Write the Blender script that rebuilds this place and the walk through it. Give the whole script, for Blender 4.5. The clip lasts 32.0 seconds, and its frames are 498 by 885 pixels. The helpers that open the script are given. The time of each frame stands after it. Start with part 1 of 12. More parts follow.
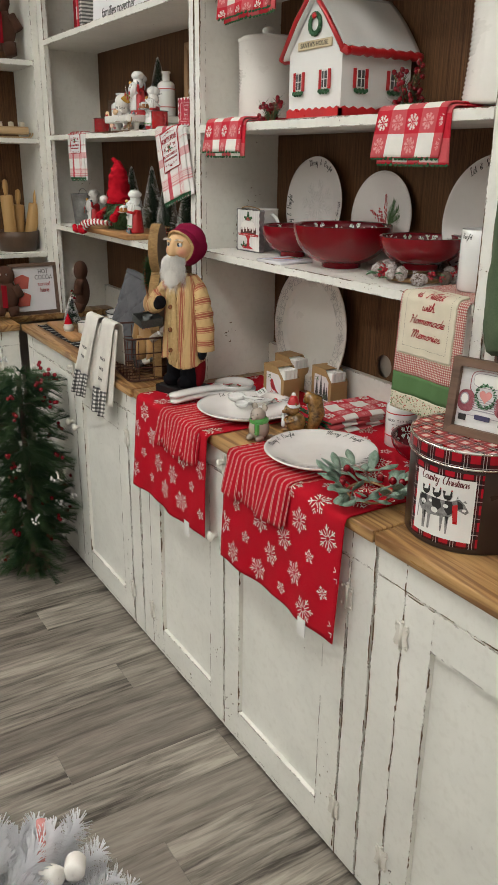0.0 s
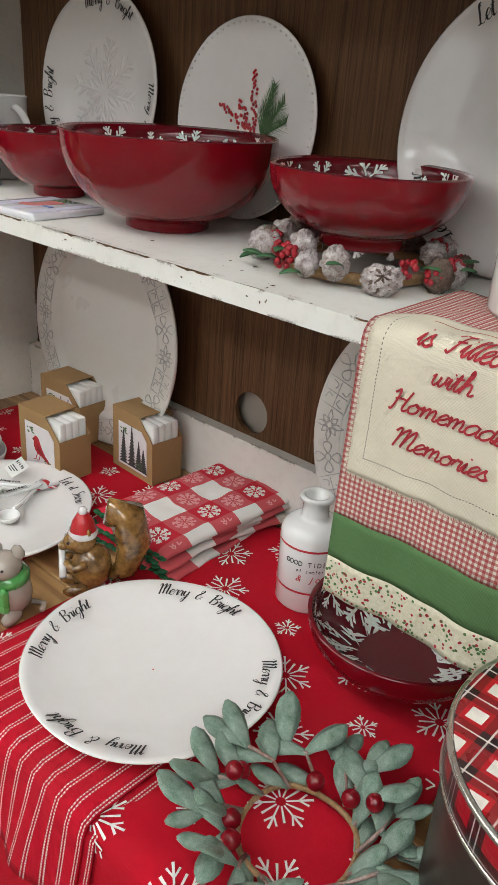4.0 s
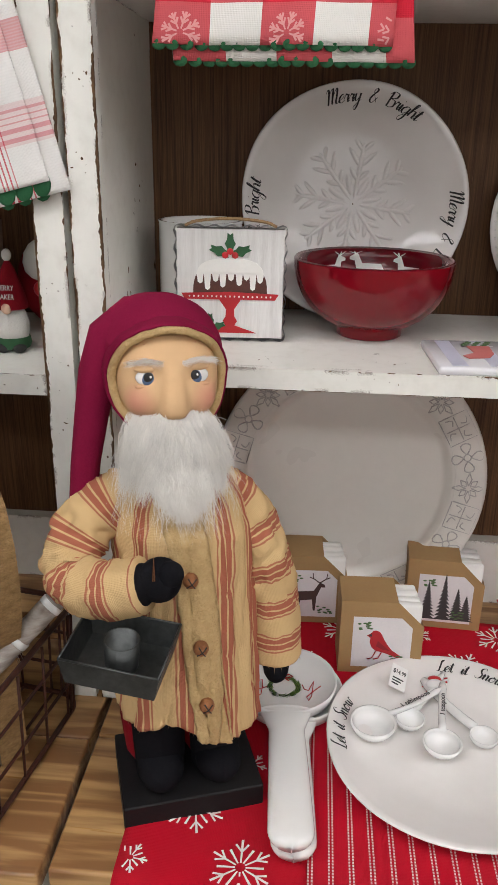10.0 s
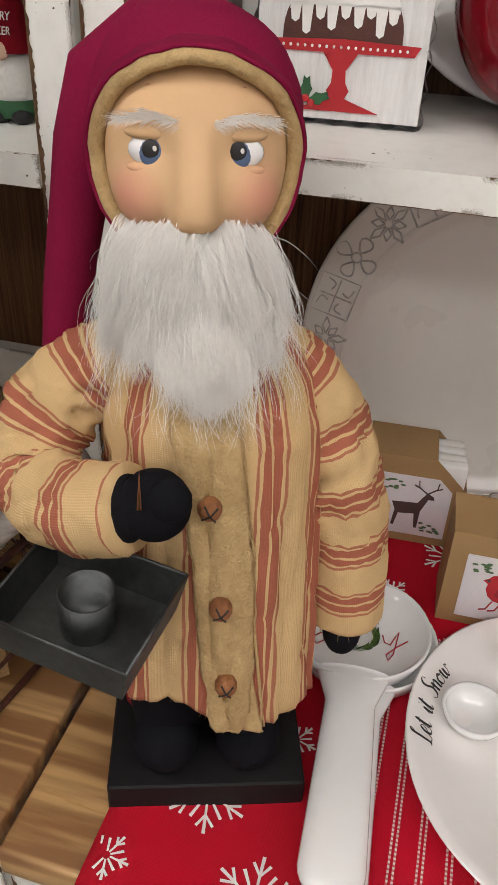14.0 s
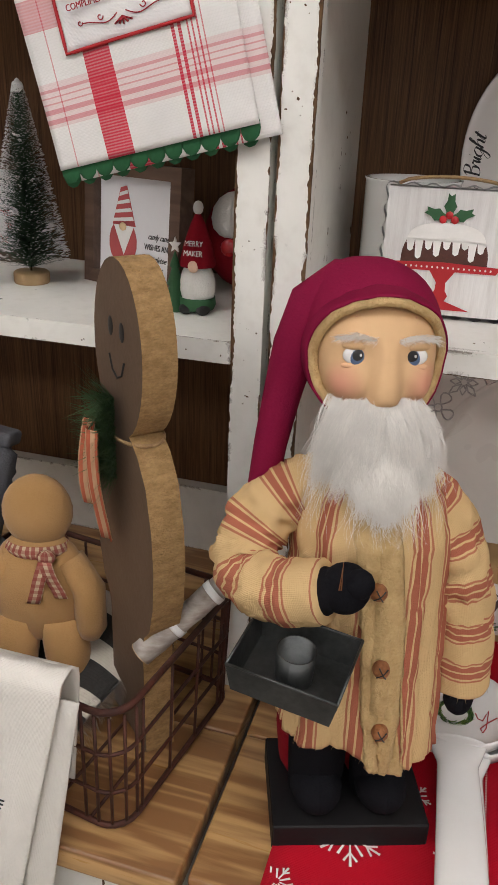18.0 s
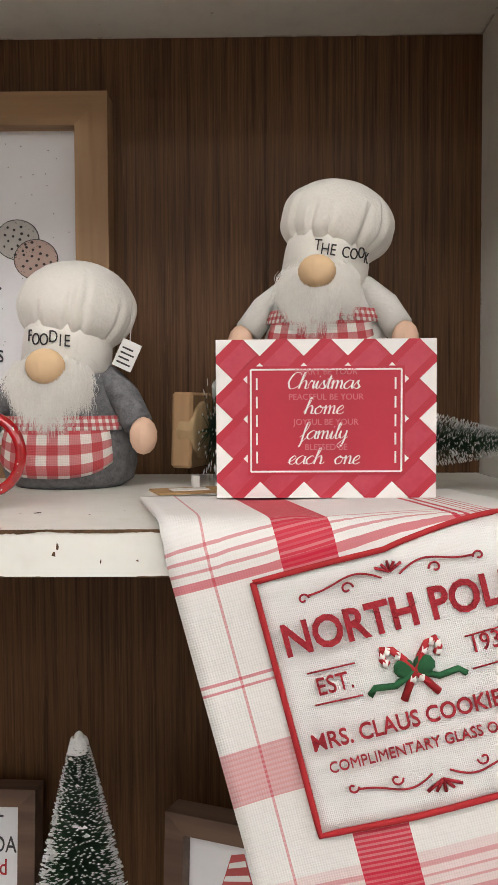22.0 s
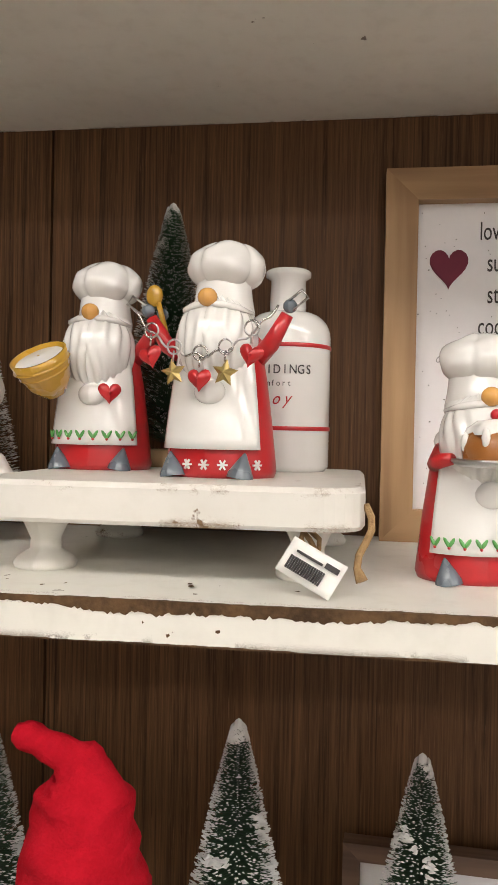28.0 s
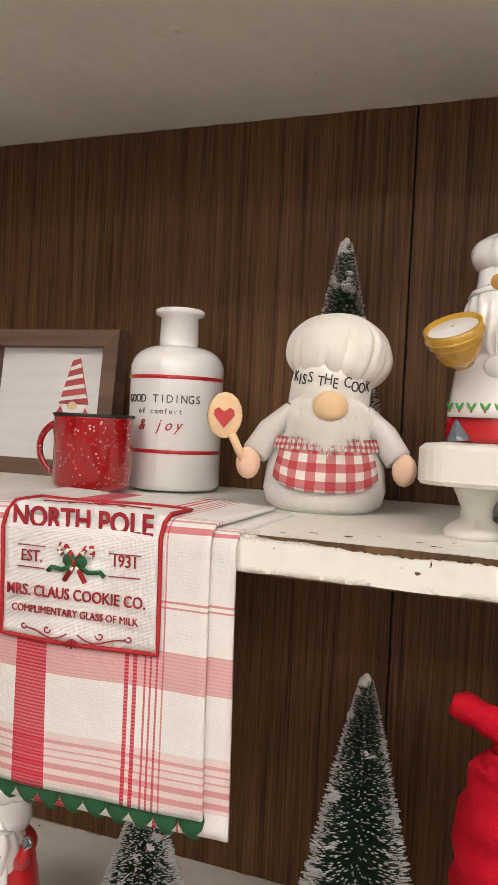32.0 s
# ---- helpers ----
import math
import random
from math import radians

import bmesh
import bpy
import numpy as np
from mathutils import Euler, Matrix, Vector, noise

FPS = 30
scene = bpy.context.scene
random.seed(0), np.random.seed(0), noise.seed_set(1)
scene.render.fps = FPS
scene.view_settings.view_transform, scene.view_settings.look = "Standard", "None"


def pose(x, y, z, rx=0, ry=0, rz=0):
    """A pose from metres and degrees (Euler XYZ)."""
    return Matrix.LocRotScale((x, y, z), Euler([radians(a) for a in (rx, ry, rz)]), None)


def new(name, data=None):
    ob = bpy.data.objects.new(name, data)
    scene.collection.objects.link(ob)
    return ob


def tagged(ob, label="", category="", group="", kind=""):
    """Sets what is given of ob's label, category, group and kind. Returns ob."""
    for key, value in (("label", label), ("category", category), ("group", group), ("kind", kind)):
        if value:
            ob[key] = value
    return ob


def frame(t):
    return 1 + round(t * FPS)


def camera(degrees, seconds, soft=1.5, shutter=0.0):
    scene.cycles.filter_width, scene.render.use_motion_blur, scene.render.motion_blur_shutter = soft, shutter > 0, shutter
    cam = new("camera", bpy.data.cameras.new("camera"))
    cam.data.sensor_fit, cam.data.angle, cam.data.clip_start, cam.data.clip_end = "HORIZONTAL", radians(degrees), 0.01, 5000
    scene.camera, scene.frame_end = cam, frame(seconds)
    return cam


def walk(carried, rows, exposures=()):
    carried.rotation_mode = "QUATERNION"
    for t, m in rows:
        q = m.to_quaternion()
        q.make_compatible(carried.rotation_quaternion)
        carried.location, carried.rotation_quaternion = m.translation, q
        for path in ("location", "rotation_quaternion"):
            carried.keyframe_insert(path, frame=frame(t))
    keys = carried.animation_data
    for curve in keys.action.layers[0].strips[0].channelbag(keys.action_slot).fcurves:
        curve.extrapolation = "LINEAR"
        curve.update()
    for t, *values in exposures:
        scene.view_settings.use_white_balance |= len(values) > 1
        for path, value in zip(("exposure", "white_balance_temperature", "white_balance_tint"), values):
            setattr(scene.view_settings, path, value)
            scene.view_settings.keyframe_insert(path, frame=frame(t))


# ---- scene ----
cam = camera(35.5, 32.0)
METRES, EYE, TILT, LEAN, TURN = 4.3, 1.63, 0.0, 0.0, -32.0
ROWS = [
    (0.0, 0.0, 0.0, 0.0, 0.25, -19.87, -0.69),
    (0.5, 0.0121, 0.0091, -0.0027, -1.79, -20.38, -0.5),
    (1.0, 0.0173, 0.0351, -0.0056, -5.14, -21.31, -0.71),
    (1.5, 0.018, 0.0732, -0.0056, -9.95, -21.57, -1.62),
    (2.0, 0.0166, 0.0998, -0.0084, -11.74, -22.18, -2.52),
    (2.5, 0.0227, 0.137, -0.0097, -10.48, -22.54, -3.08),
    (3.0, 0.0292, 0.1834, -0.0139, -9.96, -23.04, -2.77),
    (3.5, 0.0233, 0.2316, -0.0153, -12.98, -23.85, -1.61),
    (4.0, 0.0154, 0.2645, -0.02, -15.2, -25.26, -3.75),
    (4.5, 0.0088, 0.3084, -0.0202, -12.51, -25.13, -4.98),
    (6.5, -0.0524, 0.3904, -0.0132, -34.45, -25.0, -2.03),
    (7.0, -0.0614, 0.4106, -0.0152, -38.83, -24.67, -1.52),
    (7.5, -0.0734, 0.4291, -0.0137, -45.19, -24.29, -2.37),
    (8.0, -0.0926, 0.4373, -0.0123, -50.15, -24.09, -2.05),
    (8.5, -0.1191, 0.4432, -0.0112, -53.44, -23.7, -1.27),
    (9.0, -0.1365, 0.4439, -0.0098, -55.92, -22.33, -1.16),
    (9.5, -0.1504, 0.4455, -0.01, -55.74, -21.84, -1.29),
    (10.0, -0.1598, 0.449, -0.0104, -52.87, -21.63, -0.88),
    (10.5, -0.1623, 0.4538, -0.0139, -49.4, -22.18, -0.89),
    (11.0, -0.1604, 0.4573, -0.0165, -47.73, -23.73, -1.14),
    (11.5, -0.1586, 0.4561, -0.0174, -47.77, -24.75, -0.92),
    (12.0, -0.1522, 0.4576, -0.0246, -48.23, -27.37, -0.92),
    (12.5, -0.1349, 0.468, -0.0316, -47.31, -30.89, -2.16),
    (13.0, -0.1168, 0.4754, -0.0343, -45.08, -32.03, -3.1),
    (13.5, -0.1087, 0.4786, -0.0348, -42.74, -32.4, -2.26),
    (14.0, -0.1065, 0.4817, -0.035, -42.24, -33.16, -2.33),
    (14.5, -0.1041, 0.4867, -0.0373, -41.92, -34.32, -2.22),
    (16.5, -0.1211, 0.4746, -0.0298, -43.46, -31.2, -1.51),
    (17.0, -0.1369, 0.4695, -0.03, -44.69, -29.65, -1.72),
    (17.5, -0.1563, 0.4652, -0.0279, -44.07, -28.33, -1.94),
    (18.0, -0.1523, 0.4709, -0.0159, -41.32, -23.95, -2.03),
    (18.5, -0.1415, 0.4822, -0.0026, -37.75, -18.05, -2.16),
    (19.0, -0.1468, 0.4974, 0.0051, -38.71, -14.57, -1.81),
    (19.5, -0.1605, 0.52, 0.0179, -46.2, -11.42, -0.85),
    (20.0, -0.1731, 0.5352, 0.0262, -52.92, -8.35, -0.21),
    (20.5, -0.1734, 0.5477, 0.0302, -56.46, -6.85, 0.37),
    (21.0, -0.1579, 0.5619, 0.0356, -57.94, -4.96, 1.63),
    (21.5, -0.1407, 0.5777, 0.0356, -55.54, -3.36, 1.0),
    (22.0, -0.1378, 0.5865, 0.0364, -57.34, -2.87, 0.34),
    (22.5, -0.1412, 0.5954, 0.0395, -62.05, -2.3, 0.05),
    (23.0, -0.1503, 0.6055, 0.0416, -64.12, -1.89, 0.18),
    (23.5, -0.1552, 0.6094, 0.0423, -65.19, -1.47, 0.29),
    (24.0, -0.157, 0.6142, 0.0426, -64.57, -1.22, 0.11),
    (24.5, -0.1607, 0.6213, 0.0431, -62.57, -1.06, -0.16),
    (25.0, -0.1673, 0.6281, 0.0436, -60.22, -0.69, -0.3),
    (25.5, -0.1743, 0.635, 0.0443, -57.43, -0.39, -0.33),
    (26.0, -0.1799, 0.6405, 0.044, -55.11, -0.32, -0.32),
    (26.5, -0.1823, 0.6444, 0.0437, -53.29, -0.59, -0.18),
    (28.5, -0.1909, 0.6608, 0.0428, -48.83, -0.66, -1.34),
    (29.0, -0.192, 0.6625, 0.0425, -47.65, -0.58, -1.25),
    (29.5, -0.194, 0.6652, 0.0418, -46.09, -0.6, -1.29),
    (30.0, -0.1993, 0.6705, 0.0408, -44.03, -0.58, -2.13),
    (30.5, -0.203, 0.6761, 0.0397, -42.3, -1.0, -2.64),
    (31.0, -0.2063, 0.6801, 0.0399, -40.5, -1.32, -2.69),
    (31.5, -0.2106, 0.6824, 0.0393, -38.91, -1.35, -2.76),
    (32.0, -0.2153, 0.6844, 0.0379, -36.98, -1.52, -2.75),
]
walk(cam, [(t, pose(0, 0, EYE, TILT, LEAN, TURN) @ pose(METRES * x, METRES * y, METRES * z, 90 + pitch, roll, yaw)) for t, x, y, z, yaw, pitch, roll in ROWS], exposures=[(0.0, -0.60, 6300, 6), (1.6, -0.74, 6250, 6), (3.0, -0.66, 6000, 6), (4.0, -0.42, 5950, 6), (8.0, -0.47, 5950, 9), (13.0, -0.56, 6250, 13), (19.0, -0.59, 6200, 13), (21.0, -0.52, 6100, 12), (23.0, -0.31, 6500, 10), (25.5, -0.16, 6600, 10), (32.0, -0.16, 6650, 14)])

# ---- light: a shop ceiling with flat panel lamps ----
world = bpy.data.worlds.new("world")
scene.world = world
world.use_nodes = True
world.node_tree.nodes["Background"].inputs[0].default_value = (0.9, 0.93, 1.0, 1)
world.node_tree.nodes["Background"].inputs[1].default_value = 0.05
LAMP = 10.5
DAY = 60.0

# ---- node helpers ----
Z0 = (0, 0, 0)


class Nodes:
    """A material under construction: sockets are combined by small calls."""

    def __init__(self, name):
        self.mat = bpy.data.materials.new(name)
        self.mat.use_nodes = True
        self.t = self.mat.node_tree
        self.p = self.t.nodes["Principled BSDF"]

    def put(self, socket, value):
        if isinstance(value, bpy.types.NodeSocket):
            self.t.links.new(value, socket)
        elif isinstance(value, (tuple, list)) and len(value) == 3 and socket.type == "RGBA":
            socket.default_value = (*value, 1)
        else:
            socket.default_value = value

    def math(self, op, a, b=0.0, c=0.0):
        n = self.t.nodes.new("ShaderNodeMath")
        n.operation = op
        for s, v in zip(n.inputs, (a, b, c)):
            self.put(s, v)
        return n.outputs[0]

    def mix(self, fac, a, b, mode="MIX"):
        n = self.t.nodes.new("ShaderNodeMix")
        n.data_type, n.blend_type = "RGBA", mode
        self.put(n.inputs[0], fac)
        self.put(n.inputs[6], a)
        self.put(n.inputs[7], b)
        return n.outputs[2]

    def coord(self, kind="Object", scale=(1, 1, 1), rot=(0, 0, 0)):
        n = self.t.nodes.new("ShaderNodeTexCoord")
        m = self.t.nodes.new("ShaderNodeMapping")
        m.inputs["Scale"].default_value = scale
        m.inputs["Rotation"].default_value = rot
        self.t.links.new(n.outputs[kind], m.inputs[0])
        return m.outputs[0]

    def noise(self, vec, scale, detail=4.0, rough=0.55, warp=0.0):
        n = self.t.nodes.new("ShaderNodeTexNoise")
        self.put(n.inputs["Vector"], vec)
        n.inputs["Scale"].default_value = scale
        n.inputs["Detail"].default_value = detail
        n.inputs["Roughness"].default_value = rough
        n.inputs["Distortion"].default_value = warp
        return n.outputs[0]

    def ramp(self, fac, lo, hi, a=0.0, b=1.0):
        n = self.t.nodes.new("ShaderNodeMapRange")
        n.clamp = True
        for s, v in zip(n.inputs, (fac, lo, hi, a, b)):
            self.put(s, v)
        return n.outputs[0]

    def uv(self):
        n = self.t.nodes.new("ShaderNodeTexCoord")
        s = self.t.nodes.new("ShaderNodeSeparateXYZ")
        self.t.links.new(n.outputs["UV"], s.inputs[0])
        return s.outputs[0], s.outputs[1]

    def band(self, c, period, lo, hi):
        """1 where c lies between lo and hi, repeated each period where one is given."""
        if period:
            c = self.math("MULTIPLY", self.math("FRACT", self.math("DIVIDE", c, period)), period)
        return self.math("MULTIPLY", self.math("GREATER_THAN", c, lo), self.math("LESS_THAN", c, hi))

    def random(self):
        return self.t.nodes.new("ShaderNodeObjectInfo").outputs["Random"]

    def bump(self, height, strength, distance=0.002):
        n = self.t.nodes.new("ShaderNodeBump")
        n.inputs["Strength"].default_value = strength
        n.inputs["Distance"].default_value = distance
        self.put(n.inputs["Height"], height)
        self.put(self.p.inputs["Normal"], n.outputs[0])

    def done(self, colour, rough=0.5, metal=0.0, coat=0.0, sheen=0.0, spec=0.5):
        p = self.p
        self.put(p.inputs["Base Color"], colour)
        self.put(p.inputs["Roughness"], rough)
        self.put(p.inputs["Metallic"], metal)
        self.put(p.inputs["Specular IOR Level"], spec)
        p.inputs["Coat Weight"].default_value = coat
        p.inputs["Coat Roughness"].default_value = 0.05
        p.inputs["Sheen Weight"].default_value = sheen
        return self.mat


def surf(name, a, b=None, rough=0.5, big=6.0, fine=120.0, bump=0.1, metal=0.0, coat=0.0, sheen=0.0, stretch=(1, 1, 1), spec=0.5, vary=0.0):
    """A general surface: two tones mixed at two scales, fine relief and uneven gloss."""
    n = Nodes(name)
    b = b or tuple(x * 0.82 for x in a)
    v = n.coord("Object", stretch)
    g, f = n.noise(v, big, 3), n.noise(v, fine, 3)
    m = n.ramp(n.math("ADD", n.math("MULTIPLY", g, 0.65), n.math("MULTIPLY", f, 0.35)), 0.32, 0.68)
    col = n.mix(m, a, b)
    if vary:
        col = n.mix(n.math("MULTIPLY", n.random(), vary), col, (0.02, 0.015, 0.01))
    if bump:
        n.bump(f, bump)
    return n.done(col, n.ramp(g, 0.3, 0.7, max(rough - 0.06, 0.02), min(rough + 0.08, 1)), metal, coat, sheen, spec)


def plain(name, a, rough=0.5, metal=0.0, coat=0.0):
    return surf(name, a, tuple(x * 0.9 for x in a), rough, 25, 300, 0.03, metal, coat)


def woven(name, base, bands=(), rough=0.9, weave=0.0011, wrinkle=0.25, crease=4.0):
    """Cloth. bands: (axis 0 or 1 of the cloth, period or 0, from, to, colour, strength), in metres along the cloth."""
    n = Nodes(name)
    u, v = n.uv()
    col = base
    for axis, period, lo, hi, c, k in bands:
        col = n.mix(n.math("MULTIPLY", n.band((u, v)[axis], period, lo, hi), k), col, c)
    o = n.coord("Object")
    threads = n.math("ADD", n.math("SINE", n.math("MULTIPLY", u, 6.2832 / weave)), n.math("SINE", n.math("MULTIPLY", v, 6.2832 / weave)))
    slub = n.noise(o, 260, 3)
    col = n.mix(n.ramp(n.noise(o, 14, 3), 0.35, 0.7, 0.0, 0.22), col, n.mix(0.5, col, (0.05, 0.04, 0.03)))
    col = n.mix(n.math("MULTIPLY", slub, 0.25), col, (0.9, 0.88, 0.85), "MULTIPLY")
    n.bump(n.math("ADD", n.math("MULTIPLY", threads, wrinkle), n.math("ADD", n.math("MULTIPLY", slub, 1.6), n.math("MULTIPLY", n.noise(o, 38, 3, 0.5, 0.6), crease))), 0.35, 0.0008)
    return n.done(col, rough, 0, 0, 0.0, 0.15)


def timber(name, a, b, c, along=0, rough=0.45, knots=0.6, vary=0.25, tight=0.0):
    """Wood with its grain along one object axis: streaks, growth rings and knots."""
    n = Nodes(name)
    s = [1.0, 1.0, 1.0]
    s[along] = 0.07
    v = n.coord("Object", tuple(s))
    shift = n.t.nodes.new("ShaderNodeVectorMath")
    shift.operation = "ADD"
    n.put(shift.inputs[0], v)
    r = n.t.nodes.new("ShaderNodeCombineXYZ")
    for k in range(3):
        n.put(r.inputs[k], n.math("MULTIPLY", n.random(), 7.0 + k))
    n.put(shift.inputs[1], r.outputs[0])
    v = shift.outputs[0]
    grain = n.noise(v, 90, 5, 0.6, 0.4)
    wide = n.noise(v, 11, 3, 0.5, 1.6)
    ring = n.math("SINE", n.math("MULTIPLY", wide, 26.0))
    m = n.math("ADD", n.math("MULTIPLY", grain, 0.6), n.math("MULTIPLY", n.ramp(ring, -1, 1), 0.35))
    col = n.mix(n.ramp(m, 0.28 + tight, 0.68 - tight), a, b)
    dark = n.ramp(n.noise(v, 30, 5, 0.65, 0.8), 0.53, 0.72)
    col = n.mix(n.math("MULTIPLY", dark, 0.32 if knots > 0.5 else 0.25), col, c)
    s2 = [3.2, 3.2, 3.2]
    s2[along] = 1.3
    kn = n.t.nodes.new("ShaderNodeTexVoronoi")
    n.put(kn.inputs["Vector"], n.coord("Object", tuple(s2)))
    kn.inputs["Scale"].default_value = 1.6
    col = n.mix(n.math("MULTIPLY", n.ramp(n.math("ADD", kn.outputs["Distance"], n.math("MULTIPLY", grain, 0.06)), 0.17, 0.06), knots), col, c)
    col = n.mix(n.math("MULTIPLY", n.random(), vary), col, c)
    n.bump(grain, 0.16, 0.001)
    return n.done(col, n.ramp(grain, 0.3, 0.7, rough - 0.08, rough + 0.12))


def chipped(name, paint, under, wear=1.0):
    """Old white paint over brown wood, rubbed through on the edges and flaked in small spots."""
    n = Nodes(name)
    o = n.coord("Object")
    bev = n.t.nodes.new("ShaderNodeBevel")
    bev.samples = 3
    bev.inputs[0].default_value = 0.006
    geo = n.t.nodes.new("ShaderNodeNewGeometry")
    dot = n.t.nodes.new("ShaderNodeVectorMath")
    dot.operation = "DOT_PRODUCT"
    n.put(dot.inputs[0], bev.outputs[0])
    n.put(dot.inputs[1], geo.outputs["Normal"])
    edge = n.math("SUBTRACT", 1.0, dot.outputs["Value"])
    rub = n.noise(o, 24, 5, 0.68)
    broad = n.noise(o, 4.5, 2)
    worn = n.math("ADD", n.math("MULTIPLY", n.ramp(edge, 0.0, 0.12), 0.21 * wear), n.math("ADD", n.math("MULTIPLY", rub, 0.75), n.math("MULTIPLY", broad, 0.25)))
    mask = n.ramp(worn, 0.665, 0.685)
    spot = n.math("MULTIPLY", n.ramp(n.noise(o, 55, 4, 0.6), 0.715, 0.73), n.ramp(n.noise(o, 3.1, 2), 0.52, 0.6))
    mask = n.math("MAXIMUM", mask, n.math("MULTIPLY", spot, min(wear, 1.0)))
    col = n.mix(n.ramp(n.noise(o, 7, 4), 0.3, 0.7), paint, tuple(x * 0.9 for x in paint))
    col = n.mix(n.math("MULTIPLY", n.ramp(n.noise(o, 60, 3), 0.5, 0.75), 0.2), col, (0.5, 0.47, 0.4))
    wood = n.mix(n.noise(o, 80, 4), under, tuple(x * 0.35 for x in under))
    n.bump(n.math("ADD", n.math("MULTIPLY", mask, -1.0), n.math("MULTIPLY", n.noise(n.coord("Object", (1, 0.15, 1)), 150, 3), 0.25)), 0.35, 0.0012)
    return n.done(n.mix(mask, col, wood), n.math("ADD", 0.42, n.math("MULTIPLY", mask, 0.35)))


# ---- mesh helpers: local x to the right, y away from the viewer, z up ----
class Mk:
    """Gathers primitives of several materials into one mesh."""

    def __init__(self, mat=None):
        self.v, self.f, self.m, self.s, self.uv, self.mats = [], [], [], [], [], []
        self.cur = mat

    def mi(self, mat):
        mat = mat or self.cur
        if mat not in self.mats:
            self.mats.append(mat)
        return self.mats.index(mat)

    def add(self, verts, faces, mat=None, smooth=False, uvs=None, m=None):
        k, i = len(self.v), self.mi(mat)
        if m is not None:
            verts = [m @ Vector(p) for p in verts]
        self.v.extend(tuple(p) for p in verts)
        self.uv.extend(uvs if uvs else [(p[0], p[2]) for p in verts])
        for f in faces:
            self.f.append([k + j for j in f])
            self.m.append(i)
            self.s.append(smooth)
        return self

    def box(self, x0, x1, y0, y1, z0, z1, mat=None, r=0.0, m=None, seg=1):
        if r <= 0:
            v = [(x, y, z) for x in (x0, x1) for y in (y0, y1) for z in (z0, z1)]
            return self.add(v, [(0, 1, 3, 2), (4, 6, 7, 5), (0, 4, 5, 1), (2, 3, 7, 6), (0, 2, 6, 4), (1, 5, 7, 3)], mat, False, None, m)
        b = bmesh.new()
        bmesh.ops.create_cube(b, size=1)
        for q in b.verts:
            q.co = Vector(((x0 + x1) / 2 + q.co.x * (x1 - x0), (y0 + y1) / 2 + q.co.y * (y1 - y0), (z0 + z1) / 2 + q.co.z * (z1 - z0)))
        bmesh.ops.bevel(b, geom=b.edges[:], offset=r, segments=seg, affect="EDGES", profile=0.5)
        b.verts.index_update()
        self.add([q.co[:] for q in b.verts], [[q.index for q in f.verts] for f in b.faces], mat, seg > 1, None, m)
        b.free()
        return self

    def lathe(self, prof, mat=None, seg=32, m=None, wobble=None, sx=1.0, sy=1.0, smooth=True):
        v, f, uv = [], [], []
        n = seg + 1
        run = 0.0
        for i, (r, z) in enumerate(prof):
            if i:
                run += math.hypot(r - prof[i - 1][0], z - prof[i - 1][1])
            for j in range(n):
                a = 2 * math.pi * j / seg
                q = r * (wobble(a, z) if wobble else 1)
                v.append((q * math.sin(a) * sx, -q * math.cos(a) * sy, z))
                uv.append((a * max(p[0] for p in prof), run))
        for i in range(len(prof) - 1):
            for j in range(seg):
                f.append((i * n + j, i * n + j + 1, (i + 1) * n + j + 1, (i + 1) * n + j))
        return self.add(v, f, mat, smooth, uv, m)

    def disc(self, r, z, mat=None, seg=28, m=None, up=True):
        v = [(r * math.sin(2 * math.pi * j / seg), -r * math.cos(2 * math.pi * j / seg), z) for j in range(seg)]
        return self.add(v, [list(range(seg)) if up else list(range(seg))[::-1]], mat, False, None, m)

    def ball(self, c, r, mat=None, seg=16, m=None, shape=None):
        rx, ry, rz = r if isinstance(r, (tuple, list)) else (r, r, r)
        v, f, uv = [], [], []
        h = max(seg // 2, 4)
        n = seg + 1
        for i in range(h + 1):
            t = math.pi * i / h
            for j in range(n):
                a = 2 * math.pi * j / seg
                p = Vector((math.sin(t) * math.sin(a), -math.sin(t) * math.cos(a), -math.cos(t)))
                k = shape(p) if shape else 1.0
                v.append((c[0] + rx * p.x * k, c[1] + ry * p.y * k, c[2] + rz * p.z * k))
                uv.append((a * max(rx, ry), t * rz))
        for i in range(h):
            for j in range(seg):
                f.append((i * n + j, i * n + j + 1, (i + 1) * n + j + 1, (i + 1) * n + j))
        return self.add(v, f, mat, True, uv, m)

    def tube(self, pts, r, mat=None, seg=8, m=None, flat=1.0):
        pts = [Vector(p) for p in pts]
        rs = r if isinstance(r, (list, tuple)) else [r] * len(pts)
        v, f, uv = [], [], []
        side = None
        run = 0.0
        for i, p in enumerate(pts):
            d = (pts[min(i + 1, len(pts) - 1)] - pts[max(i - 1, 0)]).normalized()
            if side is None:
                side = d.orthogonal().normalized()
            side = (side - d * side.dot(d)).normalized()
            up = d.cross(side)
            run += (p - pts[i - 1]).length if i else 0
            for j in range(seg):
                a = 2 * math.pi * j / seg
                v.append(p + side * (rs[i] * math.cos(a)) + up * (rs[i] * flat * math.sin(a)))
                uv.append((a * rs[i], run))
        for i in range(len(pts) - 1):
            for j in range(seg):
                k = (j + 1) % seg
                f.append((i * seg + j, i * seg + k, (i + 1) * seg + k, (i + 1) * seg + j))
        f.append(list(range(seg))[::-1])
        f.append([(len(pts) - 1) * seg + j for j in range(seg)])
        return self.add(v, f, mat, True, uv, m)

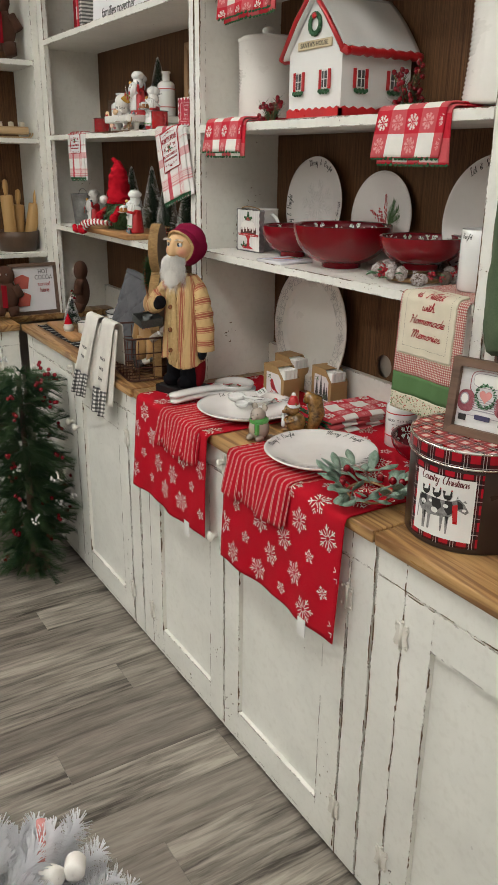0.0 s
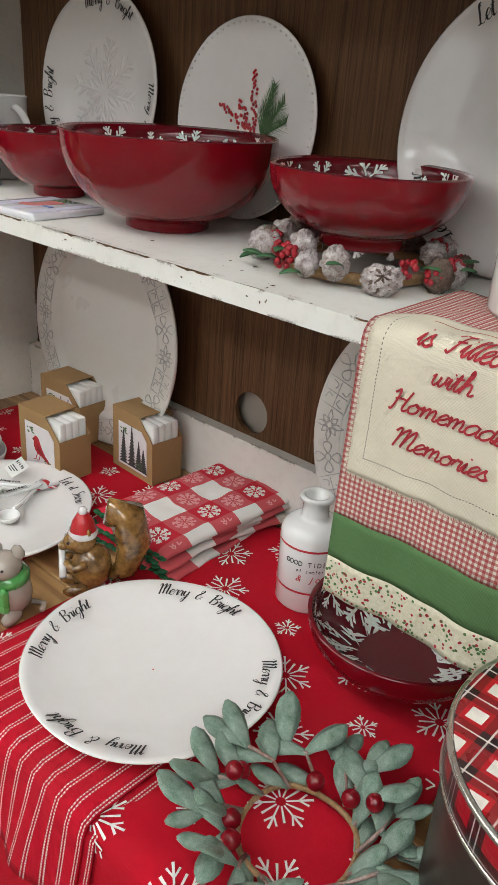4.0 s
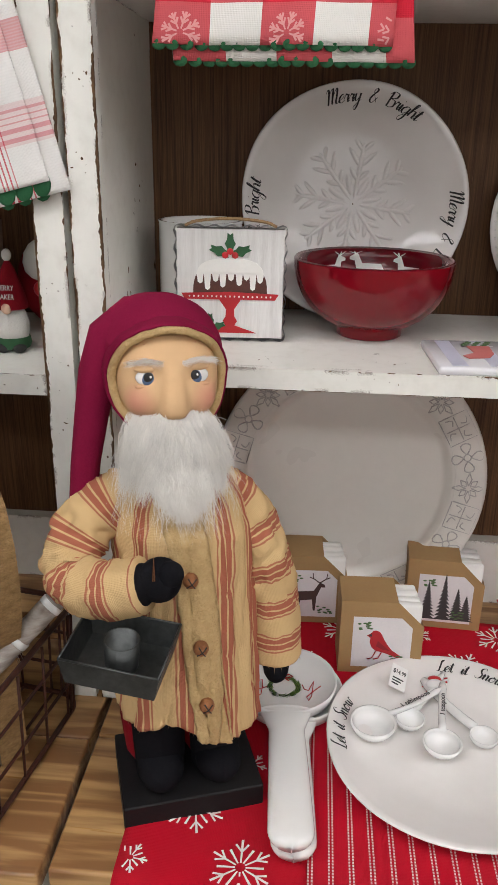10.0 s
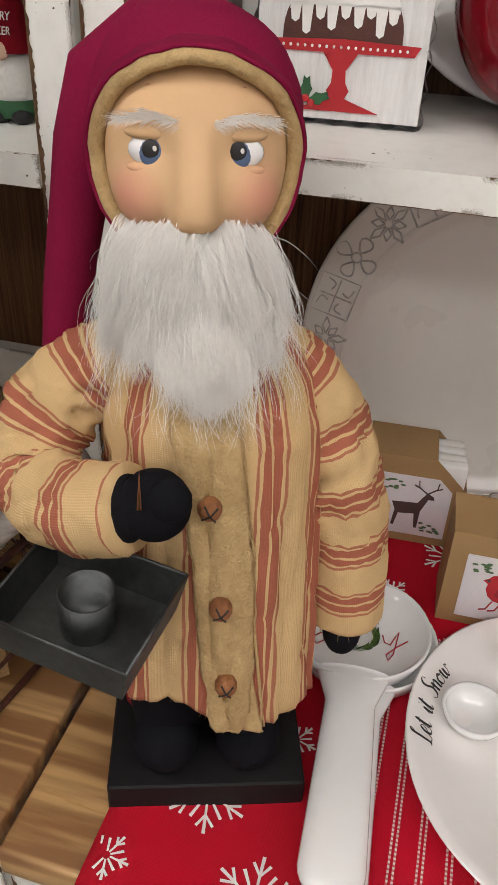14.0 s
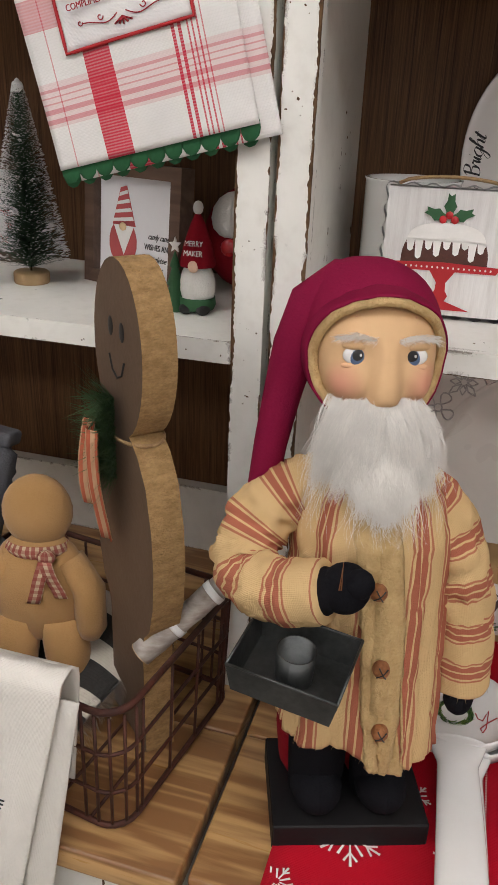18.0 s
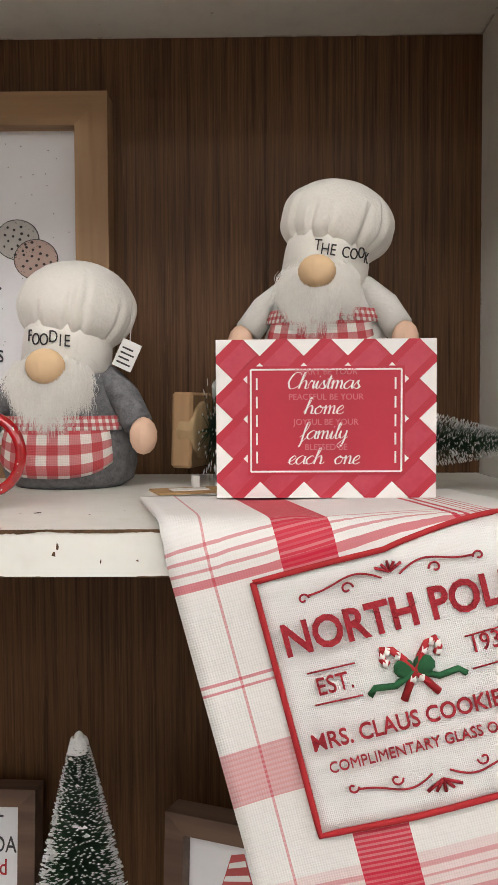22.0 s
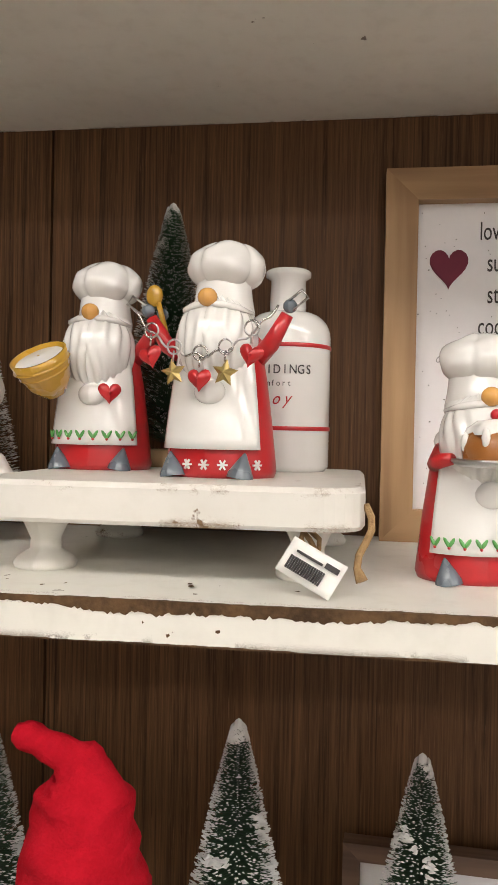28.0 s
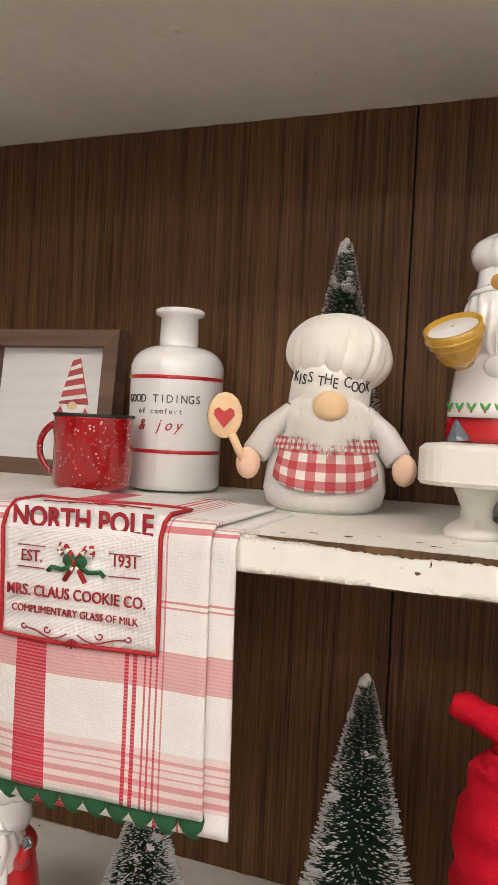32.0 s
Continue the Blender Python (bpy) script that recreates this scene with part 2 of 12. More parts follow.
    def sheet(self, fn, nu, nv, thick, mat=None, size=(1, 1), m=None):
        """Cloth of real thickness: fn(u, v) with u and v from 0 to 1; the second layer lies thick along the sheet's normal."""
        top, uv = [], []
        for i in range(nv + 1):
            for j in range(nu + 1):
                top.append(Vector(fn(j / nu, i / nv)))
                uv.append((j / nu * size[0], i / nv * size[1]))
        n = nu + 1
        low = []
        for i in range(nv + 1):
            for j in range(n):
                a = top[i * n + min(j + 1, nu)] - top[i * n + max(j - 1, 0)]
                b = top[min(i + 1, nv) * n + j] - top[max(i - 1, 0) * n + j]
                c = a.cross(b)
                low.append(top[i * n + j] - (c.normalized() if c.length > 1e-9 else Vector((0, 0, 1))) * thick)
        k = len(top)
        f = []
        for i in range(nv):
            for j in range(nu):
                q = (i * n + j, i * n + j + 1, (i + 1) * n + j + 1, (i + 1) * n + j)
                f.append(q)
                f.append(tuple(k + x for x in q[::-1]))
        rim = [(j, j + 1) for j in range(nu)] + [(i * n + nu, (i + 1) * n + nu) for i in range(nv)]
        rim += [(nv * n + j + 1, nv * n + j) for j in range(nu)] + [((i + 1) * n, i * n) for i in range(nv)]
        f += [(b, a, k + a, k + b) for a, b in rim]
        return self.add(top + low, f, mat, True, uv + uv, m)

    def prism(self, outline, y0, y1, mat=None, m=None, side=None, smooth=False):
        """An outline in x and z, drawn out from y0 (front) to y1."""
        n = len(outline)
        v = [(x, y0, z) for x, z in outline] + [(x, y1, z) for x, z in outline]
        self.add(v, [list(range(n)), list(range(2 * n - 1, n - 1, -1))], mat, False, None, m)
        return self.add(v, [((j + 1) % n, j, n + j, n + (j + 1) % n) for j in range(n)], side or mat, smooth, None, m)

    def hair(self, roots, mat=None, w=0.0012, m=None):
        """Strands: (root, tip, sag) each a thin tapered double-sided ribbon."""
        for a, b, sag in roots:
            a, b = Vector(a), Vector(b)
            d = b - a
            s = d.cross(Vector((0, 1, 0.3)))
            s = s.normalized() * w if s.length > 1e-6 else Vector((w, 0, 0))
            mid = (a + b) / 2 + Vector(sag)
            self.add([a - s, a + s, mid + s * 0.8, mid - s * 0.8, b], [(0, 1, 2, 3), (3, 2, 4)], mat, True, None, m)
        return self

    def locks(self, strands, mat=None, w=0.0005, n=5, curl=0.0):
        """Curved hairs: (root, bend, tip) each a tapered ribbon along a bow."""
        for a, b, c in strands:
            a, b, c = Vector(a), Vector(b), Vector(c)
            s = (c - a).cross(Vector((0, 1, 0.2)))
            s = s.normalized() * w if s.length > 1e-6 else Vector((w, 0, 0))
            v = []
            ph = 613.0 * (a.x + b.z) + 911.0 * c.x
            for i in range(n + 1):
                t = i / n
                p = Vector((math.sin(ph + 6 * t), 0.7 * math.cos(1.7 * ph + 5 * t), 0)) * (curl * t) + a * (1 - t) ** 2 + b * (2 * t * (1 - t)) + c * t * t
                q = s * (1 - 0.85 * t * t)
                v += [p - q, p + q]
            self.add(v, [(2 * i, 2 * i + 1, 2 * i + 3, 2 * i + 2) for i in range(n)], mat, True)
        return self

    def done(self, name, parent=None, label="", category="", group="", kind=""):
        me = bpy.data.meshes.new(name)
        me.from_pydata(self.v, [], self.f)
        for q in self.mats:
            me.materials.append(q)
        me.polygons.foreach_set("material_index", self.m)
        me.polygons.foreach_set("use_smooth", self.s)
        layer = me.uv_layers.new(name="UVMap")
        loops = np.zeros(len(me.loops), dtype=np.int32)
        me.loops.foreach_get("vertex_index", loops)
        layer.data.foreach_set("uv", np.array(self.uv, dtype=np.float32)[loops].ravel())
        me.update()
        ob = new(name, me)
        if parent is not None:
            ob.parent = parent
        return tagged(ob, label, category, group, kind)


def thing(name, label, category, group="", kind=""):
    return tagged(new(name), label, category, group, kind)


def at(x, y, z, turn=0.0, tip=0.0, lean=0.0):
    """Pose of a thing that faces the aisle (towards -x). turn: to the viewer's right is positive; tip leans its top away, lean to its side."""
    return pose(x, y, z, 0, 0, -90 + turn) @ pose(0, 0, 0, -tip, lean, 0)


def stand(ob, x, y, z, turn=0.0, tip=0.0, lean=0.0):
    ob.matrix_world = at(x, y, z, turn, tip, lean)
    return ob


def lettering(text, size, mat, parent, m, name="lettering", shear=0.0, wide=1.0, deep=0.0003, bold=0.0, space=1.0):
    """Words as a thin mesh. m takes the text's x to the right and z up, lying in its xz plane."""
    c = bpy.data.curves.new(name, "FONT")
    c.body, c.size, c.shear, c.align_x, c.align_y = text, size, shear, "CENTER", "CENTER"
    c.extrude, c.offset, c.resolution_u, c.space_character = deep, bold, 3, space
    tmp = bpy.data.objects.new(name, c)
    scene.collection.objects.link(tmp)
    dg = bpy.context.evaluated_depsgraph_get()
    me = bpy.data.meshes.new_from_object(tmp.evaluated_get(dg))
    bpy.data.objects.remove(tmp)
    me.transform(m @ Matrix.Rotation(math.pi / 2, 4, "X") @ Matrix.Diagonal((wide, 1, 1, 1)))
    me.materials.clear()
    me.materials.append(mat)
    ob = new(name, me)
    ob.parent = parent
    return ob


def T(x, y, z):
    return Matrix.Translation((x, y, z))


def R(deg, axis):
    return Matrix.Rotation(radians(deg), 4, axis)


# ---- joined-up script: pen strokes for each letter, in units of the small letters' height ----
PEN = {}


def glyph(ch, advance, *strokes):
    PEN[ch] = (advance, [list(zip(q[::2], q[1::2])) for q in strokes])


glyph("a", 0.95, (0.85, 0.85, 0.5, 1, 0.12, 0.6, 0.15, 0.15, 0.45, 0, 0.8, 0.5, 0.85, 0.95, 0.82, 0.3, 0.95, 0.02, 1.1, 0.2))
glyph("c", 0.75, (0.75, 0.8, 0.5, 1, 0.12, 0.55, 0.25, 0.05, 0.6, 0.05, 0.85, 0.3))
glyph("d", 0.97, (0.85, 0.85, 0.5, 1, 0.12, 0.6, 0.15, 0.15, 0.45, 0, 0.8, 0.5, 0.92, 2.0, 0.85, 0.4, 0.97, 0.02, 1.12, 0.2))
glyph("e", 0.7, (0, 0.2, 0.45, 0.5, 0.65, 0.8, 0.45, 1, 0.15, 0.6, 0.2, 0.1, 0.5, 0, 0.8, 0.25))
glyph("f", 0.6, (0, 0.2, 0.4, 0.9, 0.6, 1.8, 0.4, 2.0, 0.3, 1.2, 0.25, -0.6, 0.1, -0.9, 0.35, -0.3, 0.7, 0.3))
glyph("g", 0.95, (0.85, 0.85, 0.5, 1, 0.12, 0.6, 0.15, 0.15, 0.45, 0, 0.8, 0.5, 0.85, 0.95, 0.8, -0.4, 0.5, -1, 0.2, -0.7, 0.5, -0.2, 1.05, 0.25))
glyph("h", 0.95, (0, 0.2, 0.35, 1.2, 0.45, 1.9, 0.28, 1.8, 0.2, 0.8, 0.18, 0, 0.3, 0.7, 0.6, 1, 0.75, 0.6, 0.75, 0.1, 0.95, 0.05, 1.1, 0.25))
glyph("i", 0.42, (0, 0.25, 0.2, 0.95, 0.2, 0.2, 0.35, 0.02, 0.52, 0.25), (0.25, 1.38, 0.3, 1.48))
glyph("j", 0.42, (0, 0.3, 0.2, 1, 0.2, -0.4, 0, -1, -0.25, -0.7, 0.1, -0.2, 0.5, 0.25), (0.25, 1.38, 0.3, 1.48))
glyph("l", 0.45, (0, 0.2, 0.35, 1.2, 0.45, 1.9, 0.28, 1.8, 0.22, 0.4, 0.35, 0.02, 0.55, 0.25))
glyph("m", 1.22, (0, 0.6, 0.15, 1, 0.2, 0, 0.25, 0.6, 0.5, 1, 0.6, 0.7, 0.6, 0, 0.65, 0.6, 0.9, 1, 1.02, 0.6, 1.02, 0.12, 1.18, 0.04, 1.35, 0.25))
glyph("n", 0.85, (0, 0.6, 0.15, 1, 0.2, 0, 0.25, 0.6, 0.52, 1, 0.65, 0.6, 0.65, 0.12, 0.8, 0.03, 0.97, 0.25))
glyph("o", 0.88, (0.5, 1, 0.12, 0.55, 0.3, 0.02, 0.7, 0.2, 0.72, 0.75, 0.45, 1, 0.6, 0.75, 1, 0.85))
glyph("r", 0.65, (0, 0.3, 0.2, 1, 0.3, 0.85, 0.5, 0.92, 0.5, 0.4, 0.6, 0.03, 0.78, 0.25))
glyph("s", 0.65, (0, 0.2, 0.35, 1, 0.4, 0.6, 0.6, 0.25, 0.4, 0, 0.1, 0.12), (0.3, 0, 0.55, 0.04, 0.75, 0.25))
glyph("t", 0.45, (0, 0.25, 0.25, 1.6, 0.22, 0.3, 0.36, 0.02, 0.55, 0.25), (-0.02, 1.15, 0.5, 1.22))
glyph("u", 0.85, (0, 0.3, 0.15, 1, 0.15, 0.3, 0.35, 0, 0.65, 0.5, 0.7, 1, 0.68, 0.25, 0.82, 0.02, 1, 0.25))
glyph("w", 1.0, (0, 0.7, 0.12, 1, 0.12, 0.3, 0.3, 0, 0.5, 0.4, 0.52, 0.9, 0.52, 0.3, 0.7, 0, 0.9, 0.5, 0.92, 1, 1.15, 0.85))
glyph("y", 0.85, (0, 0.3, 0.15, 1, 0.15, 0.4, 0.35, 0.1, 0.62, 0.5, 0.7, 1, 0.65, -0.4, 0.4, -1, 0.15, -0.7, 0.5, -0.2, 0.95, 0.25))
glyph("B", 1.1, (0.25, 1.9, 0.22, 0), (-0.05, 1.5, 0.3, 1.95, 0.9, 1.8, 0.85, 1.25, 0.35, 1.05, 0.95, 0.85, 1, 0.2, 0.5, -0.02, 0.1, 0.2))
glyph("C", 1.05, (1.05, 1.6, 0.9, 1.95, 0.4, 1.8, 0.08, 0.9, 0.35, 0.05, 0.8, 0.1, 1.1, 0.4))
glyph("F", 1.0, (0.6, 1.8, 0.5, 0.8, 0.3, 0.05, 0, 0.2), (0, 1.5, 0.2, 1.85, 0.7, 1.75, 1.15, 1.95), (0.3, 0.95, 0.9, 1))
glyph("H", 1.15, (-0.1, 1.5, 0.15, 1.9, 0.25, 1.2, 0.2, 0, 0, 0), (1, 1.95, 0.9, 1, 0.88, 0.2, 1.05, 0.02, 1.25, 0.25), (0.1, 0.95, 0.5, 1.1, 0.95, 1))
glyph("L", 0.95, (0.6, 1.6, 0.75, 1.95, 0.5, 1.8, 0.4, 0.8, 0.25, 0.1, 0, 0.1, 0.3, 0.1, 0.7, 0, 1, 0.3))
glyph("M", 1.5, (-0.1, 1.5, 0.1, 1.9, 0.25, 1.5, 0.2, 0, 0.3, 1.2, 0.7, 1.95, 0.72, 1, 0.7, 0.05, 0.85, 1.2, 1.15, 1.9, 1.25, 1.2, 1.2, 0.2, 1.4, 0.05, 1.6, 0.25))
glyph("S", 0.9, (0.95, 1.6, 0.75, 1.95, 0.4, 1.7, 0.45, 1.2, 0.75, 0.7, 0.6, 0.1, 0.2, 0, -0.05, 0.3))
glyph("&", 1.15, (1, 0.1, 0.3, 1.3, 0.45, 1.8, 0.65, 1.5, 0.2, 0.7, 0.15, 0.2, 0.5, 0, 0.95, 0.7))
glyph(" ", 1.05)


def pen_lines(text, slant=0.25):
    """Smooth pen strokes of a line of script, centred on x = 0, and its width."""
    x, out = 0.0, []
    for ch in text:
        adv, strokes = PEN[ch]
        for q in strokes:
            pts = []
            for i in range(len(q) - 1):
                p0, p1, p2, p3 = (Vector(q[max(0, min(len(q) - 1, i + d))]) for d in (-1, 0, 1, 2))
                for j in range(5):
                    w = j / 5
                    pts.append(0.5 * (2 * p1 + (p2 - p0) * w + (2 * p0 - 5 * p1 + 4 * p2 - p3) * w * w + (3 * p1 - p0 - 3 * p2 + p3) * w ** 3))
            pts.append(Vector(q[-1]))
            out.append([(x + p.x + slant * p.y, p.y) for p in pts])
        x += adv
    return [[(p[0] - x / 2, p[1]) for p in q] for q in out], x


def cursive(text, size, mat, parent, put, weight=0.10, name="lettering", wide=0.85, slant=0.25, even=False):
    """Script with thick downstrokes. size: height of the small letters in metres; put(x, z) gives the place of a point of the line."""
    k = Mk(mat)
    for q in pen_lines(text, slant)[0]:
        v = []
        for i, p in enumerate(q):
            a, b = q[max(i - 1, 0)], q[min(i + 1, len(q) - 1)]
            dx, dz = (b[0] - a[0]) * wide, b[1] - a[1]
            d = math.hypot(dx, dz) or 1e-6
            w = weight * (1.0 if even else 0.35 + 0.75 * max(0.0, -dz / d) ** 1.5)
            for sg in (-1, 1):
                v.append(put(size * (p[0] * wide - sg * w * dz / d), size * (p[1] + sg * w * dx / d)))
        k.add(v, [(2 * i, 2 * i + 2, 2 * i + 3, 2 * i + 1) for i in range(len(q) - 1)])
    return k.done(name, parent)


def flat_on(m):
    """Places a line of script in the xz plane of m."""
    return lambda x, z: m @ Vector((x, 0, z))


def on_ring(base, radius, mid, tilt=0.0):
    """Places a line of script along a circle in the plane of base; mid: degrees clockwise from the top."""
    return lambda x, z: base @ R(mid + math.degrees(x / radius), "Y") @ T(0, 0, radius) @ R(tilt, "X") @ Vector((0, 0, z))


# ---- materials ----
M_PAINT = chipped("distressed_white_paint", (0.82, 0.81, 0.75), (0.12, 0.07, 0.04), 0.8)
M_PAINT_SOFT = chipped("worn_white_paint", (0.81, 0.80, 0.74), (0.14, 0.09, 0.05), 0.6)
M_COUNTER = timber("stained_pine", (0.50, 0.300, 0.122), (0.235, 0.112, 0.040), (0.040, 0.017, 0.008), 1, 0.34, 0.95, 0.10, 0.05)
# beige wall colour darkened to hold the shade seen through the cable hole
M_WALL_SHADED = surf("wall_paint", (0.34, 0.30, 0.25), (0.31, 0.27, 0.23), 0.8, 3, 90, 0.08)
M_CEIL = surf("ceiling_tile", (0.78, 0.77, 0.74), (0.7, 0.69, 0.66), 0.9, 8, 160, 0.3)
# near-black colour standing in for shade in door gaps and under the cabinets
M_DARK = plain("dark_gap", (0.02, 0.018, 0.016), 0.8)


def laminate():
    n = Nodes("brown_wood_laminate")
    v = n.coord("Object", (1, 1, 0.018))
    g = n.noise(v, 520, 4, 0.7)
    w = n.noise(v, 150, 3, 0.6)
    m = n.ramp(n.math("ADD", n.math("MULTIPLY", g, 0.62), n.math("MULTIPLY", w, 0.38)), 0.34, 0.68)
    col = n.mix(m, (0.033, 0.0138, 0.0066), (0.215, 0.108, 0.049))
    pale = n.noise(n.coord("Object", (1, 1, 0.03)), 900, 3, 0.6)
    col = n.mix(n.ramp(pale, 0.60, 0.74, 0, 0.55), col, (0.28, 0.152, 0.076))
    dark = n.noise(n.coord("Object", (1, 1, 0.012)), 260, 3, 0.6)
    col = n.mix(n.ramp(dark, 0.60, 0.70, 0, 0.55), col, (0.020, 0.010, 0.0065))
    col = n.mix(n.ramp(n.noise(n.coord("Object", (1, 1, 0.1)), 4, 2), 0.35, 0.7, 0, 0.3), col, (0.078, 0.036, 0.016))
    n.bump(g, 0.12, 0.0006)
    return n.done(col, n.ramp(g, 0.3, 0.7, 0.44, 0.58), 0, 0, 0, 0.18)


def vinyl_plank():
    n = Nodes("grey_oak_plank")
    v = n.coord("Object", (0.09, 1, 1))
    sh = n.t.nodes.new("ShaderNodeVectorMath")
    sh.operation = "ADD"
    n.put(sh.inputs[0], v)
    r = n.t.nodes.new("ShaderNodeCombineXYZ")
    for k in range(2):
        n.put(r.inputs[k], n.math("MULTIPLY", n.random(), 9.0 + k * 4))
    n.put(sh.inputs[1], r.outputs[0])
    g = n.noise(sh.outputs[0], 75, 5, 0.65, 0.5)
    w = n.noise(sh.outputs[0], 12, 3, 0.55, 1.2)
    m = n.ramp(n.math("ADD", n.math("MULTIPLY", g, 0.45), n.math("MULTIPLY", w, 0.55)), 0.38, 0.62)
    col = n.mix(m, (0.036, 0.028, 0.021), (0.42, 0.375, 0.315))
    col = n.mix(n.math("MULTIPLY", n.random(), 0.55), col, (0.15, 0.125, 0.105))
    n.bump(g, 0.15, 0.001)
    return n.done(col, n.ramp(g, 0.3, 0.7, 0.32, 0.5))


M_LAM = laminate()
M_FLOOR = vinyl_plank()
M_BLACK = plain("black_ink", (0.015, 0.014, 0.014), 0.6)
M_INK = plain("soft_black_ink", (0.05, 0.045, 0.045), 0.7)
M_REDINK = plain("red_ink", (0.42, 0.015, 0.02), 0.75)
M_WHITEINK = plain("white_ink", (0.82, 0.80, 0.76), 0.8)
M_STONE = surf("glazed_white_stoneware", (0.82, 0.79, 0.765), (0.78, 0.75, 0.72), 0.12, 9, 70, 0.05, 0, 0.7)
M_PORC = surf("white_porcelain", (0.77, 0.765, 0.745), (0.74, 0.735, 0.715), 0.1, 12, 60, 0.03, 0, 0.6)
M_REDGL = surf("red_glaze", (0.205, 0.003, 0.010), (0.18, 0.003, 0.008), 0.08, 8, 60, 0.02, 0, 0.0)
M_REDGL2 = surf("deep_red_glaze", (0.13, 0.003, 0.009), (0.11, 0.003, 0.008), 0.12, 8, 60, 0.02, 0, 0.25)
M_REDP = plain("red_paint", (0.50, 0.015, 0.02), 0.3, 0, 0.3)
M_WIRE = plain("bare_steel_wire", (0.55, 0.55, 0.55), 0.25, 1.0)
M_RUST = surf("rusty_wire", (0.10, 0.028, 0.016), (0.045, 0.02, 0.015), 0.65, 40, 300, 0.4, 0.3)
M_KRAFT = surf("kraft_card", (0.36, 0.22, 0.09), (0.32, 0.19, 0.08), 0.75, 12, 300, 0.1)
M_PAPER = surf("white_paper", (0.80, 0.79, 0.76), (0.76, 0.75, 0.72), 0.85, 20, 300, 0.1)
M_OAK = timber("light_frame_wood", (0.42, 0.26, 0.13), (0.30, 0.17, 0.08), (0.18, 0.1, 0.05), 2, 0.55, 0.0, 0.15)
M_OAKX = timber("light_frame_wood_across", (0.42, 0.26, 0.13), (0.30, 0.17, 0.08), (0.18, 0.1, 0.05), 0, 0.55, 0.0, 0.15)
M_BOARD = timber("beech_board", (0.46, 0.25, 0.1), (0.36, 0.18, 0.07), (0.2, 0.1, 0.04), 0, 0.5, 0.2, 0.2)
M_WALNUT = timber("brown_frame_wood", (0.17, 0.10, 0.065), (0.10, 0.058, 0.04), (0.05, 0.03, 0.02), 0, 0.6, 0.0, 0.2)
M_PINE_N = surf("green_needles", (0.012, 0.05, 0.02), (0.03, 0.09, 0.03), 0.75, 60, 300, 0.0)
M_NEEDLE = surf("cedar_green", (0.045, 0.105, 0.04), (0.10, 0.17, 0.065), 0.7, 30, 200, 0.0)
M_SNOW = surf("flocked_snow", (0.80, 0.80, 0.78), (0.7, 0.7, 0.68), 0.95, 90, 500, 0.3)
M_BEARD = surf("white_fleece", (0.86, 0.835, 0.78), (0.76, 0.73, 0.68), 0.85, 60, 400, 0.2, 0, 0, 0.4)
M_BEARDG = surf("grey_white_fleece", (0.79, 0.765, 0.72), (0.66, 0.64, 0.60), 0.85, 60, 400, 0.2, 0, 0, 0.2)
M_CREAM = woven("cream_canvas", (0.72, 0.66, 0.52))
M_TWINE = surf("jute_twine", (0.42, 0.27, 0.13), (0.25, 0.15, 0.07), 0.95, 200, 900, 0.5)
M_GLASS = Nodes("clear_glass")
M_GLASS.p.inputs["Transmission Weight"].default_value = 1.0
M_GLASS = M_GLASS.done((0.95, 0.97, 0.96), 0.03)
M_CHIP = surf("bare_worn_wood", (0.050, 0.029, 0.017), (0.165, 0.096, 0.048), 0.85, 45, 260, 0.4, 0, 0, 0, (1, 1, 1), 0.15)


def rough_line(rnd, n):
    """n values of broken noise between 0 and 1."""
    out = np.zeros(n)
    for span, amp in ((83, 0.30), (27, 0.30), (9, 0.26), (3, 0.14)):
        knots = [rnd.random() for _ in range(n // span + 3)]
        out += amp * np.interp(np.arange(n) / span, range(len(knots)), knots)
    return out


def worn(k, p, q, d1, d2, deep1, deep2, bare, seed, step=0.0016, share=None, jag=0.34):
    """Bare wood along the edge from p to q where paint has chipped off: d1 and d2 lead from the edge into its two faces; bare is the share laid open, share(0 to 1) how hard each stretch was rubbed."""
    rnd = random.Random(seed)
    p, q, d1, d2 = Vector(p), Vector(q), Vector(d1), Vector(d2)
    n = max(int((q - p).length / step), 8)
    a, b = rough_line(rnd, n + 1), rough_line(rnd, n + 1)
    ca, cb = np.quantile(a, 1 - bare), np.quantile(b, 1 - bare)
    e = 0.0004
    wa = [max(0.0, x - ca) / max(a.max() - ca, 1e-6) for x in a]
    wb = [max(0.0, x - cb) / max(b.max() - cb, 1e-6) for x in b]
    for w, d, o, deep in ((wa, d1, d2, deep1), (wb, d2, d1, deep2)):
        if deep <= 0:
            continue
        v, f = [], []
        for i in range(n + 1):
            c = p.lerp(q, i / n)
            g = deep * (w[i] ** 0.6) * (1 - jag / 2 + jag * rnd.random()) * (share(i / n) if share else 1.0) if w[i] > 0 else 0.0
            v += [c - d * e - o * e, c + d * g - o * e]
        for i in range(n):
            if w[i] > 0 or w[i + 1] > 0:
                f.append((2 * i, 2 * i + 1, 2 * i + 3, 2 * i + 2))
        if f:
            k.add(v, f)
    return k


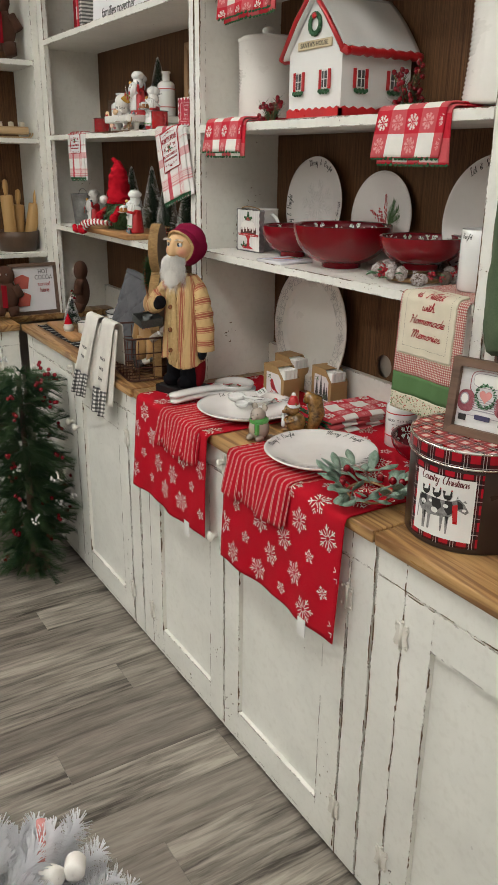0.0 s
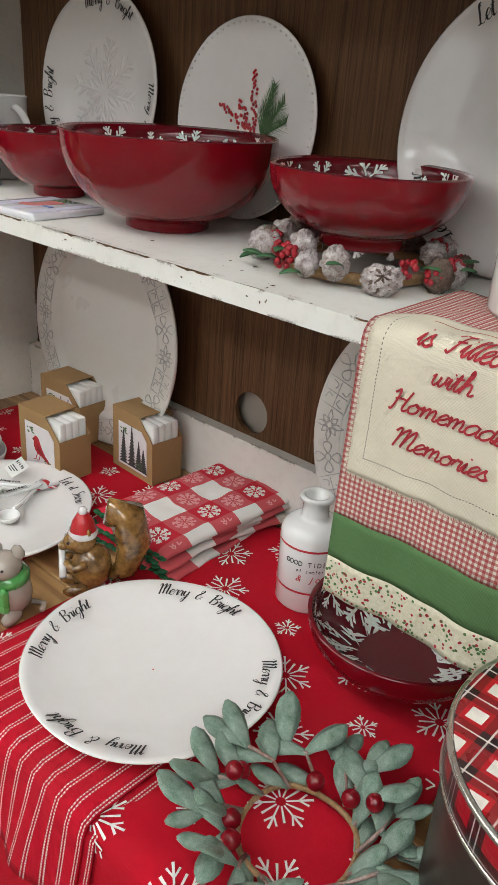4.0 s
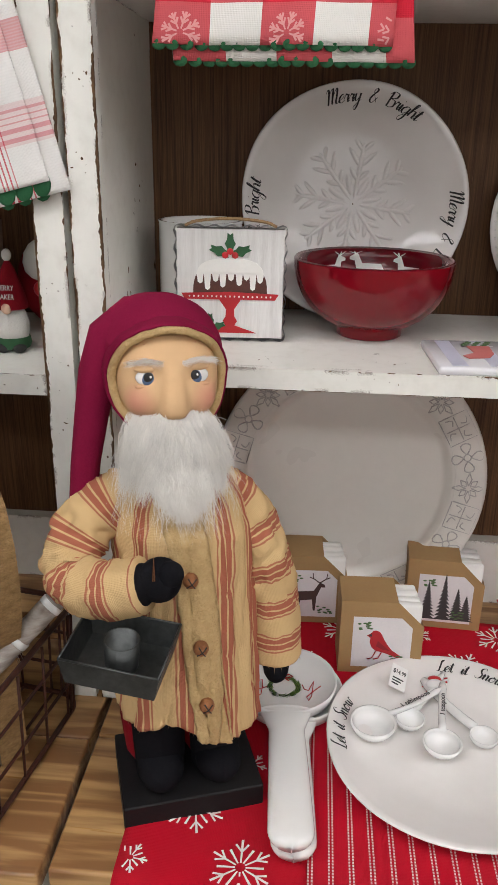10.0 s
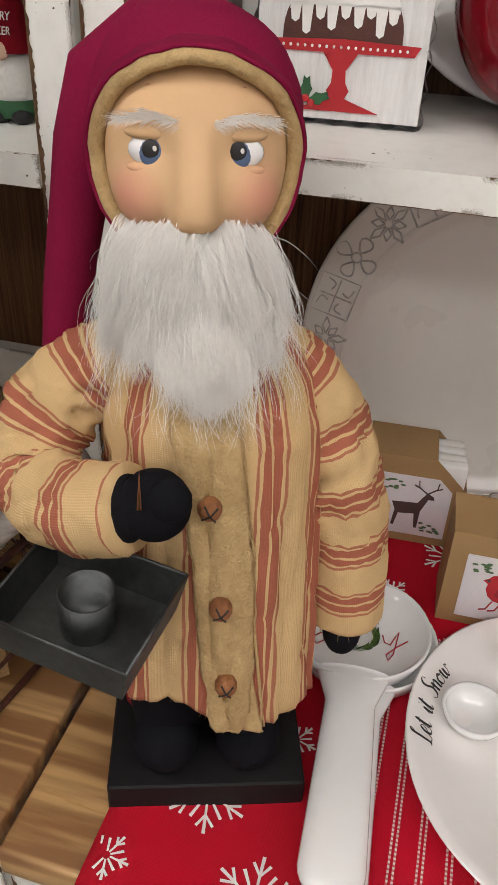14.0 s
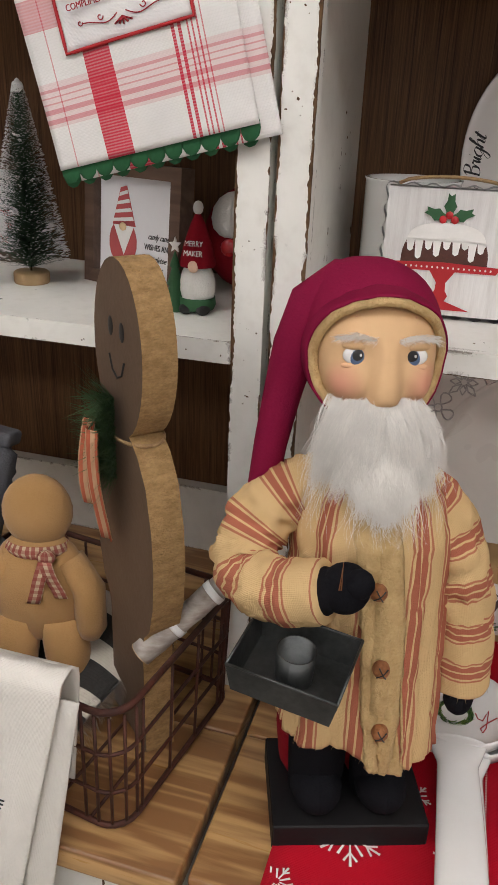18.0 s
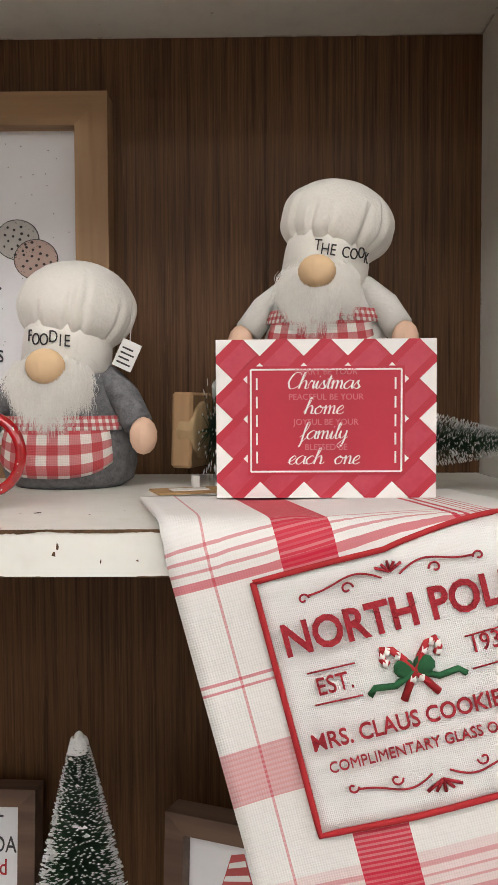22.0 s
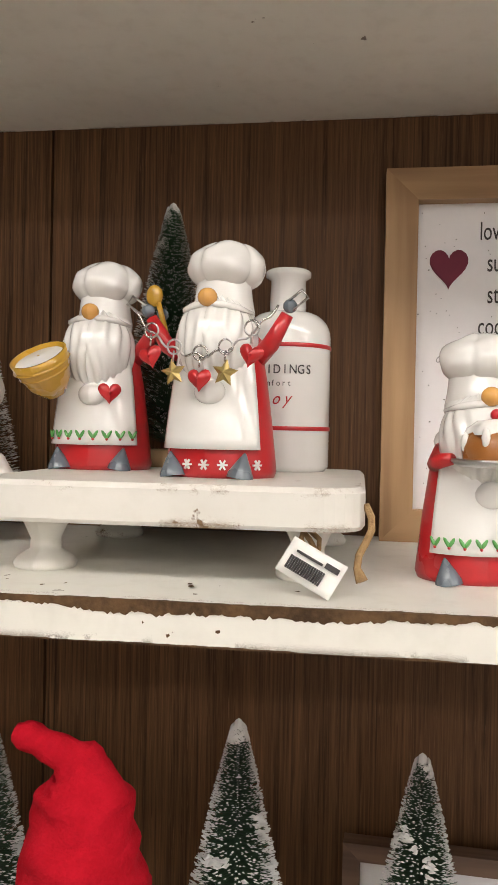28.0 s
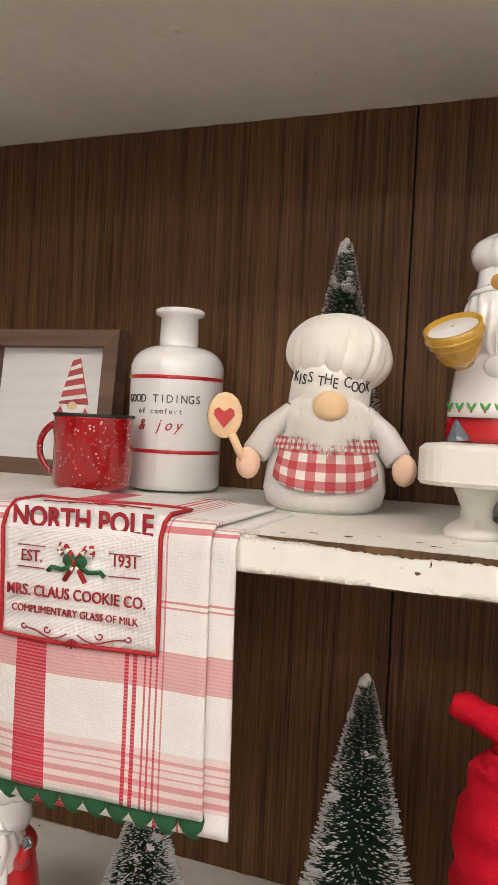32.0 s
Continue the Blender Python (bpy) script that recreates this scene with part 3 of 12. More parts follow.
def flakes(k, c, d1, d2, rad, count, size, seed):
    """Small jagged spots of bare wood scattered on a face spanned by d1 and d2."""
    rnd = random.Random(seed)
    c, d1, d2 = Vector(c), Vector(d1), Vector(d2)
    nrm = d1.cross(d2)
    for _ in range(count):
        a, r = rnd.random() * 6.283, rnd.random() ** 0.7
        o = c + d1 * (rad[0] * r * math.cos(a)) + d2 * (rad[1] * r * math.sin(a)) + nrm * 0.0004
        m = 7
        z = size * (0.25 + rnd.random() ** 2)
        w = 0.6 + 0.8 * rnd.random()
        pts = []
        for j in range(m):
            b, q = 6.283 * j / m, z * (0.55 + 0.7 * rnd.random())
            pts.append(o + d1 * (q * w * math.cos(b)) + d2 * (q / w * math.sin(b)))
        k.add(pts, [list(range(m))])
    return k

# ---- the room ----
X0, X1, Y0, Y1, TOP = -6.2, 1.503, -1.8, 4.3, 2.85


def slab(name, x0, x1, y0, y1, z0, z1, mat, label, category):
    return Mk(mat).box(x0, x1, y0, y1, z0, z1).done(name, None, label, category, "", "structure")


slab("wall_east", X1, X1 + 0.12, Y0, Y1, 0, TOP, M_WALL_SHADED, "beige painted wall behind the shelves, its colour darkened for shade", "wall")
slab("wall_north", X0, X1, Y1, Y1 + 0.12, 0, TOP, M_WALL_SHADED, "beige painted wall behind the corner shelves", "wall")
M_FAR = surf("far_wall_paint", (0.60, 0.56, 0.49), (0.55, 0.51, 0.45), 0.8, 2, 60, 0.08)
WY0, WY1, WZ0, WZ1 = -1.5, 4.0, 0.25, 2.55
west = thing("wall_west", "beige painted shop wall with the front window", "wall", "", "structure")
for a, b, c, d in ((Y0, WY0, 0, TOP), (WY1, Y1, 0, TOP), (WY0, WY1, 0, WZ0), (WY0, WY1, WZ1, TOP)):
    Mk(M_FAR).box(X0 - 0.12, X0, a, b, c, d).done("wall_piece", west)
M_SASH = surf("white_window_paint", (0.72, 0.71, 0.68), (0.66, 0.65, 0.62), 0.45, 8, 120, 0.05)
win = thing("window_1", "wide white-framed shop window with daylight", "window", "", "structure")
for a, b, c, d in ((WY0, WY1, WZ0, WZ0 + 0.06), (WY0, WY1, WZ1 - 0.06, WZ1), (WY0, WY0 + 0.06, WZ0 + 0.06, WZ1 - 0.06), (WY1 - 0.06, WY1, WZ0 + 0.06, WZ1 - 0.06)):
    Mk(M_SASH).box(X0 - 0.10, X0 - 0.03, a, b, c, d, None, 0.004).done("window_frame", win)
for i in range(1, 4):
    y = WY0 + i * (WY1 - WY0) / 4
    Mk(M_SASH).box(X0 - 0.09, X0 - 0.04, y - 0.025, y + 0.025, WZ0 + 0.06, WZ1 - 0.06, None, 0.004).done("mullion", win)
Mk(M_SASH).box(X0 - 0.13, X0 + 0.06, WY0 - 0.03, WY1 + 0.03, WZ0 - 0.03, WZ0 - 0.002, None, 0.004).done("window_sill", win)
for i in range(4):
    y = WY0 + i * (WY1 - WY0) / 4
    pane = Mk(M_GLASS).box(X0 - 0.068, X0 - 0.062, y + 0.03, y + (WY1 - WY0) / 4 - 0.03, WZ0 + 0.05, WZ1 - 0.05).done("pane", win)
    pane.visible_shadow = False
day = bpy.data.lights.new("window_daylight", "AREA")
day.shape, day.size, day.size_y, day.energy, day.color = "RECTANGLE", WY1 - WY0 - 0.1, WZ1 - WZ0 - 0.1, DAY, (1.0, 0.97, 0.93)
lamp = new("window_daylight", day)
lamp.matrix_world = pose(X0 - 0.11, (WY0 + WY1) / 2, (WZ0 + WZ1) / 2, 0, -90, 0)
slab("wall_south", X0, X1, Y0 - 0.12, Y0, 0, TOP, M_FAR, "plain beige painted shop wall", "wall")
slab("ceiling", X0 - 0.12, X1 + 0.12, Y0 - 0.12, Y1 + 0.12, TOP, TOP + 0.1, M_CEIL, "white shop ceiling with flat lamps", "ceiling")
floor = Mk(M_DARK).box(X0, X1, Y0, Y1, -0.1, -0.006).done("floor", None, "grey-brown wood plank vinyl floor", "floor", "", "structure")

M_LAMP = bpy.data.materials.new("lamp_diffuser")
M_LAMP.use_nodes = True
_p = M_LAMP.node_tree.nodes["Principled BSDF"]
_p.inputs["Base Color"].default_value = (0.9, 0.9, 0.9, 1)
_p.inputs["Emission Color"].default_value = (1.0, 0.955, 0.90, 1)
_p.inputs["Emission Strength"].default_value = LAMP
M_ALU = plain("white_lamp_frame", (0.75, 0.75, 0.73), 0.4)


def ceiling_light(x, y):
    t = thing("ceiling_light", "flat white fluorescent ceiling panel, switched on", "ceiling light", "ceiling panels")
    k = Mk(M_ALU)
    for a in (-1, 1):
        k.box(-0.3, 0.3, a * 0.6 - 0.02, a * 0.6 + 0.02, -0.03, 0, None, 0.003)
        k.box(a * 0.3 - 0.02, a * 0.3 + 0.02, -0.58, 0.58, -0.03, 0, None, 0.003)
    k.done("frame", t)
    Mk(M_LAMP).box(-0.28, 0.28, -0.58, 0.58, -0.018, -0.004).done("diffuser", t)
    t.matrix_world = pose(x, y, TOP)


for lx, row in ((0.1, (-0.9, 0.6, 2.1, 3.5)), (-1.5, (-0.9, 0.6, 2.1, 3.5)), (-3.3, (0.6, 2.1, 3.5)), (-5.0, (0.6, 2.1))):
    for ly in row:
        ceiling_light(lx, ly)

# ---- the shelf units: three bays along the wall and one round the corner ----
ZC, S1, S2, A1, A2, S3 = 0.94, 1.367, 1.730, 1.350, 1.728, 2.105
XF, XB = 1.195, 1.482
M_KNOB = surf("painted_knob", (0.72, 0.69, 0.62), (0.66, 0.63, 0.56), 0.3, 40, 200, 0.1, 0, 0.3)


def hinge(parent, y, z, m):
    k = Mk(M_KNOB)
    k.tube([(0, 0, -0.028), (0, 0, 0.028)], 0.0045, seg=10)
    for s in (-1, 1):
        k.prism([(s * 0.002, -0.02), (s * 0.010, -0.026), (s * 0.017, -0.028), (s * 0.020, -0.018), (s * 0.015, 0), (s * 0.020, 0.018), (s * 0.017, 0.028), (s * 0.010, 0.026), (s * 0.002, 0.02)][::s], -0.001, 0.0015)
        for q in (-0.021, 0.021):
            k.ball((s * 0.0155, -0.002, q), (0.003, 0.0025, 0.003), seg=8)
    for q in (-0.034, 0.034):
        k.ball((0, 0, q * 0.9), 0.0045, seg=8)
    h = k.done("hinge", parent, "white-painted butterfly hinge")
    h.matrix_local = m
    return h


def knob(parent, m):
    h = Mk(M_KNOB).lathe([(0.007, 0), (0.006, 0.010), (0.010, 0.016), (0.0145, 0.021), (0.0145, 0.026), (0.010, 0.031), (0, 0.033)], seg=16).done("knob", parent, "white-painted round knob")
    h.matrix_local = m @ R(90, "X")
    return h


def base_cabinet(name, label, w, doors, top=ZC - 0.03):
    """Local: x from 0 to w, front at y = 0. doors: (left, right, hinge side)."""
    t = thing(name, label, "cabinet", "painted base cabinets")
    d = 0.5
    zt, zb = 0.845, 0.035
    edges = [0] + [e for a, b, _ in doors for e in (a, b)] + [w]
    rail = Mk(M_PAINT).box(0, w, 0, 0.02, zt, top).done("top_rail", t)
    sd = int(w * 1000) + len(t.name)
    tagged(worn(Mk(M_CHIP), (0, 0, zt), (w, 0, zt), (0, 0, 1), (0, 1, 0), 0.003, 0, 0.35, sd).done("worn_edge", rail, "bare brown wood along the edge"), kind="stuff")
    Mk(M_PAINT).box(0, w, 0.002, 0.02, 0.02, zb).done("bottom_rail", t)
    for i, (a, b) in enumerate(((edges[0], edges[1]), (edges[-2], edges[-1]))):
        st = Mk(M_PAINT).box(a, b, 0, 0.02, zb, zt).done("stile", t)
        ch = Mk(M_CHIP)
        worn(ch, (a, 0, 0.02), (a, 0, top), (1, 0, 0), (0, 1, 0), 0.0045, 0, 0.55, sd + 3 + i)
        worn(ch, (b, 0, 0.02), (b, 0, top), (-1, 0, 0), (0, 1, 0), 0.0045, 0, 0.55, sd + 5 + i)
        tagged(ch.done("worn_edge", st, "bare brown wood along the edge"), kind="stuff")
    Mk(M_PAINT).box(0, 0.018, 0.02, d, 0.02, top).done("side_panel", t)
    Mk(M_PAINT).box(w - 0.018, w, 0.02, d, 0.02, top).done("side_panel", t)
    Mk(M_PAINT_SOFT).box(0.018, w - 0.018, d - 0.01, d, 0.02, top).done("back_board", t)
    Mk(M_PAINT_SOFT).box(0.018, w - 0.018, 0.02, d - 0.01, 0.03, 0.045).done("bottom_board", t)
    # near-black board: shade under the cabinet is put into its colour
    Mk(M_DARK).box(0.01, w - 0.01, 0.05, 0.07, 0, 0.02).done("plinth", t, "recessed plinth, near-black for the shade under the cabinet")
    for a, b, side in doors:
        q = Mk(M_PAINT)
        g = 0.003
        a, b = a + g, b - g
        z0, z1, fr = zb + g, zt - g, 0.078
        q.box(a, a + fr, -0.002, 0.018, z0, z1)
        q.box(b - fr, b, -0.002, 0.018, z0, z1)
        q.box(a + fr, b - fr, -0.0015, 0.018, z1 - fr - 0.01, z1)
        q.box(a + fr, b - fr, -0.0015, 0.018, z0, z0 + fr + 0.01)
        door = q.done("door", t)
        ch = Mk(M_CHIP)
        dz = sd + int(a * 1000)
        worn(ch, (a, -0.002, z0), (a, -0.002, z1), (1, 0, 0), (0, 1, 0), 0.004, 0, 0.5, dz + 1)
        worn(ch, (b, -0.002, z0), (b, -0.002, z1), (-1, 0, 0), (0, 1, 0), 0.004, 0, 0.5, dz + 2)
        worn(ch, (a, -0.002, z1), (b, -0.002, z1), (0, 0, -1), (0, 1, 0), 0.003, 0, 0.45, dz + 3)
        i0, i1, j0, j1 = a + fr, b - fr, z0 + fr + 0.01, z1 - fr - 0.01
        worn(ch, (i0, -0.002, j0), (i0, -0.002, j1), (-1, 0, 0), (0, 1, 0), 0.0022, 0.006, 0.25, dz + 4)
        worn(ch, (i1, -0.002, j0), (i1, -0.002, j1), (1, 0, 0), (0, 1, 0), 0.0022, 0.006, 0.25, dz + 5)
        worn(ch, (i0, -0.0015, j1), (i1, -0.0015, j1), (0, 0, 1), (0, 1, 0), 0.002, 0, 0.25, dz + 6)
        flakes(ch, (b - 0.04, -0.002, 0.25), (1, 0, 0), (0, 0, 1), (0.03, 0.12), 10, 0.003, dz + 7)
        flakes(ch, (a + 0.03, -0.002, 0.12), (1, 0, 0), (0, 0, 1), (0.025, 0.07), 14, 0.0035, dz + 8)
        tagged(ch.done("worn_edge", door, "bare brown wood along the edge"), kind="stuff")
        Mk(M_PAINT_SOFT).box(a + fr - 0.004, b - fr + 0.004, 0.011, 0.016, z0 + fr, z1 - fr).done("panel", door)
        # thin dark sheet added as the shade seen through the door gaps
        Mk(M_DARK).box(a - 0.004, b + 0.004, 0.0185, 0.0195, z0 - 0.004, z1 + 0.004).done("shadow_gap", t, "added dark sheet standing in for shade behind the door gaps")
        hx = a if side < 0 else b
        for hz in (0.165, 0.748):
            hinge(door, 0, 0, T(hx - side * 0.0, -0.005, hz))
        kx = b - 0.035 if side < 0 else a + 0.035
        knob(door, T(kx, -0.003, 0.648))
    for _, b, side in doors:
        if side < 0:
            q = Mk(M_KNOB).box(-0.006, 0.006, -0.006, 0.0, -0.030, 0.030, None, 0.002, None, 2)
            q.lathe([(0.007, 0), (0.006, 0.008), (0.010, 0.013), (0.008, 0.019), (0.001, 0.020)], None, 14, T(0, -0.004, 0.012) @ R(90, "X"))
            q.done("latch", t, "white-painted turn latch").matrix_local = T(b, -0.001, 0.868)
    return t


def counter(x0, x1, y0, y1, label):
    """A top of pine boards along the wall; its boards are parts."""
    t = thing("countertop", label, "countertop", "pine countertops")
    n = 3
    d = (x1 - x0) / n
    for i in range(n):
        a, b = x0 + i * d + 0.0008, x0 + (i + 1) * d - 0.0008
        Mk(M_COUNTER).box(a, b, y0, y1, ZC - 0.028, ZC, None, 0.003, None, 2).done("board", t)
    return t


def back_with_hole(k, y0, y1, z0, z1, x, hy, hz, r):
    """A panel with a round hole: a ring of quads round it, and its thickness."""
    n = 32
    ring, rim = [], []
    for j in range(n):
        a = 2 * math.pi * j / n
        c, s = math.cos(a), math.sin(a)
        q = 0.06 / max(abs(c), abs(s))
        ring.append((hy + q * c, hz + q * s))
        rim.append((hy + r * c, hz + r * s))
    m = 2 * n + 4
    v = []
    for xx in (x, x + 0.008):
        v += [(xx, *p) for p in ring] + [(xx, *p) for p in rim] + [(xx, y1, z0), (xx, y1, z1), (xx, y0, z1), (xx, y0, z0)]
    f = []
    for side in (0, 1):
        o, turn = side * m, 1 - 2 * side
        for j in range(n):
            f.append([o + q for q in (j, (j + 1) % n, n + (j + 1) % n, n + j)][::turn])
        for c in range(4):
            start = 28 + 8 * c
            f.append([o + (start + i) % n for i in range(9)][::-turn] + [o + 2 * n + q for q in (c, (c + 1) % 4)][::turn])
    f += [(n + j, n + (j + 1) % n, m + n + (j + 1) % n, m + n + j) for j in range(n)]
    k.add(v, f)


def hutch(name, label, y0, y1, shelves, seams=(), hole=None, post=0.03, wide_left=0.0, ledge=True):
    """Open shelves over a counter, from y0 to y1 along the wall. shelves: heights of their tops."""
    t = thing(name, label, "shelf unit", "painted shelf units")
    top = 2.5
    for a, b in ((y0, y0 + 0.022), (y1 - 0.022 - wide_left * 0.0, y1)):
        Mk(M_PAINT_SOFT).box(XF + 0.02, XB, a, b, ZC, top).done("side_panel", t)
    sd = int(y0 * 100) + 50
    for j, (a, b) in enumerate(((y0, y0 + post), (y1 - post - wide_left, y1))):
        pt = Mk(M_PAINT).box(XF, XF + 0.02, a, b, ZC, top).done("post", t, "white post with worn brown edges")
        ch = Mk(M_CHIP)
        worn(ch, (XF, a, ZC), (XF, a, top), (0, 1, 0), (1, 0, 0), 0.0032, 0.0040, 0.58, sd + j, 0.0019, None, 0.6)
        worn(ch, (XF, b, ZC), (XF, b, top), (0, -1, 0), (1, 0, 0), 0.0032, 0.0040, 0.58, sd + j + 7, 0.0019, None, 0.6)
        for i in range(9):
            flakes(ch, (XF, (a + b) / 2, ZC + 0.05 + (top - ZC) * ((i * 0.618 + 0.17 * j) % 0.95)), (0, -1, 0), (0, 0, 1), ((b - a) * 0.40, 0.012), 5, 0.0013, sd + j + 30 + i)
        tagged(ch.done("worn_edge", pt, "bare brown wood along both edges"), kind="stuff")
    zb = ZC + (0.10 if ledge else 0.0)
    cuts = [y0] + list(seams) + [y1]
    if hole:
        k = Mk(M_LAM)
        back_with_hole(k, y0, y1, zb, top, XB, *hole)
        k.done("back_panel", t, "dark brown wood-grain back panel with a cable hole")
    else:
        for a, b in zip(cuts, cuts[1:]):
            Mk(M_LAM).box(XB, XB + 0.008, a + 0.0012, b - 0.0012, zb, top).done("back_panel", t, "dark brown wood-grain back panel")
    if ledge:
        Mk(M_PAINT).box(XB - 0.02, XB + 0.006, y0 + 0.022, y1 - 0.022, ZC, zb + 0.002).done("back_rail", t, "low white rail along the back of the counter")
    for z in shelves:
        q = Mk(M_PAINT)
        q.box(XF + 0.004, XB, y0 + 0.022, y1 - 0.022, z - 0.021, z)
        q.box(XF - 0.004, XF + 0.004, y0 + post, y1 - post - wide_left, z - 0.0215, z + 0.0003)
        board = q.done("shelf", t)
        ch = Mk(M_CHIP)
        ya, yb, hard = y0 + post, y1 - post - wide_left, 1.0 if z == A2 and y0 > 2 else 0.34
        sz = sd + int(z * 1000)
        rub = (lambda q: 0.22 + 0.9 * math.exp(-((ya + (yb - ya) * q - 2.86) / 0.22) ** 2)) if hard == 1.0 else None
        worn(ch, (XF - 0.004, ya, z + 0.0003), (XF - 0.004, yb, z + 0.0003), (0, 0, -1), (1, 0, 0), 0.0072 * hard, 0.0040 * hard, 0.30 + 0.52 * hard ** 3, sz, 0.0016, rub)
        worn(ch, (XF - 0.004, ya, z - 0.0215), (XF - 0.004, yb, z - 0.0215), (0, 0, 1), (1, 0, 0), 0.0010 * hard, 0, 0.30 + 0.40 * hard, sz + 1)
        for i in range(int(9 * hard) + 3):
            yy = ya + (yb - ya) * ((i * 0.618 + 0.13 * (sz % 7)) % 1)
            flakes(ch, (XF + 0.01 + 0.05 * ((i * 0.37) % 1), yy, z + 0.0003), (1, 0, 0), (0, 1, 0), (0.02, 0.05), 6, 0.0022, sz + 20 + i)
            flakes(ch, (XF - 0.004, yy + 0.02, z - 0.011), (0, -1, 0), (0, 0, 1), (0.05, 0.006), 4, 0.0012, sz + 50 + i)
        tagged(ch.done("worn_edge", board, "bare brown wood along the front edge"), kind="stuff")
    ch = Mk(M_CHIP)
    for j, (yy, zz, n) in enumerate(((y0 + 0.022, 1.43, 8), (y1 - 0.022, 1.10, 10), (y1 - 0.022, 1.40, 8), (y0 + 0.022, 1.9, 6), (y1 - 0.022, 1.52, 7))):
        sg = 1 if yy < (y0 + y1) / 2 else -1
        flakes(ch, (XF + 0.08 + 0.03 * j, yy, zz), (sg, 0, 0), (0, 0, -1), (0.030, 0.045), n, 0.0030, sd + 90 + j)
    tagged(ch.done("paint_flakes", t, "small brown flaked spots on the side panels"), kind="stuff")
    Mk(M_PAINT).box(XF - 0.02, XB + 0.008, y0, y1, top, top + 0.03).done("top_board", t)
    return t


cab_b = base_cabinet("base_cabinet", "distressed white two-door base cabinet under a pine top", 1.178, [(0.072, 0.565, -1), (0.565, 1.102, 1)])
cab_b.matrix_world = at(0.967, 2.232, 0)
cab_a = base_cabinet("base_cabinet", "distressed white two-door base cabinet beside the greenery", 1.18, [(0.59 - 0.512, 0.59, -1), (0.59, 0.59 + 0.512, 1)])
cab_a.matrix_world = at(0.967, 3.42, 0)
cab_c = base_cabinet("base_cabinet", "distressed white base cabinet under the plaid tin", 1.128, [(0.085, 0.615, -1), (0.615, 1.05, 1)])
cab_c.matrix_world = at(0.967, 1.048, 0)
counter(0.952, 1.485, 1.055, 2.228, "brown stained pine countertop with a table runner on it")
counter(0.945, 1.485, 2.236, 3.43, "brown stained pine countertop under the wire basket")
counter(0.952, 1.485, -0.06, 1.048, "brown stained pine countertop under the plaid tin")
hutch("shelf_unit", "white distressed open shelf unit holding plates and red bowls", 1.046, 2.240, (S1, S2, S3), (), (1.646, 1.080, 0.033))
hutch("shelf_unit", "white distressed open shelf unit holding chef gnomes", 2.247, 3.742, (A1, A2, S3), (3.11,), None, 0.03, 0.11)
hutch("shelf_unit", "white distressed open shelf unit beside a red lantern", -0.04, 1.038, (1.72, S3))

# corner unit, which faces along the wall
cab_d = base_cabinet("base_cabinet", "white base cabinet in the corner behind the greenery", 1.18, [(0.08, 0.59, -1), (0.59, 1.1, 1)])
cab_d.matrix_world = pose(-0.24, 3.455, 0)
t = thing("countertop", "brown stained pine countertop in the corner", "countertop", "pine countertops")
for i in range(3):
    Mk(M_COUNTER).box(-0.25, 0.943 if i == 0 else 1.48, 3.435 + i * 0.175, 3.435 + i * 0.175 + 0.1735, ZC - 0.028, ZC, None, 0.003, None, 2).done("board", t)
t = thing("shelf_unit", "white open shelf unit in the corner with rolling pins", "shelf unit", "painted shelf units")
YD = 3.665
for a in (-0.2, 1.163):
    Mk(M_PAINT_SOFT).box(a, a + 0.022, YD + 0.02, 3.97, ZC, 2.5).done("side_panel", t)
    Mk(M_PAINT).box(a, a + 0.03, YD, YD + 0.02, ZC, 2.5).done("post", t)
Mk(M_LAM).box(-0.2, 1.185, 3.97, 3.978, ZC, 2.5).done("back_panel", t, "dark brown wood-grain back panel")
for z in (1.22, 1.715, 2.03):
    Mk(M_PAINT).box(-0.178, 1.163, YD + 0.002, 3.97, z - 0.021, z).done("shelf", t)
Mk(M_PAINT).box(-0.2, 1.19, YD - 0.01, 3.978, 2.5, 2.53).done("top_board", t)


# ---- cloth that lies on a ledge and hangs over its front ----
def drape(yl, yr, xb, xf, zt, zlow, wave=0.004, skew=0.0, out=0.012, rad=0.012, seed=0.0, shift=0.0):
    """fn(u, v, e): u across from yl to yr, v from the back edge to the hanging hem, e off the surface."""
    flat, arc, hang = xb - (xf + rad), math.pi / 2 * rad, (zt - rad) - zlow
    total = flat + arc + hang

    def fn(u, v, e=0.0):
        s = v * total
        y = yl + (yr - yl) * u
        if s < flat:
            rip = 0.0008 * math.sin(21 * u + 9 * v + seed) + 0.0008
            return (xb - s, y + shift * (1 - s / flat), zt + e + rip)
        if s < flat + arc:
            a = (s - flat) / rad
            return (xf + rad - (rad + e) * math.sin(a), y, zt - rad + (rad + e) * math.cos(a) + 0.0008)
        d = s - flat - arc
        g = d / max(hang, 1e-6)
        w = wave * g * (math.sin(9.5 * u + seed) + 0.45 * math.sin(23 * u + 2.1 * seed + 2 * g))
        return (xf - e - out * g * (1 - 0.35 * g) - w - wave * 1.2 * g, y + skew * g * hang + 0.25 * w, zt - rad - d)

    fn.total, fn.width = total, abs(yr - yl)
    return fn


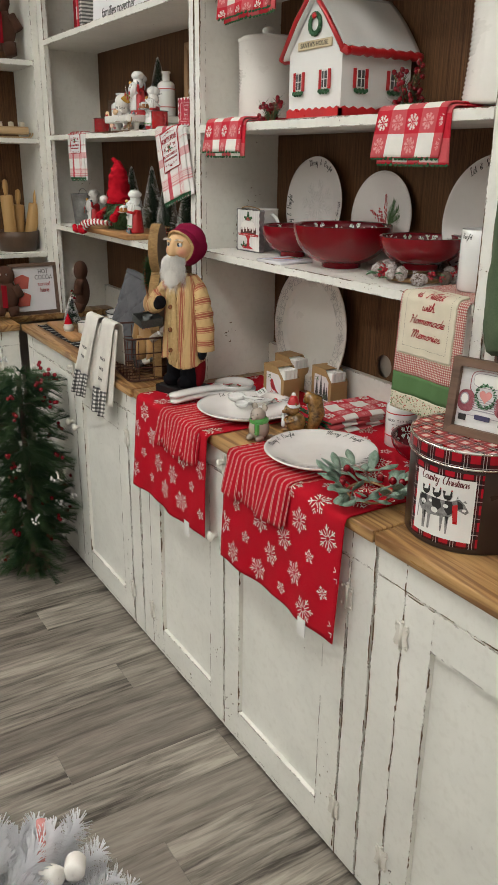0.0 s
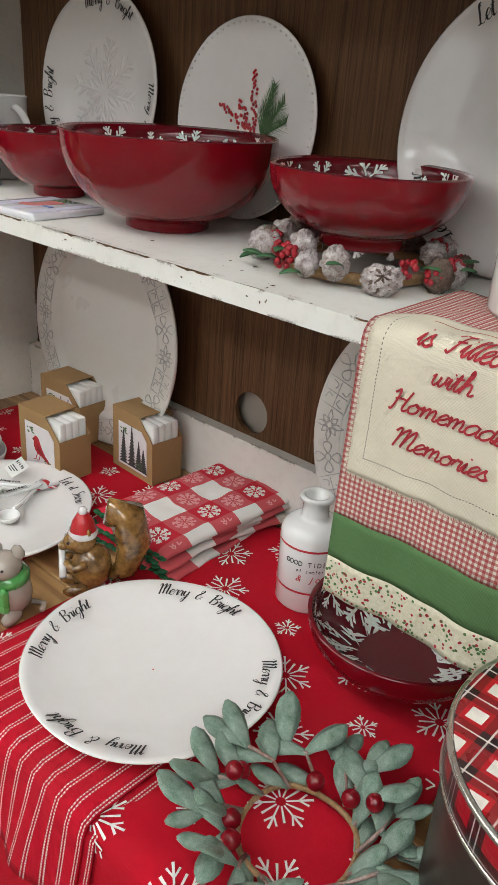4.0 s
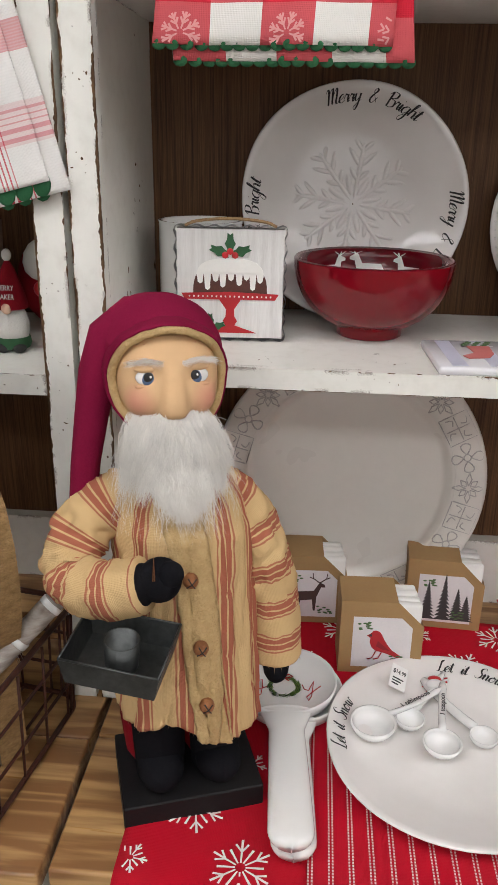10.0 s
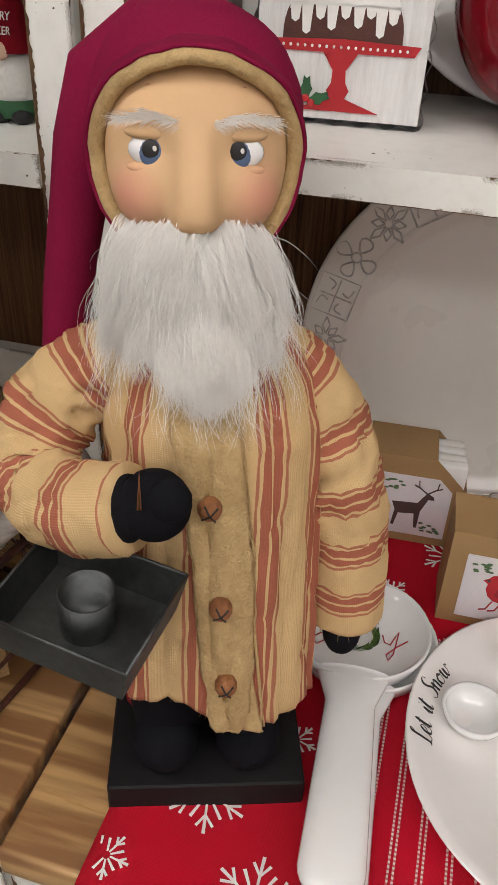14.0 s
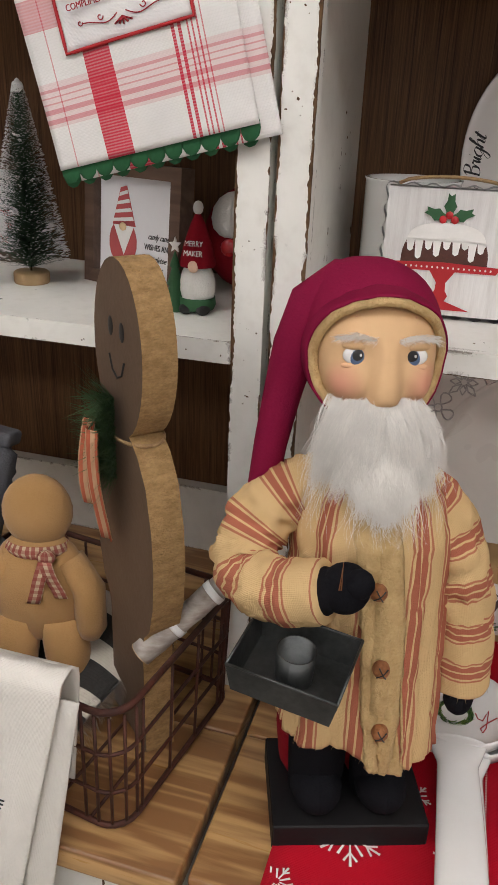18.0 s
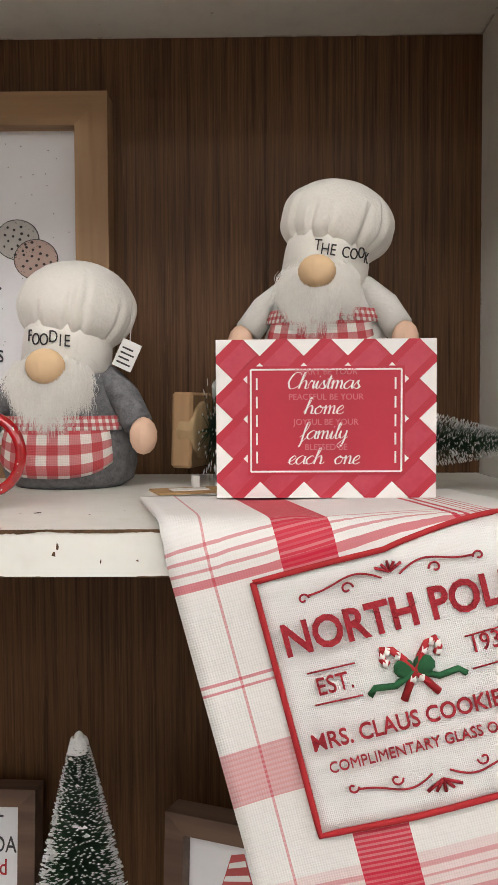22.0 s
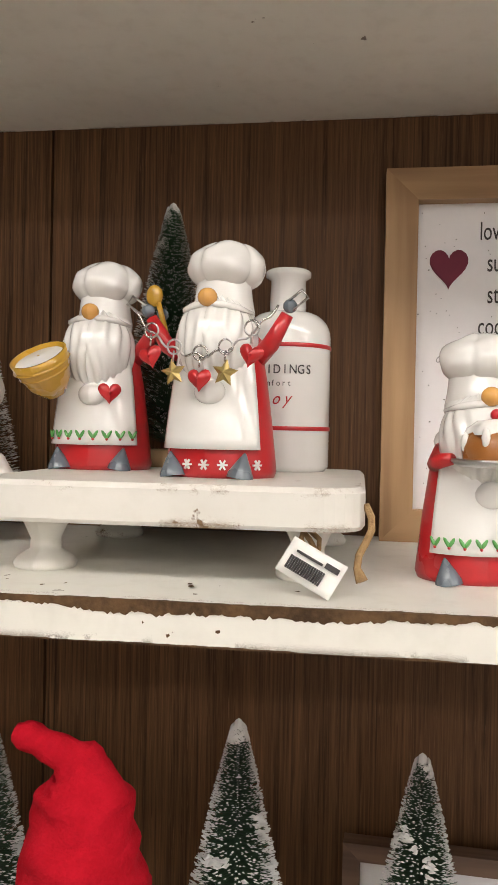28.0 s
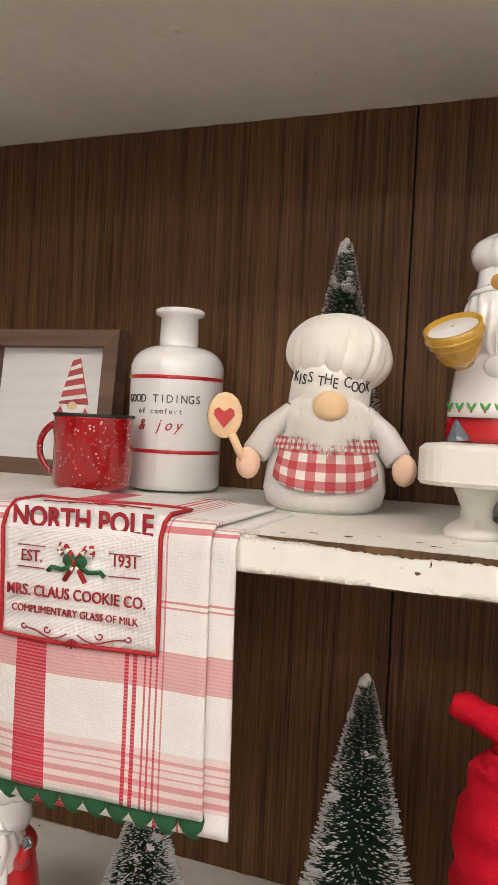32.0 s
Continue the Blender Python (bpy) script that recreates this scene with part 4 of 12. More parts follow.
def bars_on(k, fn, pos, bars, mat, e):
    """Flat bars in metres (x right, y towards the hem), laid on a cloth round the place pos = (u, v)."""
    for (ax, ay), (bx, by), w0, w1 in bars:
        d = math.hypot(bx - ax, by - ay) or 1e-6
        nx, ny = -(by - ay) / d, (bx - ax) / d
        q = [(ax + nx * w0, ay + ny * w0), (ax - nx * w0, ay - ny * w0), (bx - nx * w1, by - ny * w1), (bx + nx * w1, by + ny * w1)]
        pts = []
        for x, y in q:
            u, v = pos[0] + x / fn.width, pos[1] + y / fn.total
            if not (0.005 < u < 0.995 and 0.004 < v < 0.996):
                pts = []
                break
            pts.append(fn(u, v, e))
        if pts:
            k.add(pts, [(0, 1, 2, 3)], mat, True)


def flake(r, arms=8, kind=0, turn=0.0, w=0.0022):
    """Bars of a drawn snowflake."""
    out = []
    for i in range(arms):
        a = turn + 2 * math.pi * i / arms
        c, s = math.cos(a), math.sin(a)
        q = r * (1.0 if i % 2 == 0 or kind == 1 else 0.72)
        out.append(((0.16 * r * c, 0.16 * r * s), (q * c, q * s), w * 0.7, w * 1.15))
        if i % 2 == 0 or kind == 1:
            for side in (-1, 1):
                b = a + side * 0.62
                for p in ((0.55,) if kind == 0 else (0.42, 0.68)):
                    x, y = p * q * c, p * q * s
                    out.append(((x, y), (x + 0.34 * q * math.cos(b), y + 0.34 * q * math.sin(b)), w * 0.75, w))
    return out


M_RUNNER = woven("red_runner_cloth", (0.46, 0.004, 0.017), (), 0.92, 0.0016)
M_STRIPE = woven("red_cloth_with_dotted_stripes", (0.47, 0.005, 0.02), [(0, 0.0195, 0.0, 0.0016, (0.74, 0.62, 0.58), 0.9), (0, 0.0195, 0.0036, 0.0052, (0.74, 0.62, 0.58), 0.9), (1, 0.0034, 0.0018, 0.0034, (0.47, 0.005, 0.02), 0.75)], 0.92, 0.0016)
M_FELT = surf("printed_white", (0.78, 0.74, 0.70), (0.70, 0.64, 0.60), 0.95, 60, 500, 0.2)


def table_runner(yl, yr, xb, seed, label, tag):
    fn = drape(yl, yr, xb, 0.938, ZC + 0.001, 0.645, 0.006, 0.0, 0.014, 0.012, seed)
    t = Mk(M_RUNNER).sheet(fn, 44, 70, 0.0022, None, (fn.width, fn.total)).done("table_runner", None, label, "table runner", "snowflake runners")
    k = Mk(M_FELT)
    rnd = random.Random(int(seed * 10) + 3)
    pitch = 0.105
    rows = int(fn.total / (pitch * 0.62))
    for i in range(rows):
        for j in range(6):
            u = (j + (0.5 if i % 2 else 0.0) + 0.12) * pitch / fn.width
            v = (i + 0.6) * pitch * 0.62 / fn.total
            big = (i + 2 * j) % 3 != 0
            bars_on(k, fn, (u, v), flake(0.031 if big else 0.017, 12 if big else 10, 0, rnd.random() * 3, 0.0011 if big else 0.0009), None, 0.0031)
    tagged(k.done("snowflake_print", t, "white printed snowflakes"), kind="stuff")
    if tag:
        a = Vector(fn(0.80, 0.985, 0.004))
        Mk(M_PAPER).box(a.x - 0.003, a.x - 0.001, a.y - 0.014, a.y + 0.014, a.z - 0.04, a.z + 0.004).done("price_tag", t, "small white price tag")
    return t


table_runner(1.602, 1.124, 1.44, 0.4, "red table runner with white snowflakes hanging over the counter front", True)
table_runner(2.165, 1.712, 1.40, 2.2, "red snowflake table runner under the cloth doll", True)


def striped_towel(yl, yr, xb, zlow, seed, label, skew):
    fn = drape(yl, yr, xb, 0.932, ZC + 0.0045, zlow, 0.007, skew, 0.012, 0.016, seed)
    t = thing("striped_towel", label, "towel", "striped red towels")
    Mk(M_STRIPE).sheet(fn, 26, 30, 0.0025, None, (fn.width, fn.total)).done("cloth", t)

    def under(u, v):
        x, y, z = fn(u, v * 0.96, -0.0)
        return (x + 0.0024, y - 0.012, z - 0.0022 if v < 0.4 else z - 0.004)
    Mk(M_STRIPE).sheet(under, 20, 24, 0.0015, None, (fn.width, fn.total)).done("folded_layer", t)


striped_towel(1.585, 1.325, 1.18, 0.835, 1.0, "red towel with thin dotted white stripes under a white plate", 0.05)
striped_towel(1.985, 1.755, 1.24, 0.84, 2.4, "red towel with thin dotted white stripes beside the spoon rest", 0.05)


# ---- plates, platters and bowls ----
def plate_profile(r, h=0.02, t=0.005):
    return [(0.001, 0), (0.55 * r, 0), (0.60 * r, 0.003), (0.93 * r, h * 0.72), (0.99 * r, h), (r, h + t * 0.5), (0.985 * r, h + t * 0.7), (0.93 * r, h * 0.78 + t), (0.64 * r, 0.004 + t), (0.5 * r, t), (0.001, t)]


def uneven(seed, k=0.012):
    return lambda a, z: 1 + k * math.sin(2 * a + seed) + 0.6 * k * math.sin(3 * a + 2 * seed) + 0.4 * k * math.sin(5 * a)


def lettered_plate(r, words, label, standing, emboss, seed, mid=(0, 90, 180, 270), size=0.021):
    t = thing("plate", label, "plate", "lettered white plates")
    turn = R(90, "X") if standing else Matrix()
    k = Mk(M_STONE).lathe(plate_profile(r), None, 72, turn, uneven(seed))
    if emboss:
        for i in range(8):
            arm = turn @ R(-90, "X") @ R(45 * i + 8, "Y")
            k.ball((0, 0, 0), (0.0030, 0.0014, 0.26 * r), None, 10, arm @ T(0, -0.0052, 0.30 * r))
            for q, ln in ((0.20, 0.07), (0.32, 0.10), (0.45, 0.09)):
                for s in (-1, 1):
                    k.ball((0, 0, 0), (0.0030, 0.0014, ln * r), None, 10, arm @ T(0, -0.0052, q * r) @ R(s * 40, "Y") @ T(0, 0, ln * r * 0.9))
            k.ball((0, 0, 0), (0.0040, 0.0013, 0.09 * r), None, 10, arm @ R(22.5, "Y") @ T(0, -0.0052, 0.17 * r))
    k.done("dish", t)
    base = (turn @ R(-90, "X")) @ T(0, -0.0183, 0)
    for a in mid:
        cursive(words, size * 0.40, M_BLACK, t, on_ring(base, r * 0.835, a, 15.5), 0.105, "lettering", 1.0)
    return t


stand(lettered_plate(0.142, "Merry & Bright", "white stoneware plate lettered round its rim, lying flat on red cloth", False, False, 0.5), 1.10, 1.428, ZC + 0.007, 22)
stand(lettered_plate(0.146, "Let it Snow", "white stoneware plate with measuring spoons on it", False, False, 1.7, (16, 124, 277), 0.0225), 1.135, 1.825, ZC + 0.007, 0)
stand(lettered_plate(0.139, "Merry & Bright", "white stoneware plate with an embossed snowflake, leaning upright", True, True, 0.9, (8, 108, 255), 0.0225), 1.461, 1.962, S1 + 0.139, 0, 5)
stand(lettered_plate(0.142, "Let it Snow", "white lettered stoneware plate leaning behind a tall mug", True, False, 2.6, (-20, 108, 226), 0.0225), 1.461, 1.283, S1 + 0.142, 0, 5)


def sprig_plate():
    t = thing("plate", "round white plate painted with a pine and berry sprig", "plate")
    r = 0.122
    turn = R(90, "X")
    k = Mk(M_STONE).lathe(plate_profile(r, 0.014), None, 64, turn)
    for i in range(72):
        a = 2 * math.pi * i / 72
        k.ball((r * 0.95 * math.sin(a), -0.0172, r * 0.95 * math.cos(a)), 0.0014, None, 6)
    k.done("dish", t)
    rnd = random.Random(4)
    g = Mk(M_NEEDLE)
    for s in range(3):
        ang = 0.25 + s * 0.42
        ca, sa = math.sin(ang), math.cos(ang)
        for i in range(42):
            q = 0.004 + 0.055 * i / 42
            for side in (-1, 1):
                b = ang + side * (0.5 + 0.3 * rnd.random())
                x, z = 0.024 + 1.15 * q * ca, -0.018 + 1.15 * q * sa
                ln = 0.026 * (1.1 - i / 60)
                g.add([(x - 0.0010, -0.0062, z), (x + 0.0010, -0.0062, z), (x + ln * math.sin(b), -0.0075, z + ln * math.cos(b))], [(0, 1, 2)])
    tagged(g.done("pine_needles", t, "painted green pine needles"), kind="stuff")
    b = Mk(M_REDP)
    for a, far in ((-0.12, 0.074), (-1.02, 0.068), (-0.62, 0.046)):
        for i in range(30):
            q = 0.012 + far * i / 30
            w = 0.0045 * (0.4 + math.sin(math.pi * i / 30)) * rnd.uniform(-1, 1)
            b.ball((0.014 + q * math.sin(a) + w * math.cos(a), -0.0062, -0.022 + q * math.cos(a) - w * math.sin(a)), (0.0023, 0.0009, 0.0023), None, 8)
    tagged(b.done("berries", t, "painted red berries"), kind="stuff")
    return t


stand(sprig_plate(), 1.468, 1.671, S1 + 0.122, 0, 4)

M_AGED = surf("aged_relief", (0.60, 0.58, 0.55), (0.30, 0.29, 0.28), 0.45, 160, 500, 0.2)
M_CREAMGL = surf("cream_glaze", (0.76, 0.73, 0.68), (0.72, 0.69, 0.64), 0.3, 10, 90, 0.04, 0, 0.3)


def embossed_platter(label):
    """An oval platter with rosettes in relief on its rim, leaning."""
    t = thing("platter", label, "platter", "embossed oval platters")
    turn = R(90, "X")
    rx, rz = 0.187, 0.196
    n = 1.0
    prof = [(0.001, 0), (0.6, 0), (0.72, 0.002), (0.76, 0.010), (0.97, 0.013), (0.99, 0.014), (1.0, 0.017), (0.99, 0.020), (0.97, 0.0195), (0.76, 0.0185), (0.745, 0.0175), (0.72, 0.009), (0.68, 0.006), (0.001, 0.006)]
    k = Mk(M_CREAMGL).lathe([(p, z) for p, z in prof], None, 80, turn @ Matrix.Diagonal((rx, rz, 1, 1)))
    k.done("dish", t)
    e = Mk(M_AGED)
    for i in range(24):
        a = 2 * math.pi * i / 24
        m = T(rx * 0.868 * math.sin(a), -0.0188, rz * 0.868 * math.cos(a)) @ R(math.degrees(a), "Y") @ Matrix.Diagonal((1.16, 1.0, 1.16, 1.0))

        def line(pts, r=0.0009):
            e.tube([(x, 0, z) for x, z in pts], r * 1.35, None, 4, m, 0.8)
        kind = i % 3
        if kind == 0:
            for j in range(8):
                q = math.pi * j / 4
                c, w = math.sin(q), math.cos(q)
                ln = 0.019 if j % 2 == 0 else 0.014
                for o in (-1, 1):
                    line([(0.003 * c, 0.003 * w), (0.6 * ln * c + o * 0.0032 * w, 0.6 * ln * w - o * 0.0032 * c), (ln * c, ln * w)], 0.0008)
        elif kind == 1:
            side = 0.017
            line([(-side, -side), (side, -side), (side, side), (-side, side), (-side, -side)], 0.0008)
            for j in range(4):
                q = math.pi * (j / 2 + 0.25)
                line([(0.007 * math.sin(q + 0.9 * math.sin(w)) + 0.011 * math.sin(q) * w / 3, 0.007 * math.cos(q + 0.9 * math.sin(w)) + 0.011 * math.cos(q) * w / 3) for w in (0, 0.7, 1.4, 2.1, 2.8)], 0.0008)
                line([(0.015 * math.sin(math.pi * j / 2), 0.015 * math.cos(math.pi * j / 2)), (0, 0)], 0.0007)
        else:
            for j in range(4):
                q = math.pi * j / 2
                petal = [(0.004 + 0.014 * math.sin(w), 0.0058 * math.sin(2 * w)) for w in [math.pi * g / 10 for g in range(11)]]
                line([(x * math.cos(q) - z * math.sin(q), x * math.sin(q) + z * math.cos(q)) for x, z in petal], 0.0009)
            line([(0.0042 * math.sin(w), 0.0042 * math.cos(w)) for w in [math.pi * g / 5 for g in range(11)]], 0.0008)
    for q in (0.775, 0.965):
        e.tube([(rx * q * math.sin(w), -0.0190, rz * q * math.cos(w)) for w in [2 * math.pi * g / 72 for g in range(73)]], 0.0007, M_CREAMGL, 4)
    tagged(e.done("relief", t, "grey-washed rosettes in relief"), kind="stuff")
    return t


stand(embossed_platter("large oval cream platter with a relief rim, leaning upright"), 1.447, 1.945, ZC + 0.199, 0, 3)
stand(embossed_platter("large oval cream platter half hidden behind a hanging towel"), 1.447, 1.30, ZC + 0.199, 0, 3)


def bowl(r, h, foot, label, motif, seed=0, count=9):
    """Red outside, dark red inside with white figures below the rim."""
    t = thing("bowl", label, "bowl", "red glazed bowls")
    curve = [(foot * 0.92, 0.0), (foot, 0.002), (foot, 0.010), (foot * 1.05, 0.014)]
    for i in range(1, 11):
        q = i / 10
        curve.append((foot * 1.05 + (r - foot * 1.05) * math.sin(q * math.pi / 2) ** 0.9, 0.014 + (h - 0.014) * q ** 1.45))
    Mk(M_REDGL).lathe([(0.001, 0.003)] + curve, None, 56).done("outer_wall", t)
    inner = [(p - 0.005, z + (0.004 if i < 6 else 0)) for i, (p, z) in enumerate(curve[3:])]
    Mk(M_REDGL2).lathe([curve[-1], (r - 0.002, h + 0.002), inner[-1]][:3] + inner[::-1] + [(0.001, 0.019)], None, 56).done("inner_wall", t, "dark red inside with white figures")
    k = Mk(M_WHITEINK)

    def on(x, y, a0):
        """A point on the inside: x along the rim, y below it, lifted off the wall."""
        depth = max(y, 0.003)
        zz = h - depth
        q = max((zz - 0.014) / (h - 0.014), 0) ** (1 / 1.45)
        rr = foot * 1.05 + (r - foot * 1.05) * math.sin(q * math.pi / 2) ** 0.9 - 0.0068
        a = a0 + x / max(rr, 0.02)
        lift = 0.0060 * max(0.0, min(1.0, (0.8 - q) / 0.2))
        return (rr * math.sin(a), -rr * math.cos(a), zz + lift)
    rows = [(i, 2 * math.pi * (i + 0.3 * (seed % 3)) / count, 0.026 if h > 0.08 else 0.02) for i in range(count)]
    if motif == "snow":
        rows += [(i + 1, 2 * math.pi * (i + 0.5) / (count // 2), h * 0.62) for i in range(count // 2)] + [(2 * i, 2 * math.pi * (i + 0.2) / (count // 2), h * 0.84) for i in range(count // 2)]
    for i, a0, yc in rows:
        if motif == "snow":
            rr = 0.022 if i % 2 == 0 else 0.015
            for (ax, ay), (bx, by), w0, w1 in flake(rr * 1.2, 6, 1, 0.3 * i, 0.0014 if rr > 0.02 else 0.0010):
                d = math.hypot(bx - ax, by - ay)
                nx, ny = -(by - ay) / d, (bx - ax) / d
                k.add([on(ax + nx * w0, yc + ay + ny * w0, a0), on(ax - nx * w0, yc + ay - ny * w0, a0), on(bx - nx * w1, yc + by - ny * w1, a0), on(bx + nx * w1, yc + by + ny * w1, a0)], [(0, 1, 2, 3)])
        else:
            s = 0.0165 * (1 if i % 2 else 0.9)
            deer = [(-1.2, 0.2), (-0.9, -0.5), (0.5, -0.5), (0.9, -1.3), (1.1, -1.2), (1.5, -1.0), (1.5, -0.8), (1.1, -0.7), (0.9, 0.2), (0.85, 1.4), (0.65, 1.4), (0.6, 0.35), (-0.6, 0.35), (-0.8, 1.4), (-1.0, 1.4), (-1.05, 0.5)]
            f = 1 if i % 3 else -1
            k.add([on(f * x * s, yc + y * s, a0) for x, y in deer], [list(range(len(deer)))])
            for w in (-0.5, 0.1, 0.5):
                k.add([on(f * 1.0 * s, yc - 1.2 * s, a0), on(f * 1.1 * s, yc - 1.2 * s, a0), on(f * (1.1 + w) * s, yc - 2.2 * s, a0), on(f * (1.0 + w) * s, yc - 2.2 * s, a0)], [(0, 1, 2, 3)])
    tagged(k.done("figure_print", t, "white glazed figures inside the bowl"), kind="stuff")
    return t


stand(bowl(0.0915, 0.088, 0.038, "red glazed bowl with white reindeer inside", "deer", 0, 10), 1.354, 1.938, S1)
stand(bowl(0.131, 0.109, 0.052, "large red glazed bowl with white snowflakes inside", "snow", 1, 14), 1.328, 1.672, S1)
stand(bowl(0.101, 0.075, 0.045, "red glazed bowl resting on a berry candle ring", "snow", 2, 11), 1.345, 1.392, S1 + 0.026)
stand(bowl(0.108, 0.074, 0.048, "red snowflake bowl on the counter behind the plaid tin", "snow", 1, 11), 1.308, 1.248, ZC + 0.004)


M_FROST = surf("frosted_cone", (0.62, 0.58, 0.57), (0.16, 0.10, 0.08), 0.9, 130, 500, 0.6)
M_BERRY = surf("red_berry", (0.40, 0.012, 0.022), (0.26, 0.008, 0.016), 0.3, 60, 300, 0.1)
M_HOLLYL = surf("dark_green_leaf", (0.03, 0.10, 0.035), (0.05, 0.14, 0.05), 0.5, 40, 200, 0.2)
M_BROWNCONE = surf("brown_pine_cone", (0.055, 0.028, 0.016), (0.20, 0.15, 0.12), 0.85, 90, 400, 0.4)


def candle_ring():
    t = thing("candle_ring", "wreath of frosted pine cones and red berries", "wreath")
    rnd = random.Random(8)
    Mk(M_TWINE).tube([(0.078 * math.cos(a), 0.078 * math.sin(a), 0.008) for a in [2 * math.pi * i / 32 for i in range(33)]], 0.006, None, 6).done("ring", t)
    def spot(b0=0.0, b1=math.pi):
        a, b = rnd.random() * 6.283, rnd.uniform(b0, b1)
        return Vector(((0.080 + 0.026 * math.cos(b)) * math.cos(a), (0.080 + 0.026 * math.cos(b)) * math.sin(a), 0.010 + 0.017 * math.sin(b)))

    def scales(p):
        a = math.atan2(p.y, p.x)
        return 0.74 + 0.34 * abs(math.sin(3.5 * a + 3.2 * p.z)) ** 0.7 * abs(math.sin(3.5 * a - 3.2 * p.z)) ** 0.5
    for i in range(26):
        c, q = spot(0.0, 1.9), 0.0105 + 0.0055 * rnd.random()
        c.z = max(c.z, q * 0.9)
        Mk(M_FROST if i % 3 else M_BROWNCONE).ball((0, 0, 0), (q, q, q * 1.15), None, 26, T(*c) @ R(360 * rnd.random(), "Z") @ R(90 * rnd.random(), "X"), scales).done("pine_cone", t, "frosted grey-brown cone" if i % 3 else "brown cone")
    for i in range(13):
        c, k = spot(0.2, 1.8), Mk(M_BERRY)
        for j in range(16):
            d = Vector((rnd.gauss(0, 1), rnd.gauss(0, 1), rnd.gauss(0, 1))).normalized() * 0.0075
            k.ball((c.x + d.x, c.y + d.y, max(c.z + d.z, 0.0035)), 0.0030 + 0.0008 * rnd.random(), None, 8)
        k.done("berry_pick", t, "pick of small red berries")
    for i in range(16):
        c, k = spot(0.0, 1.4), Mk(M_HOLLYL)
        a = math.atan2(c.y, c.x) + rnd.uniform(-0.7, 0.7)
        k.sheet(lambda u, v: ((u - 0.5) * 0.013 * math.sin(math.pi * (0.06 + 0.9 * v)), 0.024 * v, 0.004 * math.sin(3 * v) - 40 * ((u - 0.5) * 0.013) ** 2), 4, 6, 0.0007)
        k.done("leaf", t, "green leaf").matrix_local = T(c.x, c.y, max(c.z, 0.006)) @ R(math.degrees(a) - 90, "Z") @ R(rnd.uniform(-10, 30), "X")
    return t


stand(candle_ring(), 1.345, 1.392, S1)


def mug(r, h, mat, rim, label, side=1, words="", group="", band=None):
    t = thing("mug", label, "mug", group)
    k = Mk(mat).lathe([(0.001, 0), (r * 0.94, 0), (r, 0.004), (r, h - 0.003), (r * 1.03, h), (r * 0.95, h), (r * 0.93, h - 0.004), (r * 0.93, 0.008), (0.001, 0.007)], None, 40)
    k.done("cup", t)
    if rim:
        Mk(rim).tube([(r * math.cos(a), r * math.sin(a), h) for a in [2 * math.pi * i / 40 for i in range(41)]], 0.0016, None, 6).done("rim", t, "black enamel rim")
    q = h * 0.36
    pts = [(side * (r - 0.002 + q * 0.9 * math.sin(a)), 0, h * 0.52 + q * math.cos(a)) for a in [math.pi * i / 14 for i in range(15)]]
    Mk(mat).tube(pts, r * 0.12, None, 8, None, 0.7).done("handle", t)
    if words:
        lettering(words, r * 0.34, M_BLACK, t, T(0, -r - 0.0006, h * 0.84), "lettering", 0.3)
    return t


stand(mug(0.049, 0.124, M_PORC, None, "tall white mug behind the cake picture block", 1), 1.378, 2.141, S1, 2)


def tall_mug():
    t = thing("tall_mug", "tall plain white lettered mug at the shelf end", "mug")
    r, h = 0.047, 0.128
    Mk(M_PORC).lathe([(0.001, 0), (r * 0.95, 0), (r, 0.004), (r, h - 0.002), (r * 0.97, h), (r * 0.93, h - 0.002), (r * 0.93, 0.008), (0.001, 0.008)], None, 40).done("cup", t)
    cursive("Merry & Bright", 0.0058, M_BLACK, t, lambda x, z: R(math.degrees(x / r) - 2, "Z") @ Vector((0, -r - 0.0005, h * 0.85 + z)), 0.105, "lettering", 1.0)
    return t


stand(tall_mug(), 1.315, 1.178, S1 + 0.007, -30)

# ---- cake picture block, coaster ----
M_CORR = surf("galvanised_strip", (0.42, 0.42, 0.42), (0.25, 0.25, 0.25), 0.4, 40, 300, 0.2, 0.8)
M_WASH = surf("whitewashed_board", (0.74, 0.73, 0.71), (0.58, 0.56, 0.54), 0.7, 30, 200, 0.2, 0, 0, 0, (6, 1, 0.4))
M_CAKE = surf("chocolate_brown", (0.06, 0.016, 0.010), (0.09, 0.03, 0.02), 0.7, 300, 900, 0.1)
M_HOLLY = plain("holly_green", (0.02, 0.09, 0.03), 0.6)


def holly(k, x, y, z, s):
    for a in (-70, 70, 0):
        pts = []
        for i in range(12):
            q = i / 12 * 2 * math.pi
            rr = s * (1.0 if i % 2 else 0.68)
            pts.append((rr * 0.45 * math.sin(q), s * 0.9 + rr * math.cos(q)))
        k.prism([(px, pz) for px, pz in pts], -0.0004, 0.0002, M_HOLLY, T(x, y, z) @ R(a, "Y"))
    for i in range(3):
        k.ball((x + (i - 1) * s * 0.4, y - 0.0004, z + (i % 2) * s * 0.3), (s * 0.28, 0.0006, s * 0.28), M_REDP, 8)


